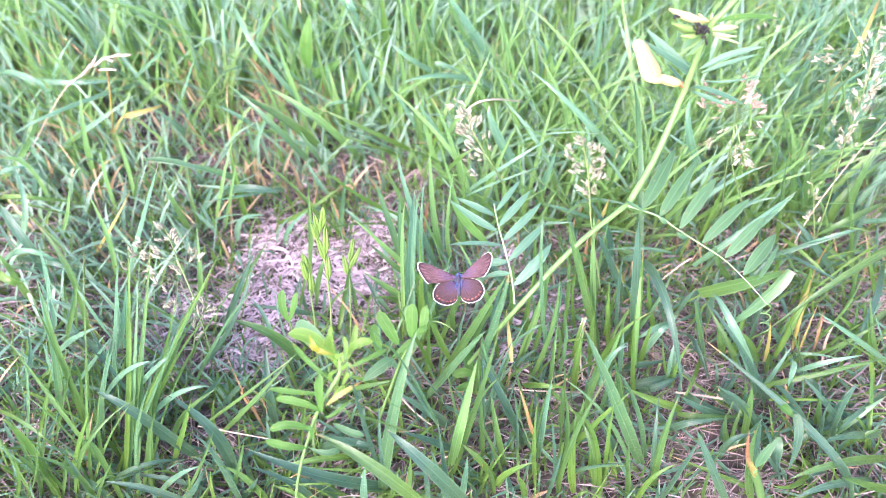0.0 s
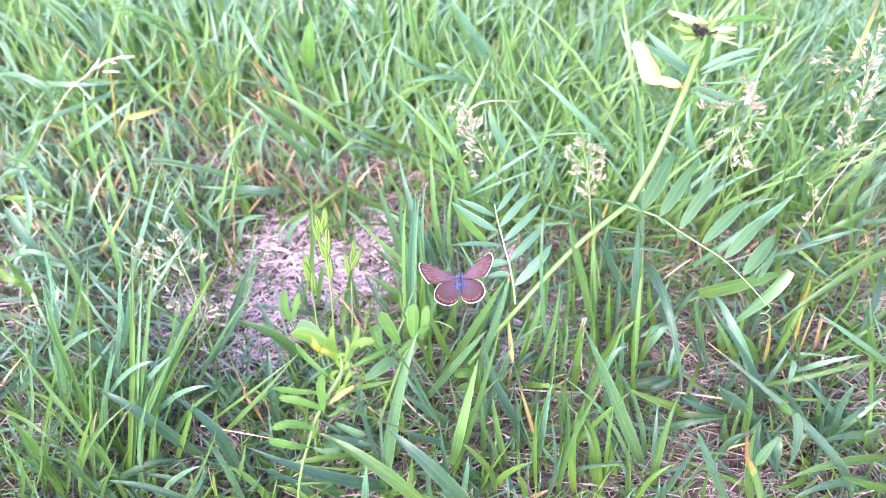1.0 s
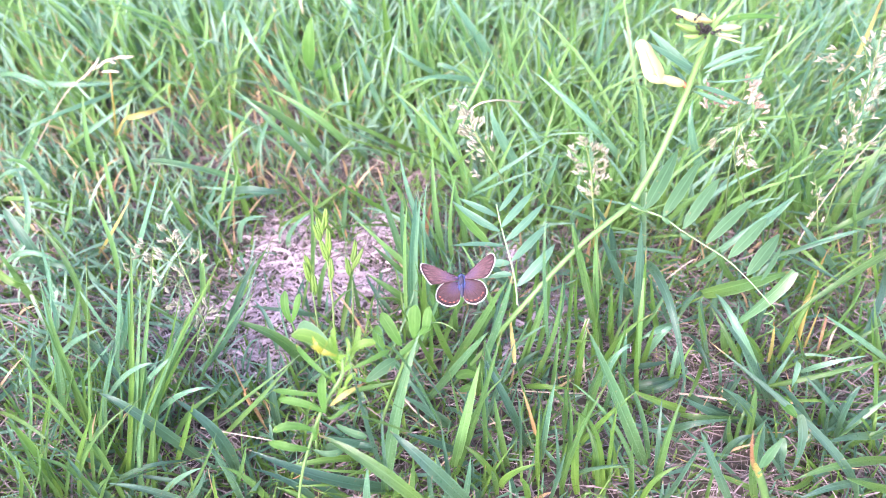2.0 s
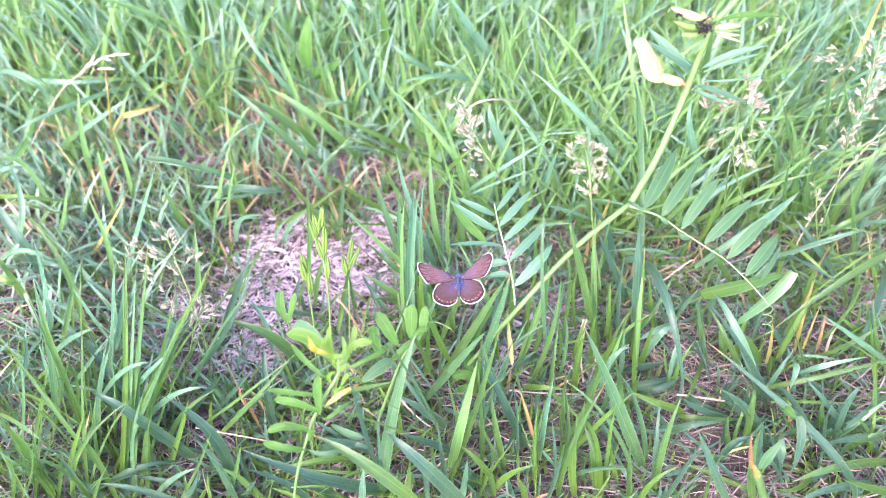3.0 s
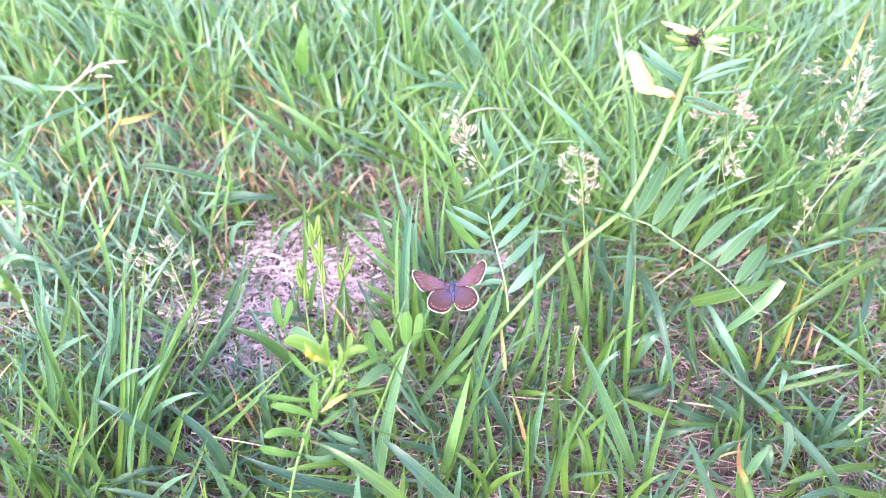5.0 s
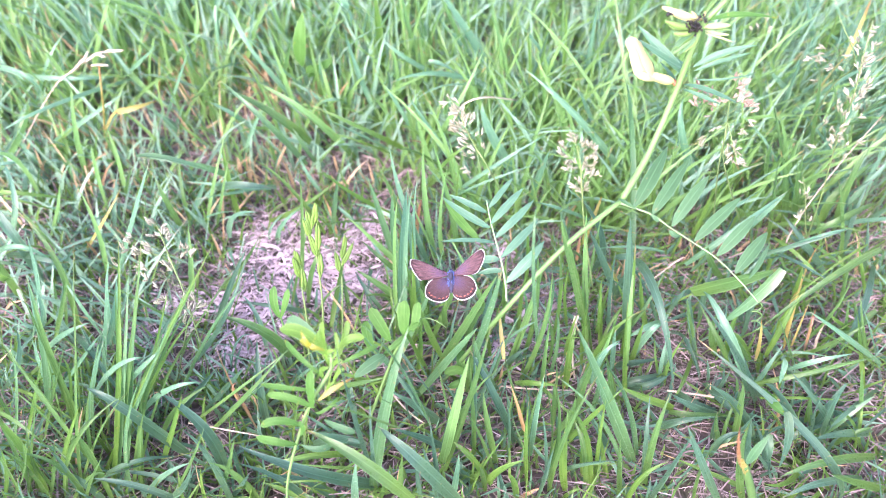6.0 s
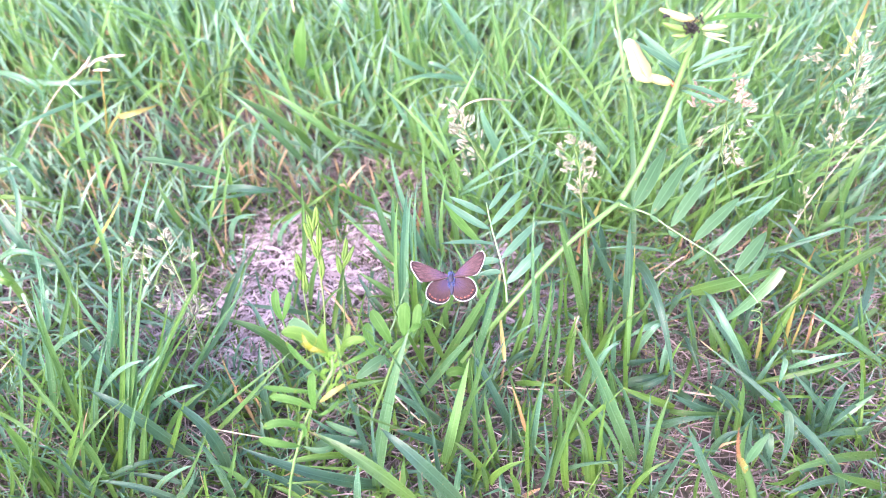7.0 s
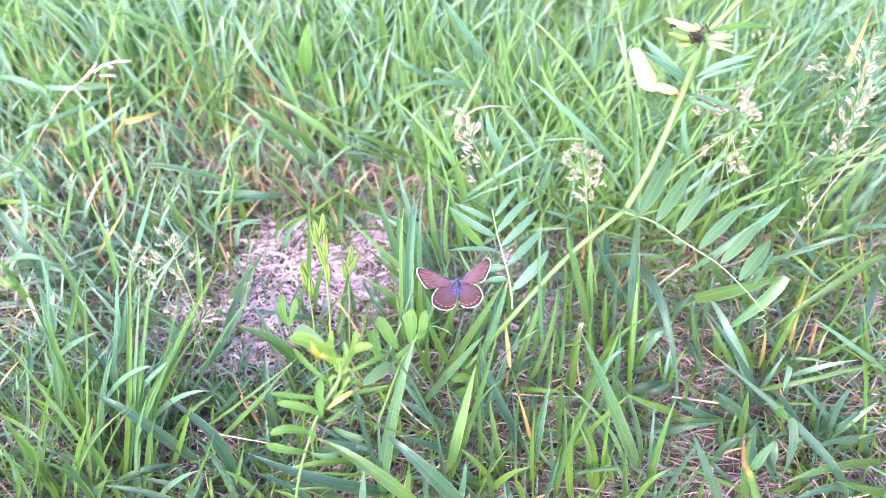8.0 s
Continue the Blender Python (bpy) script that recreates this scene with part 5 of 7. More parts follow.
blades(B, 3.0, (170.3, 147.4, 5.0), (178.8, 150.5, 14.0), (193.5, 153.4, 14.0), 0.2)
blades(G, 1.7, (226.3, 203.5, 8.0), (218.1, 206.8, 30.0), (212.3, 209.0, 42.0), 0.8)
blades(G, 2.0, (230.1, 193.1, 8.0), (217.9, 196.5, 30.0), (211.9, 208.4, 50.0), 0.6)
blades(B, 3.1, (147.4, 134.6, 5.0), (144.3, 138.9, 24.0), (144.3, 145.7, 36.0), 0.3)
blades(G, 1.9, (140.9, 147.8, 4.0), (140.6, 153.5, 20.0), (147.4, 164.6, 30.0), 0.4)
blades(F, 1.6, (82.2, 130.8, 4.0), (77.1, 139.8, 22.0), (74.7, 146.2, 32.0), 0.2)
blades(G, 2.0, (60.6, 125.4, 4.0), (57.8, 134.0, 35.0), (56.9, 141.7, 55.0), 0.2)

blades = tuft(-120, 400, shoots=False)  # bent and bleached blades in the meadow
blades(Y, 3.0, (-208.9, 271.2, 6.0), (-203.7, 272.3, 12.0), (-198.3, 275.1, 18.0))
blades(P, 2.7, (-4.6, 349.3, 85.0), (5.4, 350.7, 80.0), (18.1, 365.4, 60.0))
blades(S, 1.4, (-89.6, 396.3, 100.0), (-88.5, 395.0, 95.0), (-88.5, 394.9, 90.0))
blades(P, 4.2, (-247.8, 272.6, 45.0), (-244.6, 266.9, 30.0), (-246.2, 268.8, 10.0))
blades(O, 2.1, (-118.4, 369.1, 75.0), (-113.6, 371.4, 62.0), (-109.4, 375.7, 50.0))
blades(G, 6.1, (-80.6, 340.0, 30.0), (-103.0, 335.2, 60.0), (-133.4, 354.3, 62.0))
blades(B, 4.9, (-131.6, 298.3, 30.0), (-112.4, 289.8, 42.0), (-94.5, 293.4, 35.0))
blades(M, 4.4, (-167.0, 292.1, 62.0), (-146.7, 290.6, 60.0), (-130.3, 306.2, 35.0))
blades(P, 2.8, (-127.9, 391.9, 95.0), (-118.7, 376.9, 85.0), (-109.6, 377.1, 60.0))
blades(P, 2.4, (-132.0, 383.7, 100.0), (-133.2, 376.9, 85.0), (-137.7, 383.0, 60.0))

# ---- yellow vetch in flower ----
def vetch():
    plant = thing("vetch_plant", "yellow-flowered vetch with a pale green stem and narrow leaflets", "wildflower", (2.4, 184.1, 0.0))
    stem(plant, ((2.4, 184.1, 0.0), (29.2, 179.2, 72.0), (55.5, 196.8, 97.0), (81.3, 213.8, 109.0)), 1.0, 1.25, STEM)
    stem(plant, ((81.3, 213.8, 109.0), (92.4, 227.9, 123.0), (101.2, 241.5, 143.0), (105.7, 247.3, 172.0), (109.9, 248.3, 181.0), (120.4, 254.6, 190.0)), 1.6, 1.2, STEM)
    return plant


vetch_plant = vetch()


def leaflets(parent, material, form, *rows):
    for width, a, c, b in rows:
        leaf(parent, "leaflet", material, width, a, c, b, form, 0.34, random.gauss(0, 0.2), "", random.gauss(0, 0.15))


rachis = stem(vetch_plant, (((80.7, 212.1, 109.0), (95.8, 213.1, 101.0), (105.6, 210.3, 95.0), (116.6, 206.8, 89.0), (128.6, 201.7, 83.0), (139.4, 191.8, 77.0), (145.8, 184.4, 73.0))), 0.48, 0.22, RACHIS, "leaf_stalk")
leaflets(rachis, VETCH, "lance",
         (6.5, (88.1, 214.2, 105.0), (95.9, 225.1, 112.0), (105.9, 241.8, 116.0)), (5.6, (96.6, 213.1, 101.0), (105.1, 223.4, 108.0), (116.6, 238.6, 112.0)),
         (5.6, (106.5, 211.0, 95.0), (115.2, 220.9, 103.0), (125.6, 232.6, 106.0)), (5.4, (117.5, 207.4, 89.0), (128.4, 215.6, 96.0), (141.0, 225.8, 99.0)),
         (5.9, (128.6, 203.7, 83.0), (138.4, 211.3, 90.0), (148.4, 220.6, 92.0)), (5.9, (136.5, 196.7, 79.0), (145.1, 205.1, 85.0), (154.0, 214.9, 87.0)),
         (2.9, (145.1, 198.0, 73.0), (152.5, 207.3, 76.0), (159.9, 217.7, 76.0)), (1.7, (79.6, 213.3, 111.0), (82.1, 209.3, 112.0), (87.1, 207.5, 110.0)),
         (2.0, (95.6, 211.8, 102.0), (97.6, 210.4, 101.0), (99.5, 210.2, 99.0)), (2.3, (104.4, 208.1, 96.0), (106.4, 206.0, 95.0), (110.0, 207.4, 93.0)))
coil = [np.array((145.8, 184.4, 73.0)) + np.array((2.2 * math.sin(a), 0.5 * -a + 0.5, 1.6 * math.cos(a) - 1.6 - 0.5 * a)) for a in np.linspace(0, 16, 33)]
stem(rachis, coil, 0.4, 0.25, STEM, "tendril", steps=2)
rachis = stem(vetch_plant, ((31.3, 182.5, 77.0), (31.1, 186.8, 80.0), (29.2, 191.4, 90.0), (26.8, 200.1, 95.0), (24.5, 210.7, 98.0), (22.9, 222.3, 100.0)), 0.5, 0.36, RACHIS, "leaf_stalk")
leaflets(rachis, VETCH_PALE, "lance",
         (2.8, (23.8, 218.4, 99.0), (29.7, 224.8, 103.0), (35.5, 232.6, 105.0)), (3.5, (24.2, 209.7, 98.0), (32.1, 217.1, 103.0), (39.6, 225.7, 105.0)),
         (3.5, (25.9, 203.2, 96.0), (35.3, 210.4, 101.0), (44.2, 220.2, 103.0)), (3.7, (28.4, 194.4, 93.0), (37.4, 201.8, 98.0), (45.9, 211.0, 100.0)),
         (4.7, (30.9, 187.5, 84.0), (40.2, 193.3, 92.0), (47.9, 202.4, 95.0)), (3.0, (23.1, 215.6, 99.0), (14.6, 217.4, 103.0), (5.6, 222.4, 104.0)),
         (3.5, (23.8, 207.7, 98.0), (13.5, 211.5, 102.0), (2.3, 222.0, 103.0)), (2.2, (25.9, 201.4, 95.0), (13.8, 200.2, 98.0), (1.2, 199.2, 98.0)),
         (3.5, (28.0, 194.5, 92.0), (20.8, 194.2, 92.0), (13.9, 194.9, 90.0)), (2.7, (29.3, 190.7, 88.0), (23.9, 191.8, 87.0), (18.0, 191.5, 85.0)))
leaf(rachis, "leaflet", YOUNG, 3.9, (19.9, 206.6, 90.0), (10.9, 217.1, 92.0), (3.5, 231.0, 92.0), "lance", 0.3)
for width, a, c, b in ((4.3, (106.7, 247.4, 150.0), (95.5, 253.6, 158.0), (85.3, 262.1, 165.0)), (3.3, (107.3, 249.1, 151.0), (95.2, 249.7, 158.0), (81.8, 257.7, 163.0)),
                       (1.4, (108.2, 250.1, 152.0), (98.4, 254.9, 156.0), (89.4, 256.4, 160.0)), (2.8, (110.0, 252.7, 151.0), (120.7, 252.8, 158.0), (134.0, 252.7, 162.0)),
                       (1.9, (110.5, 251.3, 150.0), (121.1, 251.5, 155.0), (133.4, 253.2, 158.0)), (3.0, (105.2, 244.6, 148.0), (113.3, 237.5, 150.0), (126.4, 234.4, 146.0)),
                       (1.9, (104.6, 242.8, 147.0), (111.3, 236.3, 148.0), (119.4, 234.9, 145.0)), (0.9, (108.7, 245.8, 150.0), (117.9, 240.1, 154.0), (133.6, 242.9, 155.0)),
                       (2.2, (103.4, 247.2, 146.0), (100.6, 252.4, 148.0), (98.0, 261.3, 148.0))):
    leaf(vetch_plant, "leaflet", VETCH_PALE, width, a, c, b, "lance", 0.45, random.gauss(0, 0.2))
leaf(vetch_plant, "leaflet", YOUNG, 2.3, (107.1, 245.5, 178.0), (115.9, 241.9, 183.0), (131.2, 241.2, 182.0))
leaf(vetch_plant, "leaflet", YOUNG, 2.0, (110.9, 249.4, 181.0), (113.4, 250.9, 185.0), (118.9, 260.2, 188.0))
leaf(vetch_plant, "leaflet", VETCH, 2.0, (103.4, 246.5, 172.0), (97.0, 242.5, 170.0), (95.5, 242.2, 166.0))
leaf(vetch_plant, "leaflet", VETCH, 1.6, (103.9, 245.7, 172.0), (102.1, 243.9, 168.0), (97.7, 242.7, 164.0))

# flower, side-on: green-yellow calyx, cream standard, keel
flower = pod(vetch_plant, "calyx", KEEL, 4.2, (101.0, 245.2, 149.0), (94.8, 243.1, 152.0), (85.3, 242.4, 156.0), "yellowish calyx tube")
leaf(flower, "petal", PETAL, 6.9, (85.4, 239.2, 155.0), (82.9, 245.7, 160.0), (79.2, 251.6, 166.0), "petal", 0.45, 0.1, "cream standard petal", 0.0, 14, 0.5, True)
leaf(flower, "petal", PETAL, 5.4, (88.3, 239.0, 156.0), (84.9, 242.7, 161.0), (81.9, 252.2, 165.0), "petal", 0.5, -0.5, "", 0.0, 12, 0.5, True)
pod(flower, "keel", KEEL, 4.0, (93.1, 243.9, 152.0), (87.0, 240.7, 155.0), (82.8, 240.2, 157.0))
stem(flower, ((99.7, 245.0, 150.0), (101.2, 244.0, 149.0), (103.4, 244.0, 147.0)), 1.1, 1.2, RUSSET, "flower_stalk", "reddish brown stalk")
# withered flowers and pods where the stem bends
for mat, width, a, c, b, what in ((PETAL, 3.3, (105.6, 250.6, 175.0), (97.7, 249.1, 178.0), (88.6, 248.6, 182.0), "pod"),
                                  (POD, 2.9, (105.7, 250.5, 173.0), (97.8, 245.9, 175.0), (90.0, 245.1, 178.0), "pod"),
                                  (POD, 2.2, (104.9, 248.8, 171.0), (99.4, 245.3, 172.0), (94.7, 245.7, 172.0), "pod"),
                                  (PALE, 2.7, (106.5, 247.4, 174.0), (110.7, 245.1, 176.0), (116.5, 245.5, 176.0), "bud"),
                                  (PALE, 1.3, (108.1, 248.1, 172.0), (111.8, 244.2, 173.0), (117.2, 245.0, 172.0), "bud"),
                                  (PALE, 1.1, (108.4, 248.0, 171.0), (113.0, 244.9, 171.0), (119.4, 244.4, 169.0), "bud"),
                                  (PETAL, 1.1, (105.3, 251.4, 175.0), (102.7, 249.5, 178.0), (100.6, 248.7, 180.0), "bud"),
                                  (PETAL, 1.1, (107.4, 250.6, 175.0), (106.4, 249.1, 178.0), (106.0, 249.1, 180.0), "bud"),
                                  (PETAL, 1.6, (107.0, 250.6, 175.0), (102.7, 247.5, 178.0), (100.0, 246.7, 179.0), "bud")):
    pod(vetch_plant, what, mat, width, a, c, b)
for width, a, c, b in ((1.6, (105.0, 247.2, 171.0), (100.0, 244.1, 170.0), (94.6, 240.5, 168.0)), (1.1, (104.4, 249.7, 172.0), (97.3, 247.3, 172.0), (91.2, 247.5, 176.0)),
                       (0.9, (105.0, 248.0, 170.0), (101.3, 245.6, 170.0), (97.8, 247.2, 170.0)), (1.1, (105.7, 247.2, 170.0), (103.3, 243.9, 168.0), (99.2, 241.4, 166.0)),
                       (0.9, (107.0, 245.8, 174.0), (113.2, 245.8, 174.0), (119.0, 248.1, 172.0))):
    leaf(vetch_plant, "sepal", POD, width, a, c, b, "lance", 0.4, random.gauss(0, 0.3))


def aphids():
    colony = thing("aphid_colony", "cluster of tiny black aphids on the vetch stem", "insects", (105.1, 248.9, 172.0))
    for i in range(60):
        r = np.array((random.gauss(0, 1.2), random.gauss(0, 1.2), random.gauss(0, 1.0)))
        mid = np.array((102.2, 244.7, 175.0)) + r if i > 7 else np.array((89.0, 240.3, 184.0)) + r * 0.35
        d = np.array((random.gauss(0, 1), random.gauss(0, 1), random.gauss(0, 1)))
        d = d / np.linalg.norm(d) * 0.6
        pod(colony, "aphid", BLACK, 1.1, mid - d, mid, mid + d)


aphids()


def ant(name="ant"):
    """A black ant, heading along +y, feet on z = 0."""
    a = thing(name, "small black ant walking on the vetch", "ant", (0, 0, 0), "ants")
    pod(a, "abdomen", BLACK, 1.25, (0, -2.3, 0.9), (0, -1.5, 1.0), (0, -0.7, 0.8))
    pod(a, "thorax", BLACK, 0.7, (0, -0.8, 0.8), (0, 0, 0.9), (0, 0.7, 0.9))
    pod(a, "head", BLACK, 0.9, (0, 0.6, 0.9), (0, 1.1, 0.9), (0, 1.7, 0.7))
    for side in (-1, 1):
        for k in (-1, 0, 1):
            stem(a, ((0, 0.3 * k, 0.8), (side * 0.9, 0.8 * k, 1.2), (side * 1.6, 1.4 * k, 0.0)), 0.11, 0.07, BLACK, "leg", steps=3)
        stem(a, ((side * 0.2, 1.5, 0.9), (side * 0.7, 2.1, 1.3), (side * 1.0, 2.8, 0.9)), 0.08, 0.06, BLACK, "antenna", steps=3)
    return a


# ---- second vetch, young and bright green ----
young = thing("vetch_plant", "young bright green vetch with broad leaflets", "wildflower", (-40.6, 152.6, 0.0))
stem(young, ((-64.5, 93.8, 0.0), (-59.4, 106.1, 55.0), (-50.7, 120.7, 84.0), (-43.9, 126.5, 98.0), (-38.5, 131.9, 106.0), (-39.0, 137.0, 113.0)), 0.5, 0.85, STEM)
leaflets(young, YOUNG, "oblong",
         (2.1, (-46.3, 126.5, 99.0), (-55.3, 125.8, 102.0), (-64.7, 128.2, 100.0)), (2.9, (-46.0, 122.9, 92.0), (-53.6, 123.8, 98.0), (-62.6, 125.7, 97.0)),
         (3.1, (-50.3, 119.3, 84.0), (-58.0, 118.7, 90.0), (-65.5, 117.4, 88.0)), (3.0, (-53.0, 114.8, 78.0), (-59.4, 113.0, 84.0), (-67.9, 115.9, 82.0)),
         (3.1, (-45.9, 122.5, 92.0), (-45.8, 124.8, 103.0), (-45.4, 129.8, 108.0)), (2.1, (-42.2, 130.9, 102.0), (-49.9, 135.7, 106.0), (-57.4, 144.6, 105.0)),
         (1.9, (-35.3, 133.6, 106.0), (-27.9, 136.4, 108.0), (-21.6, 141.5, 106.0)), (1.5, (-44.9, 120.7, 92.0), (-40.5, 121.2, 94.0), (-36.4, 126.3, 94.0)),
         (1.7, (-51.5, 117.3, 80.0), (-50.0, 117.4, 86.0), (-51.6, 119.2, 88.0)))
leaflets(young, FRESH, "oblong",
         (4.9, (-39.8, 135.0, 108.0), (-47.5, 139.6, 116.0), (-56.5, 140.5, 118.0)), (2.6, (-39.7, 135.3, 109.0), (-40.5, 136.9, 118.0), (-40.6, 141.5, 122.0)),
         (2.3, (-37.2, 133.8, 106.0), (-33.5, 140.1, 113.0), (-32.5, 145.3, 117.0)), (3.1, (-36.2, 137.3, 109.0), (-31.7, 139.0, 114.0), (-26.2, 139.7, 114.0)),
         (1.6, (-38.7, 132.1, 104.0), (-36.6, 132.3, 109.0), (-34.0, 132.4, 110.0)), (1.6, (-39.0, 132.8, 106.0), (-39.7, 134.0, 112.0), (-36.0, 133.6, 115.0)),
         (1.6, (-40.6, 129.2, 100.0), (-42.0, 130.0, 106.0), (-39.0, 129.6, 110.0)), (1.7, (-38.1, 129.2, 100.0), (-35.6, 130.6, 105.0), (-33.5, 131.0, 106.0)),
         (1.8, (-38.6, 133.8, 110.0), (-41.6, 135.2, 117.0), (-41.8, 137.9, 121.0)), (1.4, (-37.7, 132.9, 110.0), (-35.6, 135.1, 116.0), (-36.5, 139.2, 119.0)),
         (1.2, (-41.8, 126.2, 96.0), (-38.9, 126.9, 102.0), (-36.4, 127.5, 103.0)))
leaflets(young, VETCH, "oblong", (7.4, (-43.2, 142.4, 98.0), (-50.3, 148.3, 104.0), (-58.0, 154.0, 104.0)), (5.1, (-33.7, 146.1, 74.0), (-27.9, 149.1, 78.0), (-21.6, 153.9, 78.0)), (2.9, (-45.3, 129.1, 70.0), (-38.5, 124.5, 72.0), (-32.3, 123.5, 70.0)), (2.5, (-53.9, 120.1, 66.0), (-46.9, 118.2, 66.0), (-41.8, 121.0, 64.0)))
leaf(young, "leaflet", YELLOWED, 1.8, (-42.7, 133.0, 116.0), (-45.2, 131.9, 123.0), (-47.4, 135.8, 125.0), label="yellowed leaflet")
leaf(young, "leaflet", YELLOWED, 1.8, (-48.6, 135.4, 119.0), (-43.9, 131.8, 121.0), (-39.1, 131.8, 118.0), label="yellowed leaflet")
leaf(young, "leaflet", Y, 1.8, (-43.5, 122.4, 98.0), (-37.2, 124.2, 104.0), (-30.3, 129.4, 103.0), label="dried orange leaflet")
shoot = thing("vetch_shoot", "short green vetch shoot with a curled tendril", "wildflower", (-35.4, 158.6, 0.0))
stem(shoot, ((-35.4, 158.6, 0.0), (-23.9, 156.7, 50.0), (-16.5, 159.0, 76.0), (-8.8, 166.1, 85.0)), 0.8, 0.6, STEM)
leaflets(shoot, YOUNG, "oblong", (5.2, (-19.7, 162.3, 76.0), (-23.3, 165.1, 84.0), (-27.8, 170.9, 88.0)), (4.4, (-27.2, 163.4, 66.0), (-29.7, 165.8, 74.0), (-30.3, 171.3, 78.0)), (5.7, (-13.6, 162.6, 80.0), (-13.4, 166.1, 88.0), (-13.1, 170.7, 94.0)), (3.7, (-9.9, 161.7, 84.0), (-8.4, 164.7, 90.0), (-7.5, 169.9, 94.0)), (2.6, (-22.3, 155.7, 76.0), (-17.0, 158.1, 80.0), (-12.8, 161.3, 82.0)), (2.3, (-12.7, 161.7, 84.0), (-9.8, 161.9, 88.0), (-6.6, 163.5, 88.0)))
stem(shoot, [np.array((-7.6, 167.2, 85.0)) + np.array((k * 1.7, 1.2 * math.sin(k * 0.7) - (max(0, k - 5) ** 2) * 0.5, -0.2 * k)) for k in range(8)], 0.3, 0.2, STEM, "tendril", steps=3)
small = thing("vetch_shoot", "pair of bright green young leaflets", "wildflower", (-74.0, 206.7, 0.0))
stem(small, ((-74.0, 206.7, 0.0), (-73.1, 190.1, 40.0), (-73.0, 187.2, 58.0)), 0.6, 0.5, STEM)
leaflets(small, YOUNG, "oblong", (3.8, (-72.9, 186.6, 58.0), (-74.8, 189.3, 66.0), (-74.5, 194.6, 72.0)), (3.4, (-72.7, 186.6, 58.0), (-69.8, 189.4, 65.0), (-68.4, 194.4, 70.0)))
low = thing("clover_plant", "low bright green clover leaves between grass", "clover", (16.1, 184.1, 0.0))
stem(low, ((16.0, 180.8, 0.0), (15.8, 178.0, 14.0), (15.1, 176.0, 24.0)), 0.5, 0.4, STEM)
leaflets(low, YOUNG, "oblong", (4.6, (15.1, 176.0, 24.0), (10.0, 176.2, 28.0), (4.2, 175.4, 26.0)), (4.6, (15.1, 176.6, 24.0), (12.3, 180.6, 28.0), (13.6, 187.7, 27.0)),
         (4.6, (15.4, 176.0, 24.0), (20.5, 176.8, 28.0), (23.3, 172.8, 24.0)), (3.6, (14.7, 176.9, 20.0), (11.7, 172.7, 22.0), (6.2, 172.4, 18.0)))
broad = thing("broadleaf_weed", "broad pale green leaves in the meadow", "weed", (-96.9, 428.0, 0.0))
stem(broad, ((-96.9, 428.0, 0.0), (-92.0, 411.7, 30.0), (-89.7, 403.3, 50.0)), 0.8, 0.6, STEM)
leaflets(broad, YOUNG, "leaf", (8.5, (-89.7, 394.8, 48.0), (-87.2, 392.0, 70.0), (-84.4, 401.7, 85.0)), (6.0, (-88.5, 401.7, 35.0), (-76.1, 394.8, 48.0), (-66.5, 397.5, 55.0)), (5.5, (-88.9, 398.2, 40.0), (-83.9, 395.0, 46.0), (-77.8, 399.0, 44.0)))


# ---- seed heads ----
def spikelet(parent, mid, way, size, material):
    """A small flattened spikelet: narrow husks that fan out from one foot."""
    way = np.asarray(way, float) / np.linalg.norm(way)
    foot = np.asarray(mid, float) - way * size / 2
    verts, faces, uv = [], [], []
    for k in range(4):
        lean = unit(way + 0.24 * np.array((random.gauss(0, 1), random.gauss(0, 1), random.gauss(0, 1))))
        start = foot + way * size * 0.12 * k
        v, f, w = tube((start, start + lean * size * 0.36, start + lean * size * 0.72), size * 0.112, size * 0.112, 5, 3, lambda t: np.sin(np.pi * (0.1 + 0.87 * t)))
        faces += [tuple(i + sum(len(q) for q in verts) for i in face) for face in f]
        verts.append(v), uv.append(w)
    piece("spikelet", np.vstack(verts), faces, np.vstack(uv), material, parent)


def panicle(label, material, points, size, seed, sprays):
    """An airy grass head: stalk, thin side branches that each end in a bunch of small spikelets."""
    r = random.Random(seed)
    head = thing("grass_panicle", label, "grass seed head", points[0], "grass panicles")
    stem(head, points, 0.4, 0.2)
    line = curve(points, 10)
    ahead = unit(line[-1] - line[-4])
    for x, y, z, count in sprays:
        end = np.array((x, y, z + r.gauss(0, 1.5)))
        away = np.linalg.norm(line - end, axis=1)
        gap = away + 4.0 * np.maximum(0, (line - end) @ ahead + 0.5 * away)
        at = line[int(np.argmin(gap))]
        out = end - at
        branch = stem(head, (at, (at + end) / 2 + ahead * 0.12 * np.linalg.norm(out), end), 0.085, 0.06, None, "branch", steps=3)
        for k in range(count):
            way = unit(unit(out) + ahead * 0.6 + np.array([r.gauss(0, 0.45) for _ in range(3)]))
            spikelet(branch, end + way * size * 0.4 + np.array([r.gauss(0, size * 0.28) for _ in range(3)]), way, size * r.uniform(0.75, 1.25), material)
    return head


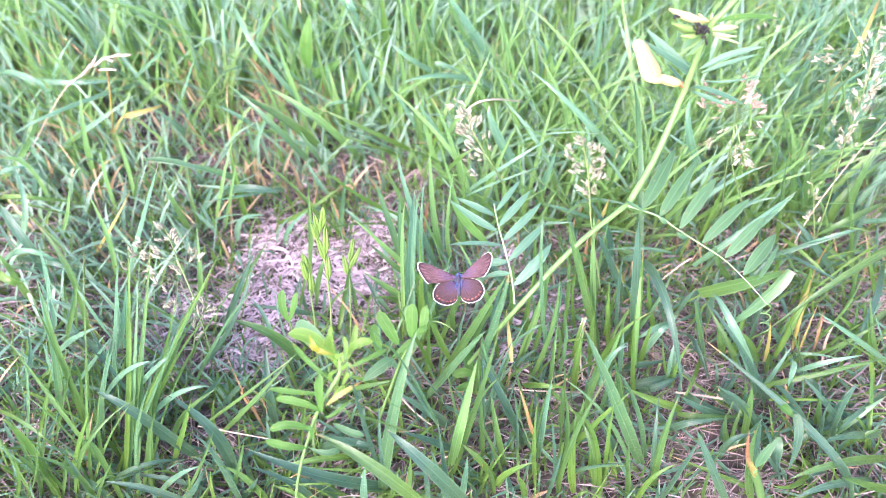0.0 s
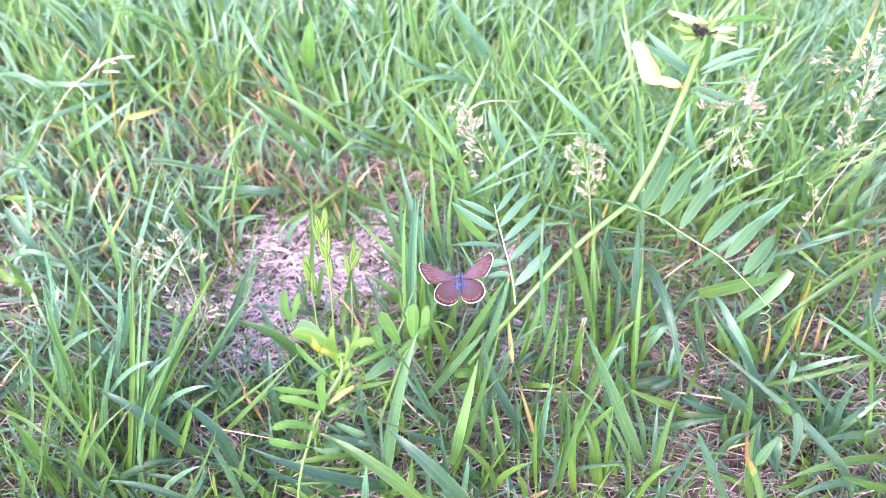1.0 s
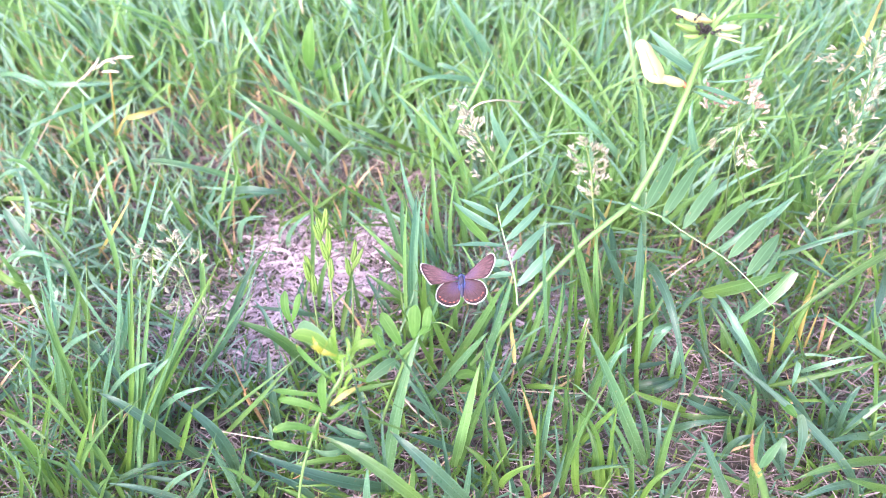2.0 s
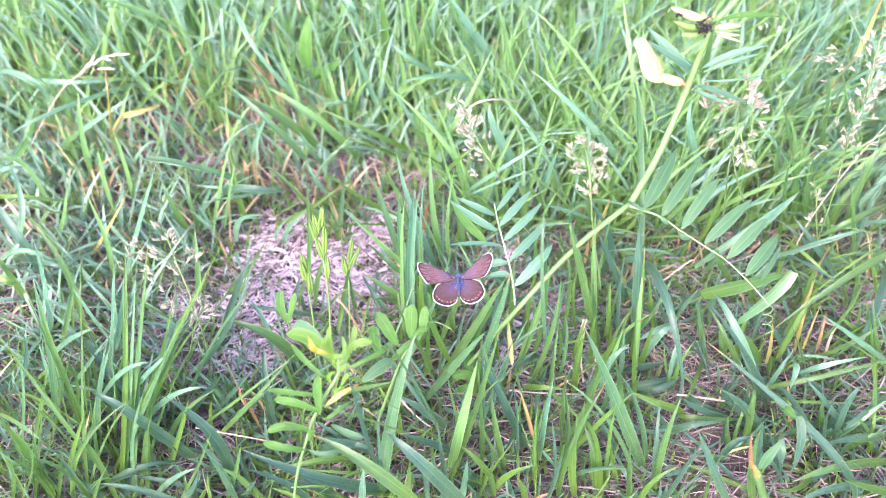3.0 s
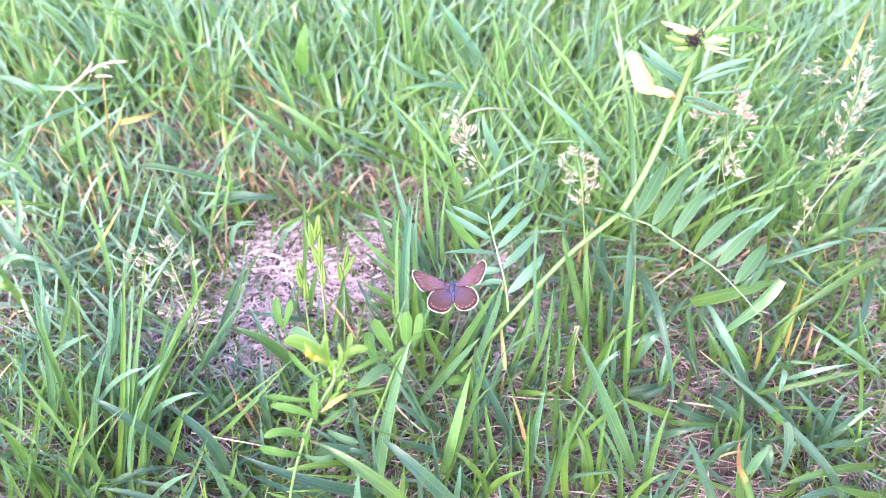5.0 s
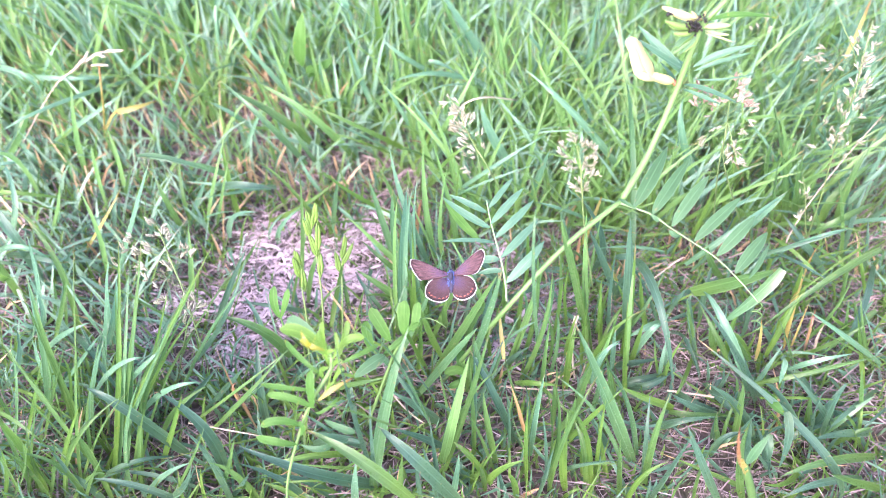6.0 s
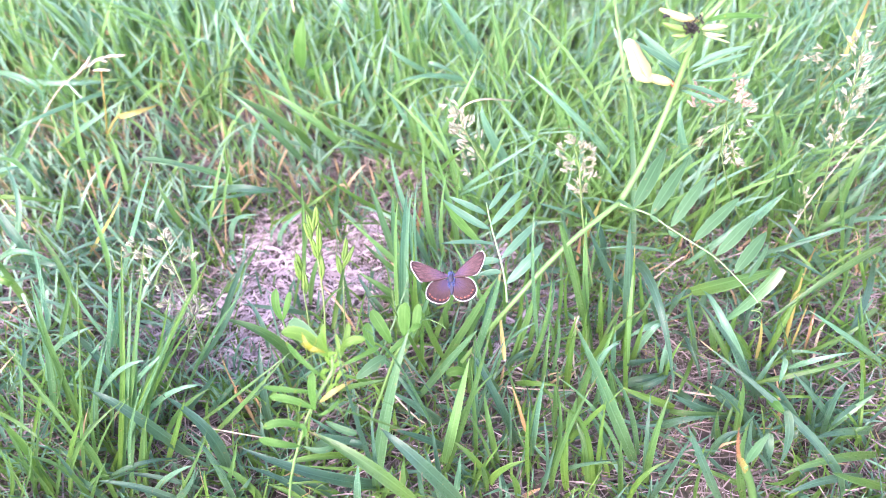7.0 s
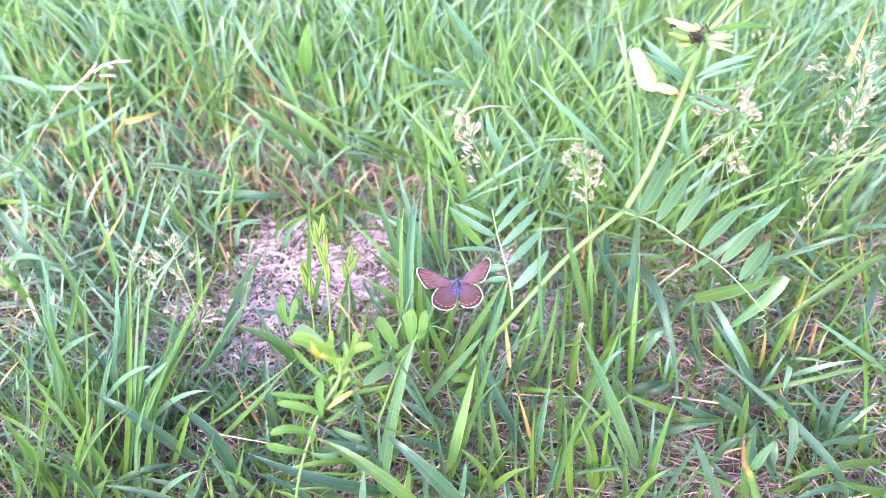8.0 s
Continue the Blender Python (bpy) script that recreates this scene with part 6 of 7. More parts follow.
panicle("pale airy grass seed head on a thin stalk", SPIKELET, ((-119.0, 188.5, 10.0), (-116.2, 192.1, 62.0), (-120.3, 200.8, 80.0), (-122.6, 205.9, 92.0), (-124.4, 209.6, 100.0)), 3.5, 1,
          ((-125.0, 208.4, 97.2, 5), (-126.2, 206.5, 93.3, 3), (-121.5, 207.7, 95.8, 3), (-120.5, 206.2, 92.7, 4), (-129.5, 204.8, 89.3, 5), (-128.2, 203.4, 85.9, 2), (-137.5, 205.1, 90.1, 5),
           (-140.9, 204.0, 87.5, 3), (-134.6, 203.3, 85.6, 4), (-133.9, 202.7, 84.3, 3), (-146.8, 200.9, 80.3, 4), (-133.2, 200.8, 80.0, 4), (-135.8, 199.5, 77.1, 3), (-113.5, 203.5, 86.1, 5),
           (-110.6, 203.1, 85.3, 3), (-115.7, 202.6, 84.0, 3), (-122.9, 200.6, 79.5, 5), (-120.6, 200.6, 79.5, 2), (-132.2, 197.4, 72.6, 2), (-128.7, 196.4, 70.5, 2), (-126.2, 193.9, 65.4, 4),
           (-128.4, 193.5, 64.6, 2), (-117.4, 196.6, 71.0, 3)))
panicle("low pale grass seed head leaning over", SPIKELET, ((-132.8, 178.6, 10.0), (-117.9, 177.4, 50.0), (-112.0, 179.3, 66.0), (-106.5, 185.1, 72.0)), 3.3, 2,
          ((-109.0, 185.7, 72.0, 5), (-106.6, 184.5, 71.4, 4), (-111.8, 181.5, 68.2, 4), (-115.7, 181.1, 67.9, 4), (-104.8, 184.0, 70.9, 2), (-114.3, 179.0, 62.8, 3), (-113.9, 178.5, 58.0, 3),
           (-110.2, 183.5, 70.3, 3)))
panicle("narrow cream grass seed head", SPIKELET, ((37.9, 272.2, 50.0), (24.7, 257.3, 90.0), (20.5, 258.7, 97.0), (16.6, 259.2, 105.0), (12.8, 258.7, 115.0), (7.1, 264.1, 124.0)), 4.2, 3,
          ((6.9, 263.6, 123.1, 3), (8.2, 262.0, 120.4, 4), (9.0, 260.7, 118.4, 3), (12.2, 259.9, 117.0, 4), (14.4, 259.2, 115.9, 3), (8.3, 258.7, 114.6, 4), (10.5, 258.9, 112.0, 4),
           (12.9, 259.0, 110.2, 3), (17.1, 258.7, 113.9, 2), (21.7, 259.1, 108.0, 2), (15.5, 259.2, 106.5, 2), (13.1, 259.1, 103.6, 3), (22.8, 259.0, 101.9, 2), (14.1, 258.9, 99.4, 3),
           (16.9, 258.7, 96.7, 2), (18.9, 258.5, 96.0, 2), (13.6, 258.4, 95.4, 2), (17.6, 261.0, 81.3, 2), (15.3, 259.0, 86.0, 1)))
panicle("compact whitish grass seed head", SPIKELET, ((80.9, 217.5, 40.0), (65.3, 204.0, 100.0), (58.7, 198.9, 130.0), (57.0, 201.6, 140.0), (54.2, 202.1, 150.0), (52.4, 201.9, 155.0)), 3.4, 4,
          ((52.0, 201.9, 154.7, 3), (53.6, 202.0, 152.6, 3), (56.3, 202.0, 150.6, 4), (57.9, 202.0, 149.7, 3), (49.5, 202.0, 148.3, 4), (48.9, 202.0, 146.6, 2), (51.9, 202.0, 146.9, 3),
           (60.1, 202.0, 146.9, 4), (61.4, 202.0, 147.4, 3), (58.7, 201.9, 144.9, 3), (52.5, 201.7, 142.0, 4), (54.1, 201.8, 143.4, 2), (58.2, 201.7, 141.1, 3), (59.1, 201.4, 139.2, 2),
           (56.2, 201.1, 138.0, 1), (63.2, 200.8, 136.8, 3), (60.8, 200.4, 135.3, 3), (56.5, 199.9, 133.5, 4), (58.9, 199.6, 132.3, 3), (60.5, 199.6, 132.3, 3), (58.0, 198.9, 130.0, 2)))
panicle("reddish grass seed head beside the vetch", SPIKELET_RED, ((181.1, 273.4, 20.0), (137.9, 246.8, 100.0), (134.6, 250.4, 118.0), (129.5, 247.6, 135.0), (127.6, 245.8, 150.0)), 3.5, 5,
          ((113.3, 246.3, 147.0, 4), (116.9, 246.8, 143.3, 4), (119.2, 247.0, 141.3, 2), (115.1, 247.4, 137.3, 4), (117.7, 247.6, 135.3, 2), (122.1, 247.7, 134.6, 4), (124.8, 247.5, 136.3, 4),
           (127.1, 247.5, 137.0, 2), (127.7, 246.2, 150.0, 3), (131.6, 246.4, 146.3, 3), (130.8, 246.8, 143.0, 3), (133.0, 247.3, 139.0, 4), (136.2, 247.5, 137.0, 4), (138.4, 247.6, 135.7, 3),
           (131.5, 247.5, 136.3, 3), (137.0, 248.3, 131.6, 2), (140.9, 247.6, 135.7, 1)))
panicle("drooping white spikelets on a thin stalk", SPIKELET, ((162.9, 273.4, 20.0), (138.4, 249.3, 90.0), (129.0, 238.9, 122.0), (128.5, 241.0, 130.0), (130.0, 234.4, 126.0), (133.6, 233.3, 118.0)), 3.7, 6,
          ((118.7, 239.2, 123.1, 3), (121.4, 239.3, 123.3, 2), (122.9, 240.1, 126.5, 1), (122.9, 246.4, 130.0, 1), (126.1, 240.5, 127.9, 1), (134.6, 240.7, 128.7, 3), (137.3, 241.0, 129.7, 3),
           (131.0, 234.0, 122.7, 4), (133.6, 233.7, 120.7, 3), (131.6, 233.4, 118.6, 3), (136.9, 238.1, 110.0, 3), (141.0, 239.5, 107.6, 2), (135.7, 233.8, 117.2, 2)))
panicle("tall cream grass seed head", SPIKELET, ((217.2, 264.2, 5.0), (202.0, 256.9, 66.0), (192.9, 252.0, 95.0), (187.5, 249.9, 115.0), (185.0, 248.4, 128.0), (179.7, 244.6, 145.0), (177.5, 247.6, 160.0), (179.0, 255.7, 172.0)), 3.5, 7,
          ((179.4, 253.7, 168.9, 3), (178.6, 251.8, 166.1, 3), (180.9, 250.3, 163.9, 3), (175.8, 249.4, 162.6, 2), (178.1, 247.4, 158.5, 4), (180.2, 247.1, 156.8, 4), (177.5, 247.0, 156.0, 4),
           (179.6, 246.8, 154.8, 3), (181.8, 246.0, 151.0, 2), (179.3, 245.6, 149.2, 3), (179.6, 245.2, 147.2, 2), (178.1, 244.9, 146.0, 2), (184.9, 245.2, 147.2, 3), (183.9, 244.9, 143.9, 3),
           (182.9, 245.2, 142.7, 3), (179.5, 245.7, 140.8, 3), (183.2, 246.8, 136.3, 4), (186.1, 247.4, 133.3, 3), (179.1, 247.4, 133.3, 3), (182.6, 248.2, 128.8, 3), (190.6, 248.4, 128.0, 1),
           (191.9, 248.0, 129.9, 1), (187.6, 249.4, 120.2, 3), (187.1, 249.0, 123.9, 3), (187.7, 249.7, 117.2, 2), (178.1, 249.3, 121.3, 2), (183.0, 249.7, 117.2, 2), (187.4, 250.6, 109.8, 5),
           (189.8, 250.9, 107.4, 4), (186.6, 250.8, 108.6, 3), (195.8, 250.4, 111.4, 1), (199.3, 250.6, 109.8, 1), (179.5, 251.0, 106.6, 2), (198.6, 251.8, 98.6, 2)))
panicle("thin side stalk with sparse cream spikelets", SPIKELET, ((216.4, 317.3, 60.0), (194.0, 281.2, 120.0), (187.3, 264.7, 145.0), (173.4, 271.0, 165.0)), 3.6, 10,
          ((182.6, 268.4, 155.8, 3), (184.2, 268.0, 154.6, 2), (171.3, 265.9, 148.3, 3), (173.5, 265.6, 147.6, 3), (169.2, 266.0, 148.8, 3), (182.0, 269.5, 138.1, 2), (180.5, 274.1, 131.3, 1),
           (186.2, 267.3, 141.3, 1), (183.0, 265.0, 145.9, 1)))
panicle("thin grass stalk with a few white spikelets", SPIKELET, ((222.2, 264.2, 5.0), (196.4, 250.9, 55.0), (187.5, 248.3, 75.0), (179.0, 246.5, 92.0)), 3.6, 8,
          ((186.5, 248.2, 76.8, 3), (188.5, 248.3, 75.4, 2), (191.1, 250.4, 60.5, 2), (196.8, 250.5, 59.5, 1), (180.2, 246.9, 89.3, 1)))
panicle("faint grass seed head in the meadow", SPIKELET, ((223.9, 412.0, 20.0), (209.3, 389.1, 60.0), (204.5, 384.4, 80.0), (203.6, 387.4, 90.0)), 3.6, 9,
          ((200.0, 388.0, 84.0, 3), (208.0, 389.0, 80.0, 3), (204.0, 388.0, 90.0, 3)))


def brome(label, points, heads, seed):
    r = random.Random(seed)
    plant = thing("brome_grass", label, "grass seed head", points[0], "brome grasses")
    stem(plant, points, 0.55, 0.4)
    for a, b in heads:
        a, b = np.array(a, float), np.array(b, float)
        long = np.linalg.norm(b - a)
        way = (b - a) / long
        for k in range(7):
            s = k / 7
            side = np.array((1, 0.3, 0)) * (1.15 if k % 2 else -1.15) * (1 - s * 0.6) + np.array((0, 0, r.gauss(0, 0.3)))
            at = a + way * long * s * 0.5
            pod(plant, "spikelet", BROME, 1.5, at, at + way * long * 0.26 + side * 0.75, at + way * long * 0.5 + side * 0.6)
        stem(plant, (b - way * long * 0.2, b, b + way * 6 + np.array((0.3, 0, 0))), 0.14, 0.05, BROME, "awn", steps=2)


brome("green brome grass with plump pointed spikelets", ((-60.4, 194.3, 0.0), (-56.1, 200.0, 45.0), (-55.2, 203.3, 66.0), (-55.9, 209.2, 82.0)),
      (((-54.3, 202.8, 68.0), (-54.4, 210.2, 80.0)), ((-54.7, 205.5, 80.0), (-57.8, 210.2, 92.0)), ((-54.3, 206.5, 82.0), (-53.3, 212.6, 97.0)), ((-57.3, 210.3, 88.0), (-59.9, 213.8, 98.0)), ((-56.5, 211.8, 91.0), (-58.4, 215.8, 101.0)), ((-55.6, 212.8, 93.0), (-53.5, 216.9, 105.0))), 1)
brome("green brome grass with plump pointed spikelets", ((-68.0, 194.3, 0.0), (-64.4, 196.0, 36.0), (-63.6, 198.0, 55.0), (-64.1, 201.3, 62.0)),
      (((-63.1, 201.6, 58.0), (-63.7, 208.0, 70.0)), ((-65.4, 205.9, 64.0), (-67.5, 210.2, 75.0)), ((-65.2, 208.9, 68.0), (-66.8, 212.7, 77.0))), 2)
brome("small green brome grass over the bare patch", ((-51.6, 208.5, 0.0), (-48.7, 210.3, 30.0), (-47.9, 218.7, 48.0)),
      (((-47.8, 225.0, 54.0), (-45.2, 232.0, 66.0)), ((-47.9, 222.9, 51.0), (-41.5, 230.2, 62.0)), ((-49.3, 221.6, 48.0), (-51.0, 227.6, 58.0))), 3)

# bleached seed head and stub in the meadow
dead = thing("dead_grass_stalk", "bleached dry grass stalk with an empty head", "dry grass", (-292.0, 389.6, 0.0))
stem(dead, ((-287.0, 335.5, 0.0), (-240.8, 354.9, 55.0), (-224.0, 362.1, 68.0), (-215.8, 366.3, 72.0), (-206.9, 371.4, 75.0), (-192.4, 372.9, 76.0)), 0.4, 0.3, S)
for a, b in (((-223.4, 360.4, 68.0), (-217.6, 366.3, 72.0)), ((-220.2, 363.3, 70.0), (-215.8, 367.6, 74.0)), ((-216.5, 365.2, 72.0), (-212.8, 370.3, 77.0)), ((-215.5, 366.3, 72.0), (-210.5, 368.2, 74.0)), ((-213.5, 367.8, 73.0), (-206.8, 370.0, 76.0)), ((-209.4, 369.3, 74.0), (-204.4, 371.2, 76.0)), ((-206.9, 369.1, 75.0), (-202.8, 368.2, 74.0)), ((-204.8, 371.4, 75.0), (-197.9, 371.5, 77.0)), ((-200.9, 371.2, 76.0), (-192.2, 372.3, 76.0))):
    a, b = np.array(a), np.array(b)
    pod(dead, "husk", S, 1.7, a, (a + b) / 2, b)
stub = thing("dead_grass_stalk", "dry orange stalk with a bent pale tip", "dry grass", (-231.5, 373.4, 0.0))
stem(stub, ((-229.7, 369.9, 0.0), (-203.0, 342.7, 56.0), (-199.2, 350.7, 80.0)), 0.6, 0.5, Y)
pod(stub, "tip", S, 1.6, (-204.4, 351.3, 80.0), (-198.4, 350.5, 81.0), (-192.9, 349.9, 81.0))
arch = thing("dead_grass_stalk", "thin dry stalk arched over the grass", "dry grass", (47.1, 368.1, 40.0))
stem(arch, ((7.3, 317.3, 60.0), (14.6, 314.7, 80.0), (27.1, 317.2, 84.0), (48.5, 345.3, 60.0)), 0.5, 0.5, S)

# dry straws lying singly over the litter
for w, a, c, b in ((1.6, (118.4, 175.0, 9.0), (134.4, 169.5, 14.0), (154.1, 168.7, 9.0)), (1.0, (-116.9, 150.1, 24.0), (-98.4, 142.5, 34.0), (-81.0, 141.7, 28.0)), (1.2, (27.9, 179.1, 8.0), (50.6, 175.4, 10.0), (80.3, 176.9, 6.0)),
                   (1.4, (-24.2, 175.4, 10.0), (-15.1, 163.4, 12.0), (-6.1, 156.8, 10.0)), (1.2, (116.6, 238.2, 12.0), (131.8, 246.5, 22.0), (139.3, 249.4, 26.0)), (1.4, (202.7, 213.1, 18.0), (210.0, 206.4, 20.0), (224.9, 204.5, 12.0)),
                   (1.2, (-141.8, 180.8, 6.0), (-132.8, 170.1, 8.0), (-146.8, 192.9, 14.0)), (1.4, (-209.9, 268.2, 8.0), (-200.7, 275.9, 12.0), (-195.8, 285.7, 10.0)), (1.3, (68.6, 227.6, 5.0), (81.4, 210.0, 9.0), (75.2, 183.6, 7.0)),
                   (0.9, (190.7, 247.3, 36.0), (207.6, 268.8, 58.0), (246.9, 305.0, 82.0)), (1.5, (72.0, 183.0, 8.0), (70.4, 196.0, 20.0), (71.7, 206.8, 30.0)), (1.2, (18.4, 156.8, 10.0), (26.4, 156.9, 16.0), (32.5, 159.9, 10.0))):
    straw = leaf(None, "dry_straw", S, w * 0.6, a, c, b, "strap", 0.4, thick=0.5, solid=True)
    tagged(straw, "pale dry straw lying in the grass", "straw", "dry straws")

# shoot with a brown withered sheath
bud = thing("grass_shoot", "thick yellow-green shoot with a withered brown sheath", "grass", (150.3, 120.2, 0.0))
stem(bud, ((149.3, 115.0, 0.0), (132.9, 111.8, 40.0), (119.4, 109.6, 70.0)), 2.0, 1.6, STEM)
leaf(bud, "sheath", O, 1.9, (119.4, 109.5, 68.0), (114.0, 110.5, 80.0), (112.3, 115.5, 92.0), "grass", 0.5, label="withered brown sheath")
leaf(bud, "leaf", VETCH, 3.6, (120.5, 109.6, 70.0), (122.1, 112.1, 78.0), (126.7, 115.9, 84.0), "leaf", 0.3)
leaf(bud, "tip", Y, 2.8, (121.2, 108.1, 66.0), (118.0, 108.4, 72.0), (115.2, 108.5, 78.0), "petal", 0.4, label="yellow collar")
hang = thing("grass_shoot", "grass shoot with a folded hanging blade", "grass", (185.1, 152.6, 0.0))
leaf(hang, "leaf", YOUNG, 4.4, (149.9, 157.6, 44.0), (150.3, 147.1, 48.0), (155.4, 142.7, 46.0), "leaf", 0.4)
leaf(hang, "leaf", B, 4.2, (154.9, 143.3, 48.0), (156.0, 134.3, 40.0), (155.9, 127.6, 22.0), "grass", 0.15)
stem(hang, ((185.1, 152.6, 0.0), (169.7, 148.2, 25.0), (155.7, 143.5, 46.0)), 0.9, 0.8)


# ---- butterfly ----
def wing_material(name, blue, depth=1.0):
    n = Nodes(name)
    uv = n.add("SeparateXYZ", Vector=n.add("UVMap").outputs[0])
    far = uv.outputs[1]
    fine, soft = n.noise(2600.0, 3.0), n.noise(300.0, 3.0)
    stretch = n.add("CombineXYZ", X=n.math("MULTIPLY", uv.outputs[0], 46.0), Y=n.math("MULTIPLY", far, 5.0))
    streak = n.noise(1.0, 3.0, stretch.outputs[0])
    base = n.mix(n.ramp(streak, 0.3, 0.7), tuple(depth * c for c in (0.108, 0.058, 0.06)), tuple(depth * c for c in (0.045, 0.02, 0.025)))
    base = n.mix(n.math("MULTIPLY", soft, 0.4), base, (0.07, 0.04, 0.05))
    dust = n.ramp(n.math("ADD", far, n.math("MULTIPLY", fine, 0.5)), 0.85, 0.2)
    base = n.mix(n.math("MULTIPLY", dust, blue), base, tuple(depth * c for c in (0.10, 0.08, 0.23)))
    base = n.mix(n.math("MULTIPLY", n.ramp(fine, 0.45, 0.7), 0.45), base, tuple(depth * c for c in (0.2, 0.125, 0.13)))
    base = n.mix(n.math("MULTIPLY", n.ramp(far, 0.5, 0.9), n.ramp(streak, 0.42, 0.62)), base, (0.03, 0.016, 0.018))
    base = n.mix(n.ramp(far, 0.91, 0.98), base, (0.02, 0.012, 0.012))
    n.put(n.bsdf.inputs["Base Color"], base)
    n.bsdf.inputs["Roughness"].default_value = 0.8
    n.bsdf.inputs["Specular IOR Level"].default_value = 0.2
    n.put(n.bsdf.inputs["Normal"], n.add("Bump", Strength=0.25, Distance=0.0001, Height=fine).outputs[0])
    return n.mat


FOREWING, HINDWING = wing_material("forewing scales", 0.45), wing_material("hindwing scales", 0.9, 0.58)
FRINGE = plain_material("white fringe", (0.8, 0.76, 0.77), (0.6, 0.56, 0.58), 900.0, 0.8, 0.4)
VEIN = plain_material("wing vein", (0.025, 0.012, 0.012), (0.018, 0.01, 0.01), 900.0, 0.6, 0.2)
LUNULE = plain_material("orange lunule", (0.34, 0.11, 0.07), (0.17, 0.05, 0.04), 900.0, 0.7, 0.2)
FUR = plain_material("blue grey fur", (0.17, 0.2, 0.36), (0.012, 0.015, 0.03), 1100.0, 0.9, 1.0)


HAIR = plain_material("blue body hair", (0.16, 0.26, 0.62), (0.02, 0.028, 0.08), 900.0, 0.8, 0.4, island=True)
ABDOMEN = plain_material("dark abdomen", (0.04, 0.038, 0.075), (0.01, 0.009, 0.016), 900.0, 0.8, 0.6)


def wing(parent, name, place, edge, root, fringe_from, fringe_to, veins, spots=0):
    """A wing from its rounded edge (millimetres in the wing's plane): membrane, white fringe, veins, orange spots."""
    loop = curve(np.array([(*p, 0.0) for p in edge]), 5)
    root = np.array((*root, 0.0))
    rings = 8
    fan = np.array([root + (p - root) * s for s in np.linspace(0.02, 1, rings) for p in loop])
    n = len(loop)
    hump = 0.5 * np.sin(np.linspace(0.02, 1, rings) * np.pi)
    fan[:, 2] += np.repeat(hump, n)
    under = fan - np.array((0, 0, 0.12))
    faces = [(r * n + i, r * n + i + 1, r * n + n + i + 1, r * n + n + i) for r in range(rings - 1) for i in range(n - 1)]
    k = rings * n
    faces += [tuple(k + v for v in f[::-1]) for f in faces]
    uv = np.stack((np.tile(np.linspace(0, 1, n), rings), np.repeat(np.linspace(0, 1, rings), n)), -1)

    def placed(v):
        return np.array([place @ Vector(p) for p in v])

    w = piece(name, placed(np.vstack((fan, under))), faces, np.vstack((uv, uv)), FOREWING if name == "forewing" else HINDWING, parent)
    rim = loop[int(fringe_from * n):int(fringe_to * n)]
    out = unit(rim - root)
    band = []
    m = len(rim)
    for off, z in ((-0.06, 0.09), (0.27, 0.05), (0.27, -0.08), (-0.06, -0.14)):
        band.append(rim + out * off * (1 + 0.4 * np.sin(np.arange(m) * 2.1) + 0.15 * np.sin(np.arange(m) * 0.9))[:, None] + np.array((0, 0, z)))
    faces = [(a * m + i, a * m + i + 1, ((a + 1) % 4) * m + i + 1, ((a + 1) % 4) * m + i) for a in range(4) for i in range(m - 1)]
    piece("fringe", placed(np.vstack(band)), faces, None, FRINGE, w, "white wing fringe")
    for f in veins:
        end = loop[min(n - 1, int(f * n))]
        pts = [root + (end - root) * s + np.array((0, 0, 0.5 * math.sin(s * math.pi) + 0.04)) for s in (0.12, 0.4, 0.7, 0.98)]
        piece("vein", *tube(placed(np.array(pts)), 0.1, 0.05, 5, 3), VEIN, w)
    for i in range(spots):
        f = fringe_from + (fringe_to - fringe_from) * (0.38 + 0.5 * i / spots)
        at = root + (loop[int(f * n)] - root) * 0.87 + np.array((0, 0, 0.30))
        d = unit(loop[int(f * n) + 1] - loop[int(f * n) - 1])
        out = unit(at - root)
        pod(w, "lunule", LUNULE, 0.55, placed([at - d * 0.5 + out * 0.2])[0], placed([at - out * 0.2])[0], placed([at + d * 0.5 + out * 0.2])[0])
        pod(w, "eyespot", VEIN, 0.75, placed([at - d * 0.3 + out * 0.6])[0], placed([at + out * 0.7])[0], placed([at + d * 0.3 + out * 0.6])[0])


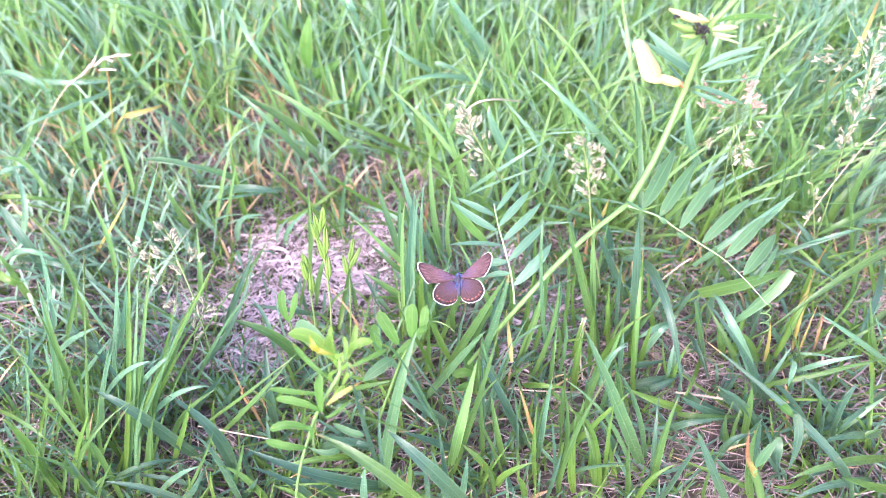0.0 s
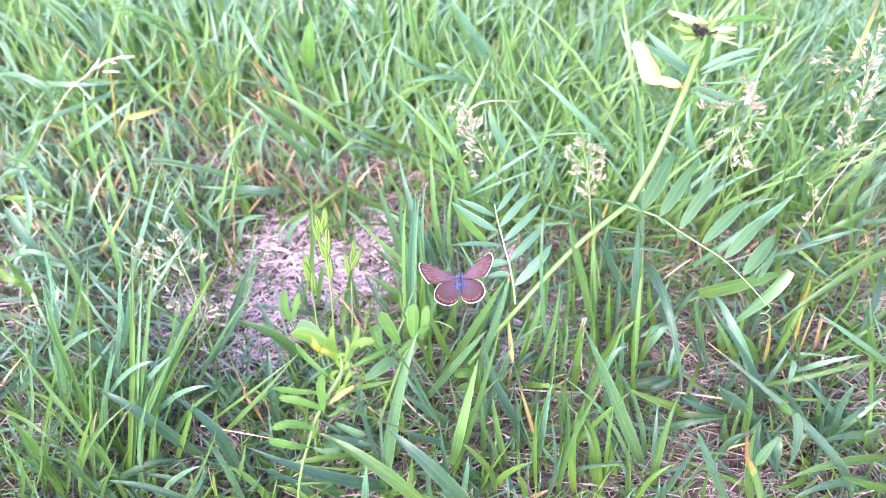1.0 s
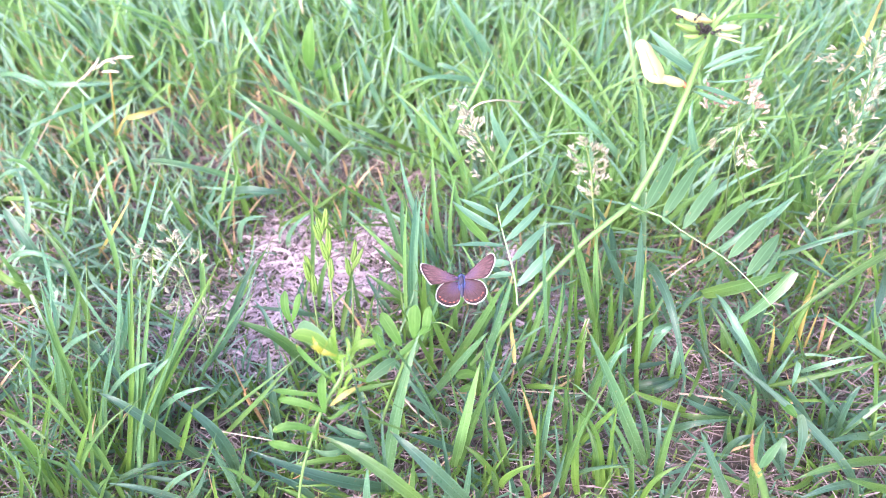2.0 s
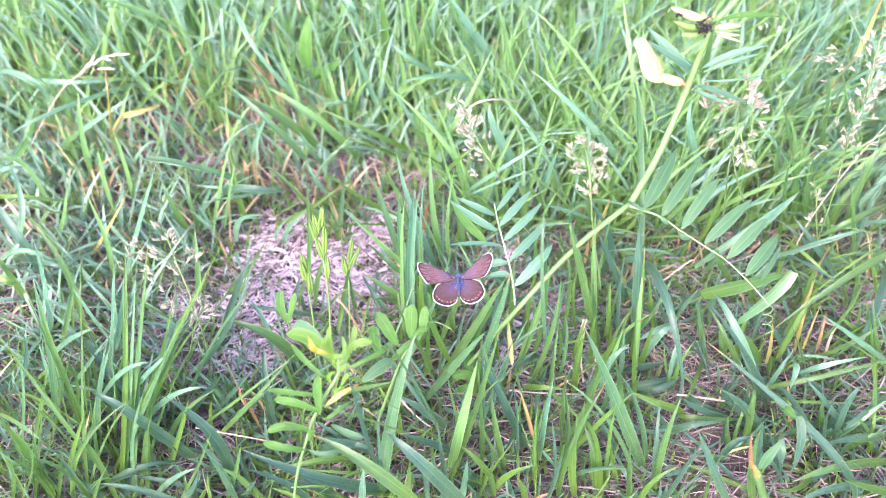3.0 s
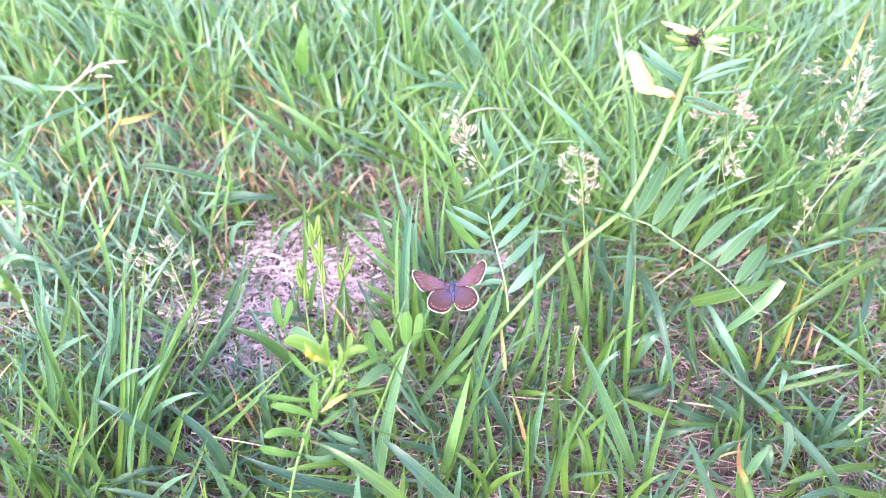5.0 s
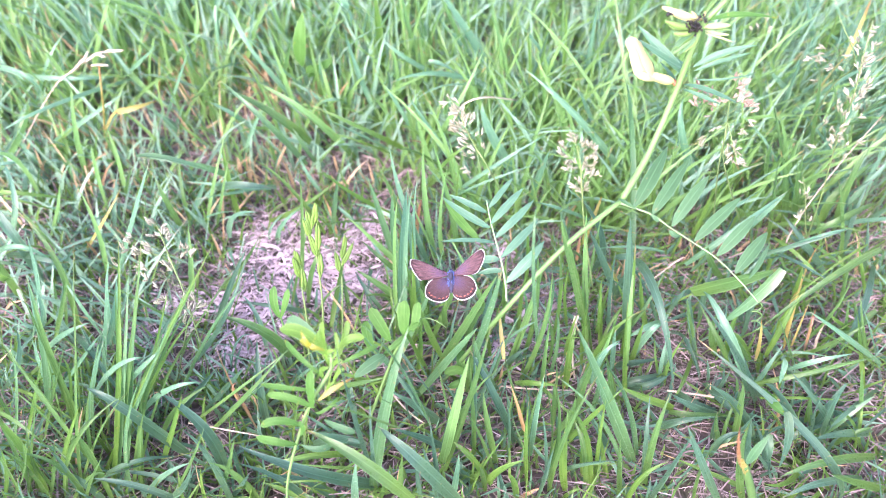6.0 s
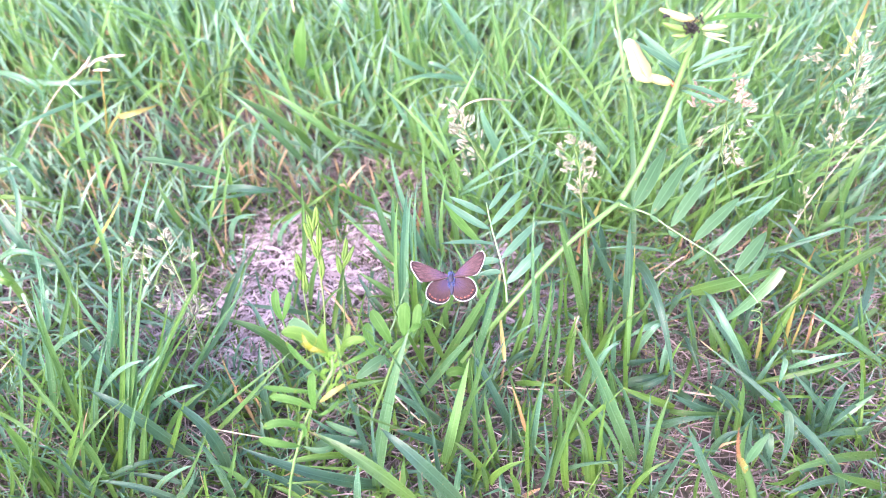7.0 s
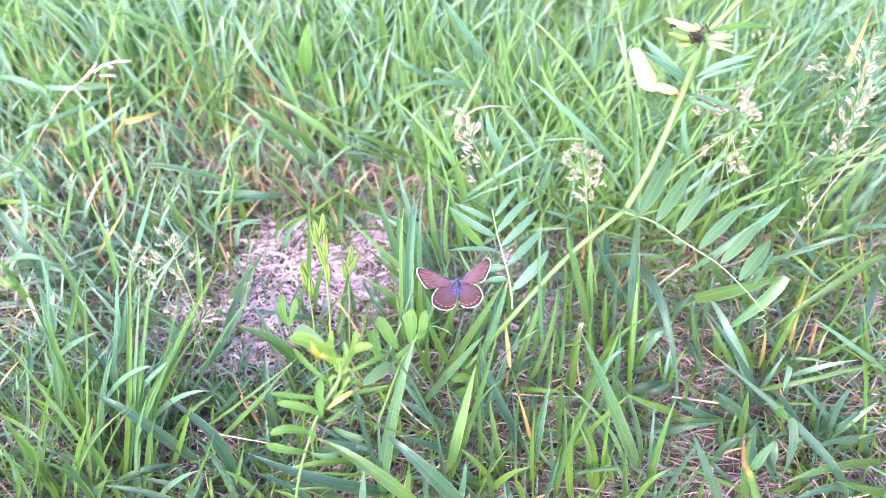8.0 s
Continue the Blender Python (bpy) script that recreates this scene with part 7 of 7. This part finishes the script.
def butterfly():
    place = Matrix.Translation((6.4, 188.2, 86.0)) @ Euler((radians(36), 0, 0)).to_matrix().to_4x4()
    b = thing("butterfly", "brown butterfly with white fringes, wings spread on a grass blade", "butterfly", tuple(place.translation))
    at = lambda x, y, z: np.array(place @ Vector((x, y, z)))
    raised = lambda deg: place @ Matrix.Translation((0, 0, 0.6)) @ Euler((0, radians(deg), 0)).to_matrix().to_4x4()
    flat = lambda deg: place @ Matrix.Translation((0, 0, 0.2)) @ Euler((0, radians(deg), 0)).to_matrix().to_4x4()
    q = 0.247
    fore_right = [(6, 12), (20, 26), (38, 42), (52, 51), (58, 49), (60, 42), (57, 29), (51, 17), (45, 10), (35, 7), (20, 6), (6, 5)]
    fore_left = [(-12, 14), (-30, 21), (-50, 30), (-65, 34), (-71, 33), (-72, 26), (-68, 16), (-61, 5), (-55, -2), (-48, -3), (-30, -1), (-11, 3)]
    hind_right = [(4, 3), (15, 6), (28, 5), (38, 0), (44, -10), (45, -19), (40, -28), (32, -34), (22, -37), (12, -35), (5, -29), (2, -17)]
    hind_left = [(-7, 2), (-23, 1), (-36, -4), (-43, -14), (-45, -24), (-42, -32), (-33, -38), (-20, -41), (-9, -38), (-3, -31), (-2, -17)]
    mm = lambda edge: [(x * q, y * q) for x, y in edge]
    wing(b, "hindwing", flat(-4), mm(hind_right), (0.6, 0.6), 0.16, 0.97, (0.25, 0.36, 0.47, 0.58, 0.7, 0.8), 6)
    wing(b, "hindwing", flat(4), mm(hind_left), (-0.6, 0.6), 0.16, 0.97, (0.25, 0.36, 0.47, 0.58, 0.7, 0.8), 6)
    wing(b, "forewing", raised(-8), mm(fore_right), (0.8, 2.0), 0.06, 0.82, (0.2, 0.34, 0.46, 0.56, 0.66, 0.76))
    wing(b, "forewing", raised(8), mm(fore_left), (-1.0, 2.0), 0.06, 0.82, (0.2, 0.34, 0.46, 0.56, 0.66, 0.76))
    pod(b, "thorax", ABDOMEN, 2.5, at(0.0, -1.6, 0.8), at(-0.1, 0.9, 1.4), at(0, 3.4, 0.9), "blue-grey furry thorax")
    pod(b, "abdomen", ABDOMEN, 1.9, at(0.3, -6.4, 0.3), at(0.2, -3.2, 0.9), at(0.0, 1.6, 1.0))
    hairs = [], [], []
    for i in range(260):
        s = random.uniform(-3.2, 3.6)
        ang, wide = random.uniform(-1.5, 1.5), 1.25 * math.sqrt(max(0.12, 1 - (s / 5.2) ** 2))
        foot = np.array((wide * math.sin(ang), s + 0.3, 0.5 + wide * math.cos(ang)))
        tip = foot + np.array((0.5 * math.sin(ang) + random.gauss(0, 0.2), random.uniform(-1.0, 0.1), 0.45 * math.cos(ang) + random.gauss(0, 0.15)))
        v, f, w = tube((at(*foot), at(*((foot + tip) / 2 + np.array((0, 0, 0.1)))), at(*tip)), 0.09, 0.02, 3, 2)
        hairs[1].extend(tuple(q + sum(len(h) for h in hairs[0]) for q in face) for face in f)
        hairs[0].append(v), hairs[2].append(w)
    piece("fur", np.vstack(hairs[0]), hairs[1], np.vstack(hairs[2]), HAIR, b, "blue-grey body hair")
    head = pod(b, "head", FUR, 1.7, at(0, 2.6, 0.9), at(0, 3.4, 0.9), at(0, 4.3, 0.7))
    for s in (-1, 1):
        pod(head, "eye", BLACK, 0.8, at(s * 0.6, 3.0, 0.9), at(s * 0.75, 3.4, 0.9), at(s * 0.6, 3.9, 0.8))
        stem(head, (at(s * 0.3, 4.2, 0.9), at(s * 1.6, 7.4, 1.6), at(s * 3.0, 10.4, 1.6)), 0.06, 0.06, VEIN, "antenna", steps=4)
        for q in (-1, 0, 1):
            stem(b, (at(0.3 * s, 1 + 0.8 * q, 0), at(1.2 * s, 2 + 1.6 * q, -1.4), at(0.7 * s, 1.5 + 1.8 * q, -3.6)), 0.14, 0.1, VEIN, "leg", steps=3)


butterfly()
ants = [ant(), ant()]


def motions():
    """The ants' ways over the pods and the bent stem."""
    walk(ants[0], [(t, Matrix.Translation(Vector(p) * MM) @ Euler((radians(40), 0, radians(turn))).to_matrix().to_4x4()) for t, p, turn in (
        (0.0, (102.2, 239.7, 174.0), 20), (0.4, (103.3, 242.0, 175.0), -40), (0.6, (105.9, 242.8, 176.0), -75), (0.8, (106.9, 242.4, 176.0), -95), (1.2, (106.9, 242.4, 175.0), -150),
        (1.6, (106.8, 241.6, 175.0), -140), (2.4, (106.3, 243.5, 176.0), -70), (3.2, (104.9, 244.3, 177.0), -80), (3.6, (105.5, 244.3, 178.0), -85), (4.0, (104.0, 245.1, 179.0), -10),
        (5.8, (104.6, 245.5, 179.0), 20), (8.0, (104.7, 245.9, 179.0), 30))])
    walk(ants[1], [(t, Matrix.Translation(Vector(p) * MM) @ Euler((radians(35), 0, radians(turn))).to_matrix().to_4x4()) for t, p, turn in (
        (0.0, (101.2, 243.5, 176.0), 60), (0.8, (100.3, 242.8, 177.0), 65), (1.0, (98.6, 243.2, 178.0), 60), (1.2, (95.7, 242.8, 180.0), 70), (1.4, (93.4, 242.4, 181.0), 80),
        (1.6, (95.2, 243.5, 182.0), 10), (2.2, (98.7, 243.5, 181.0), -60), (2.8, (102.7, 245.1, 179.0), -75), (4.5, (102.7, 244.3, 179.0), -60), (8.0, (102.6, 244.7, 179.0), -50))])


motions()
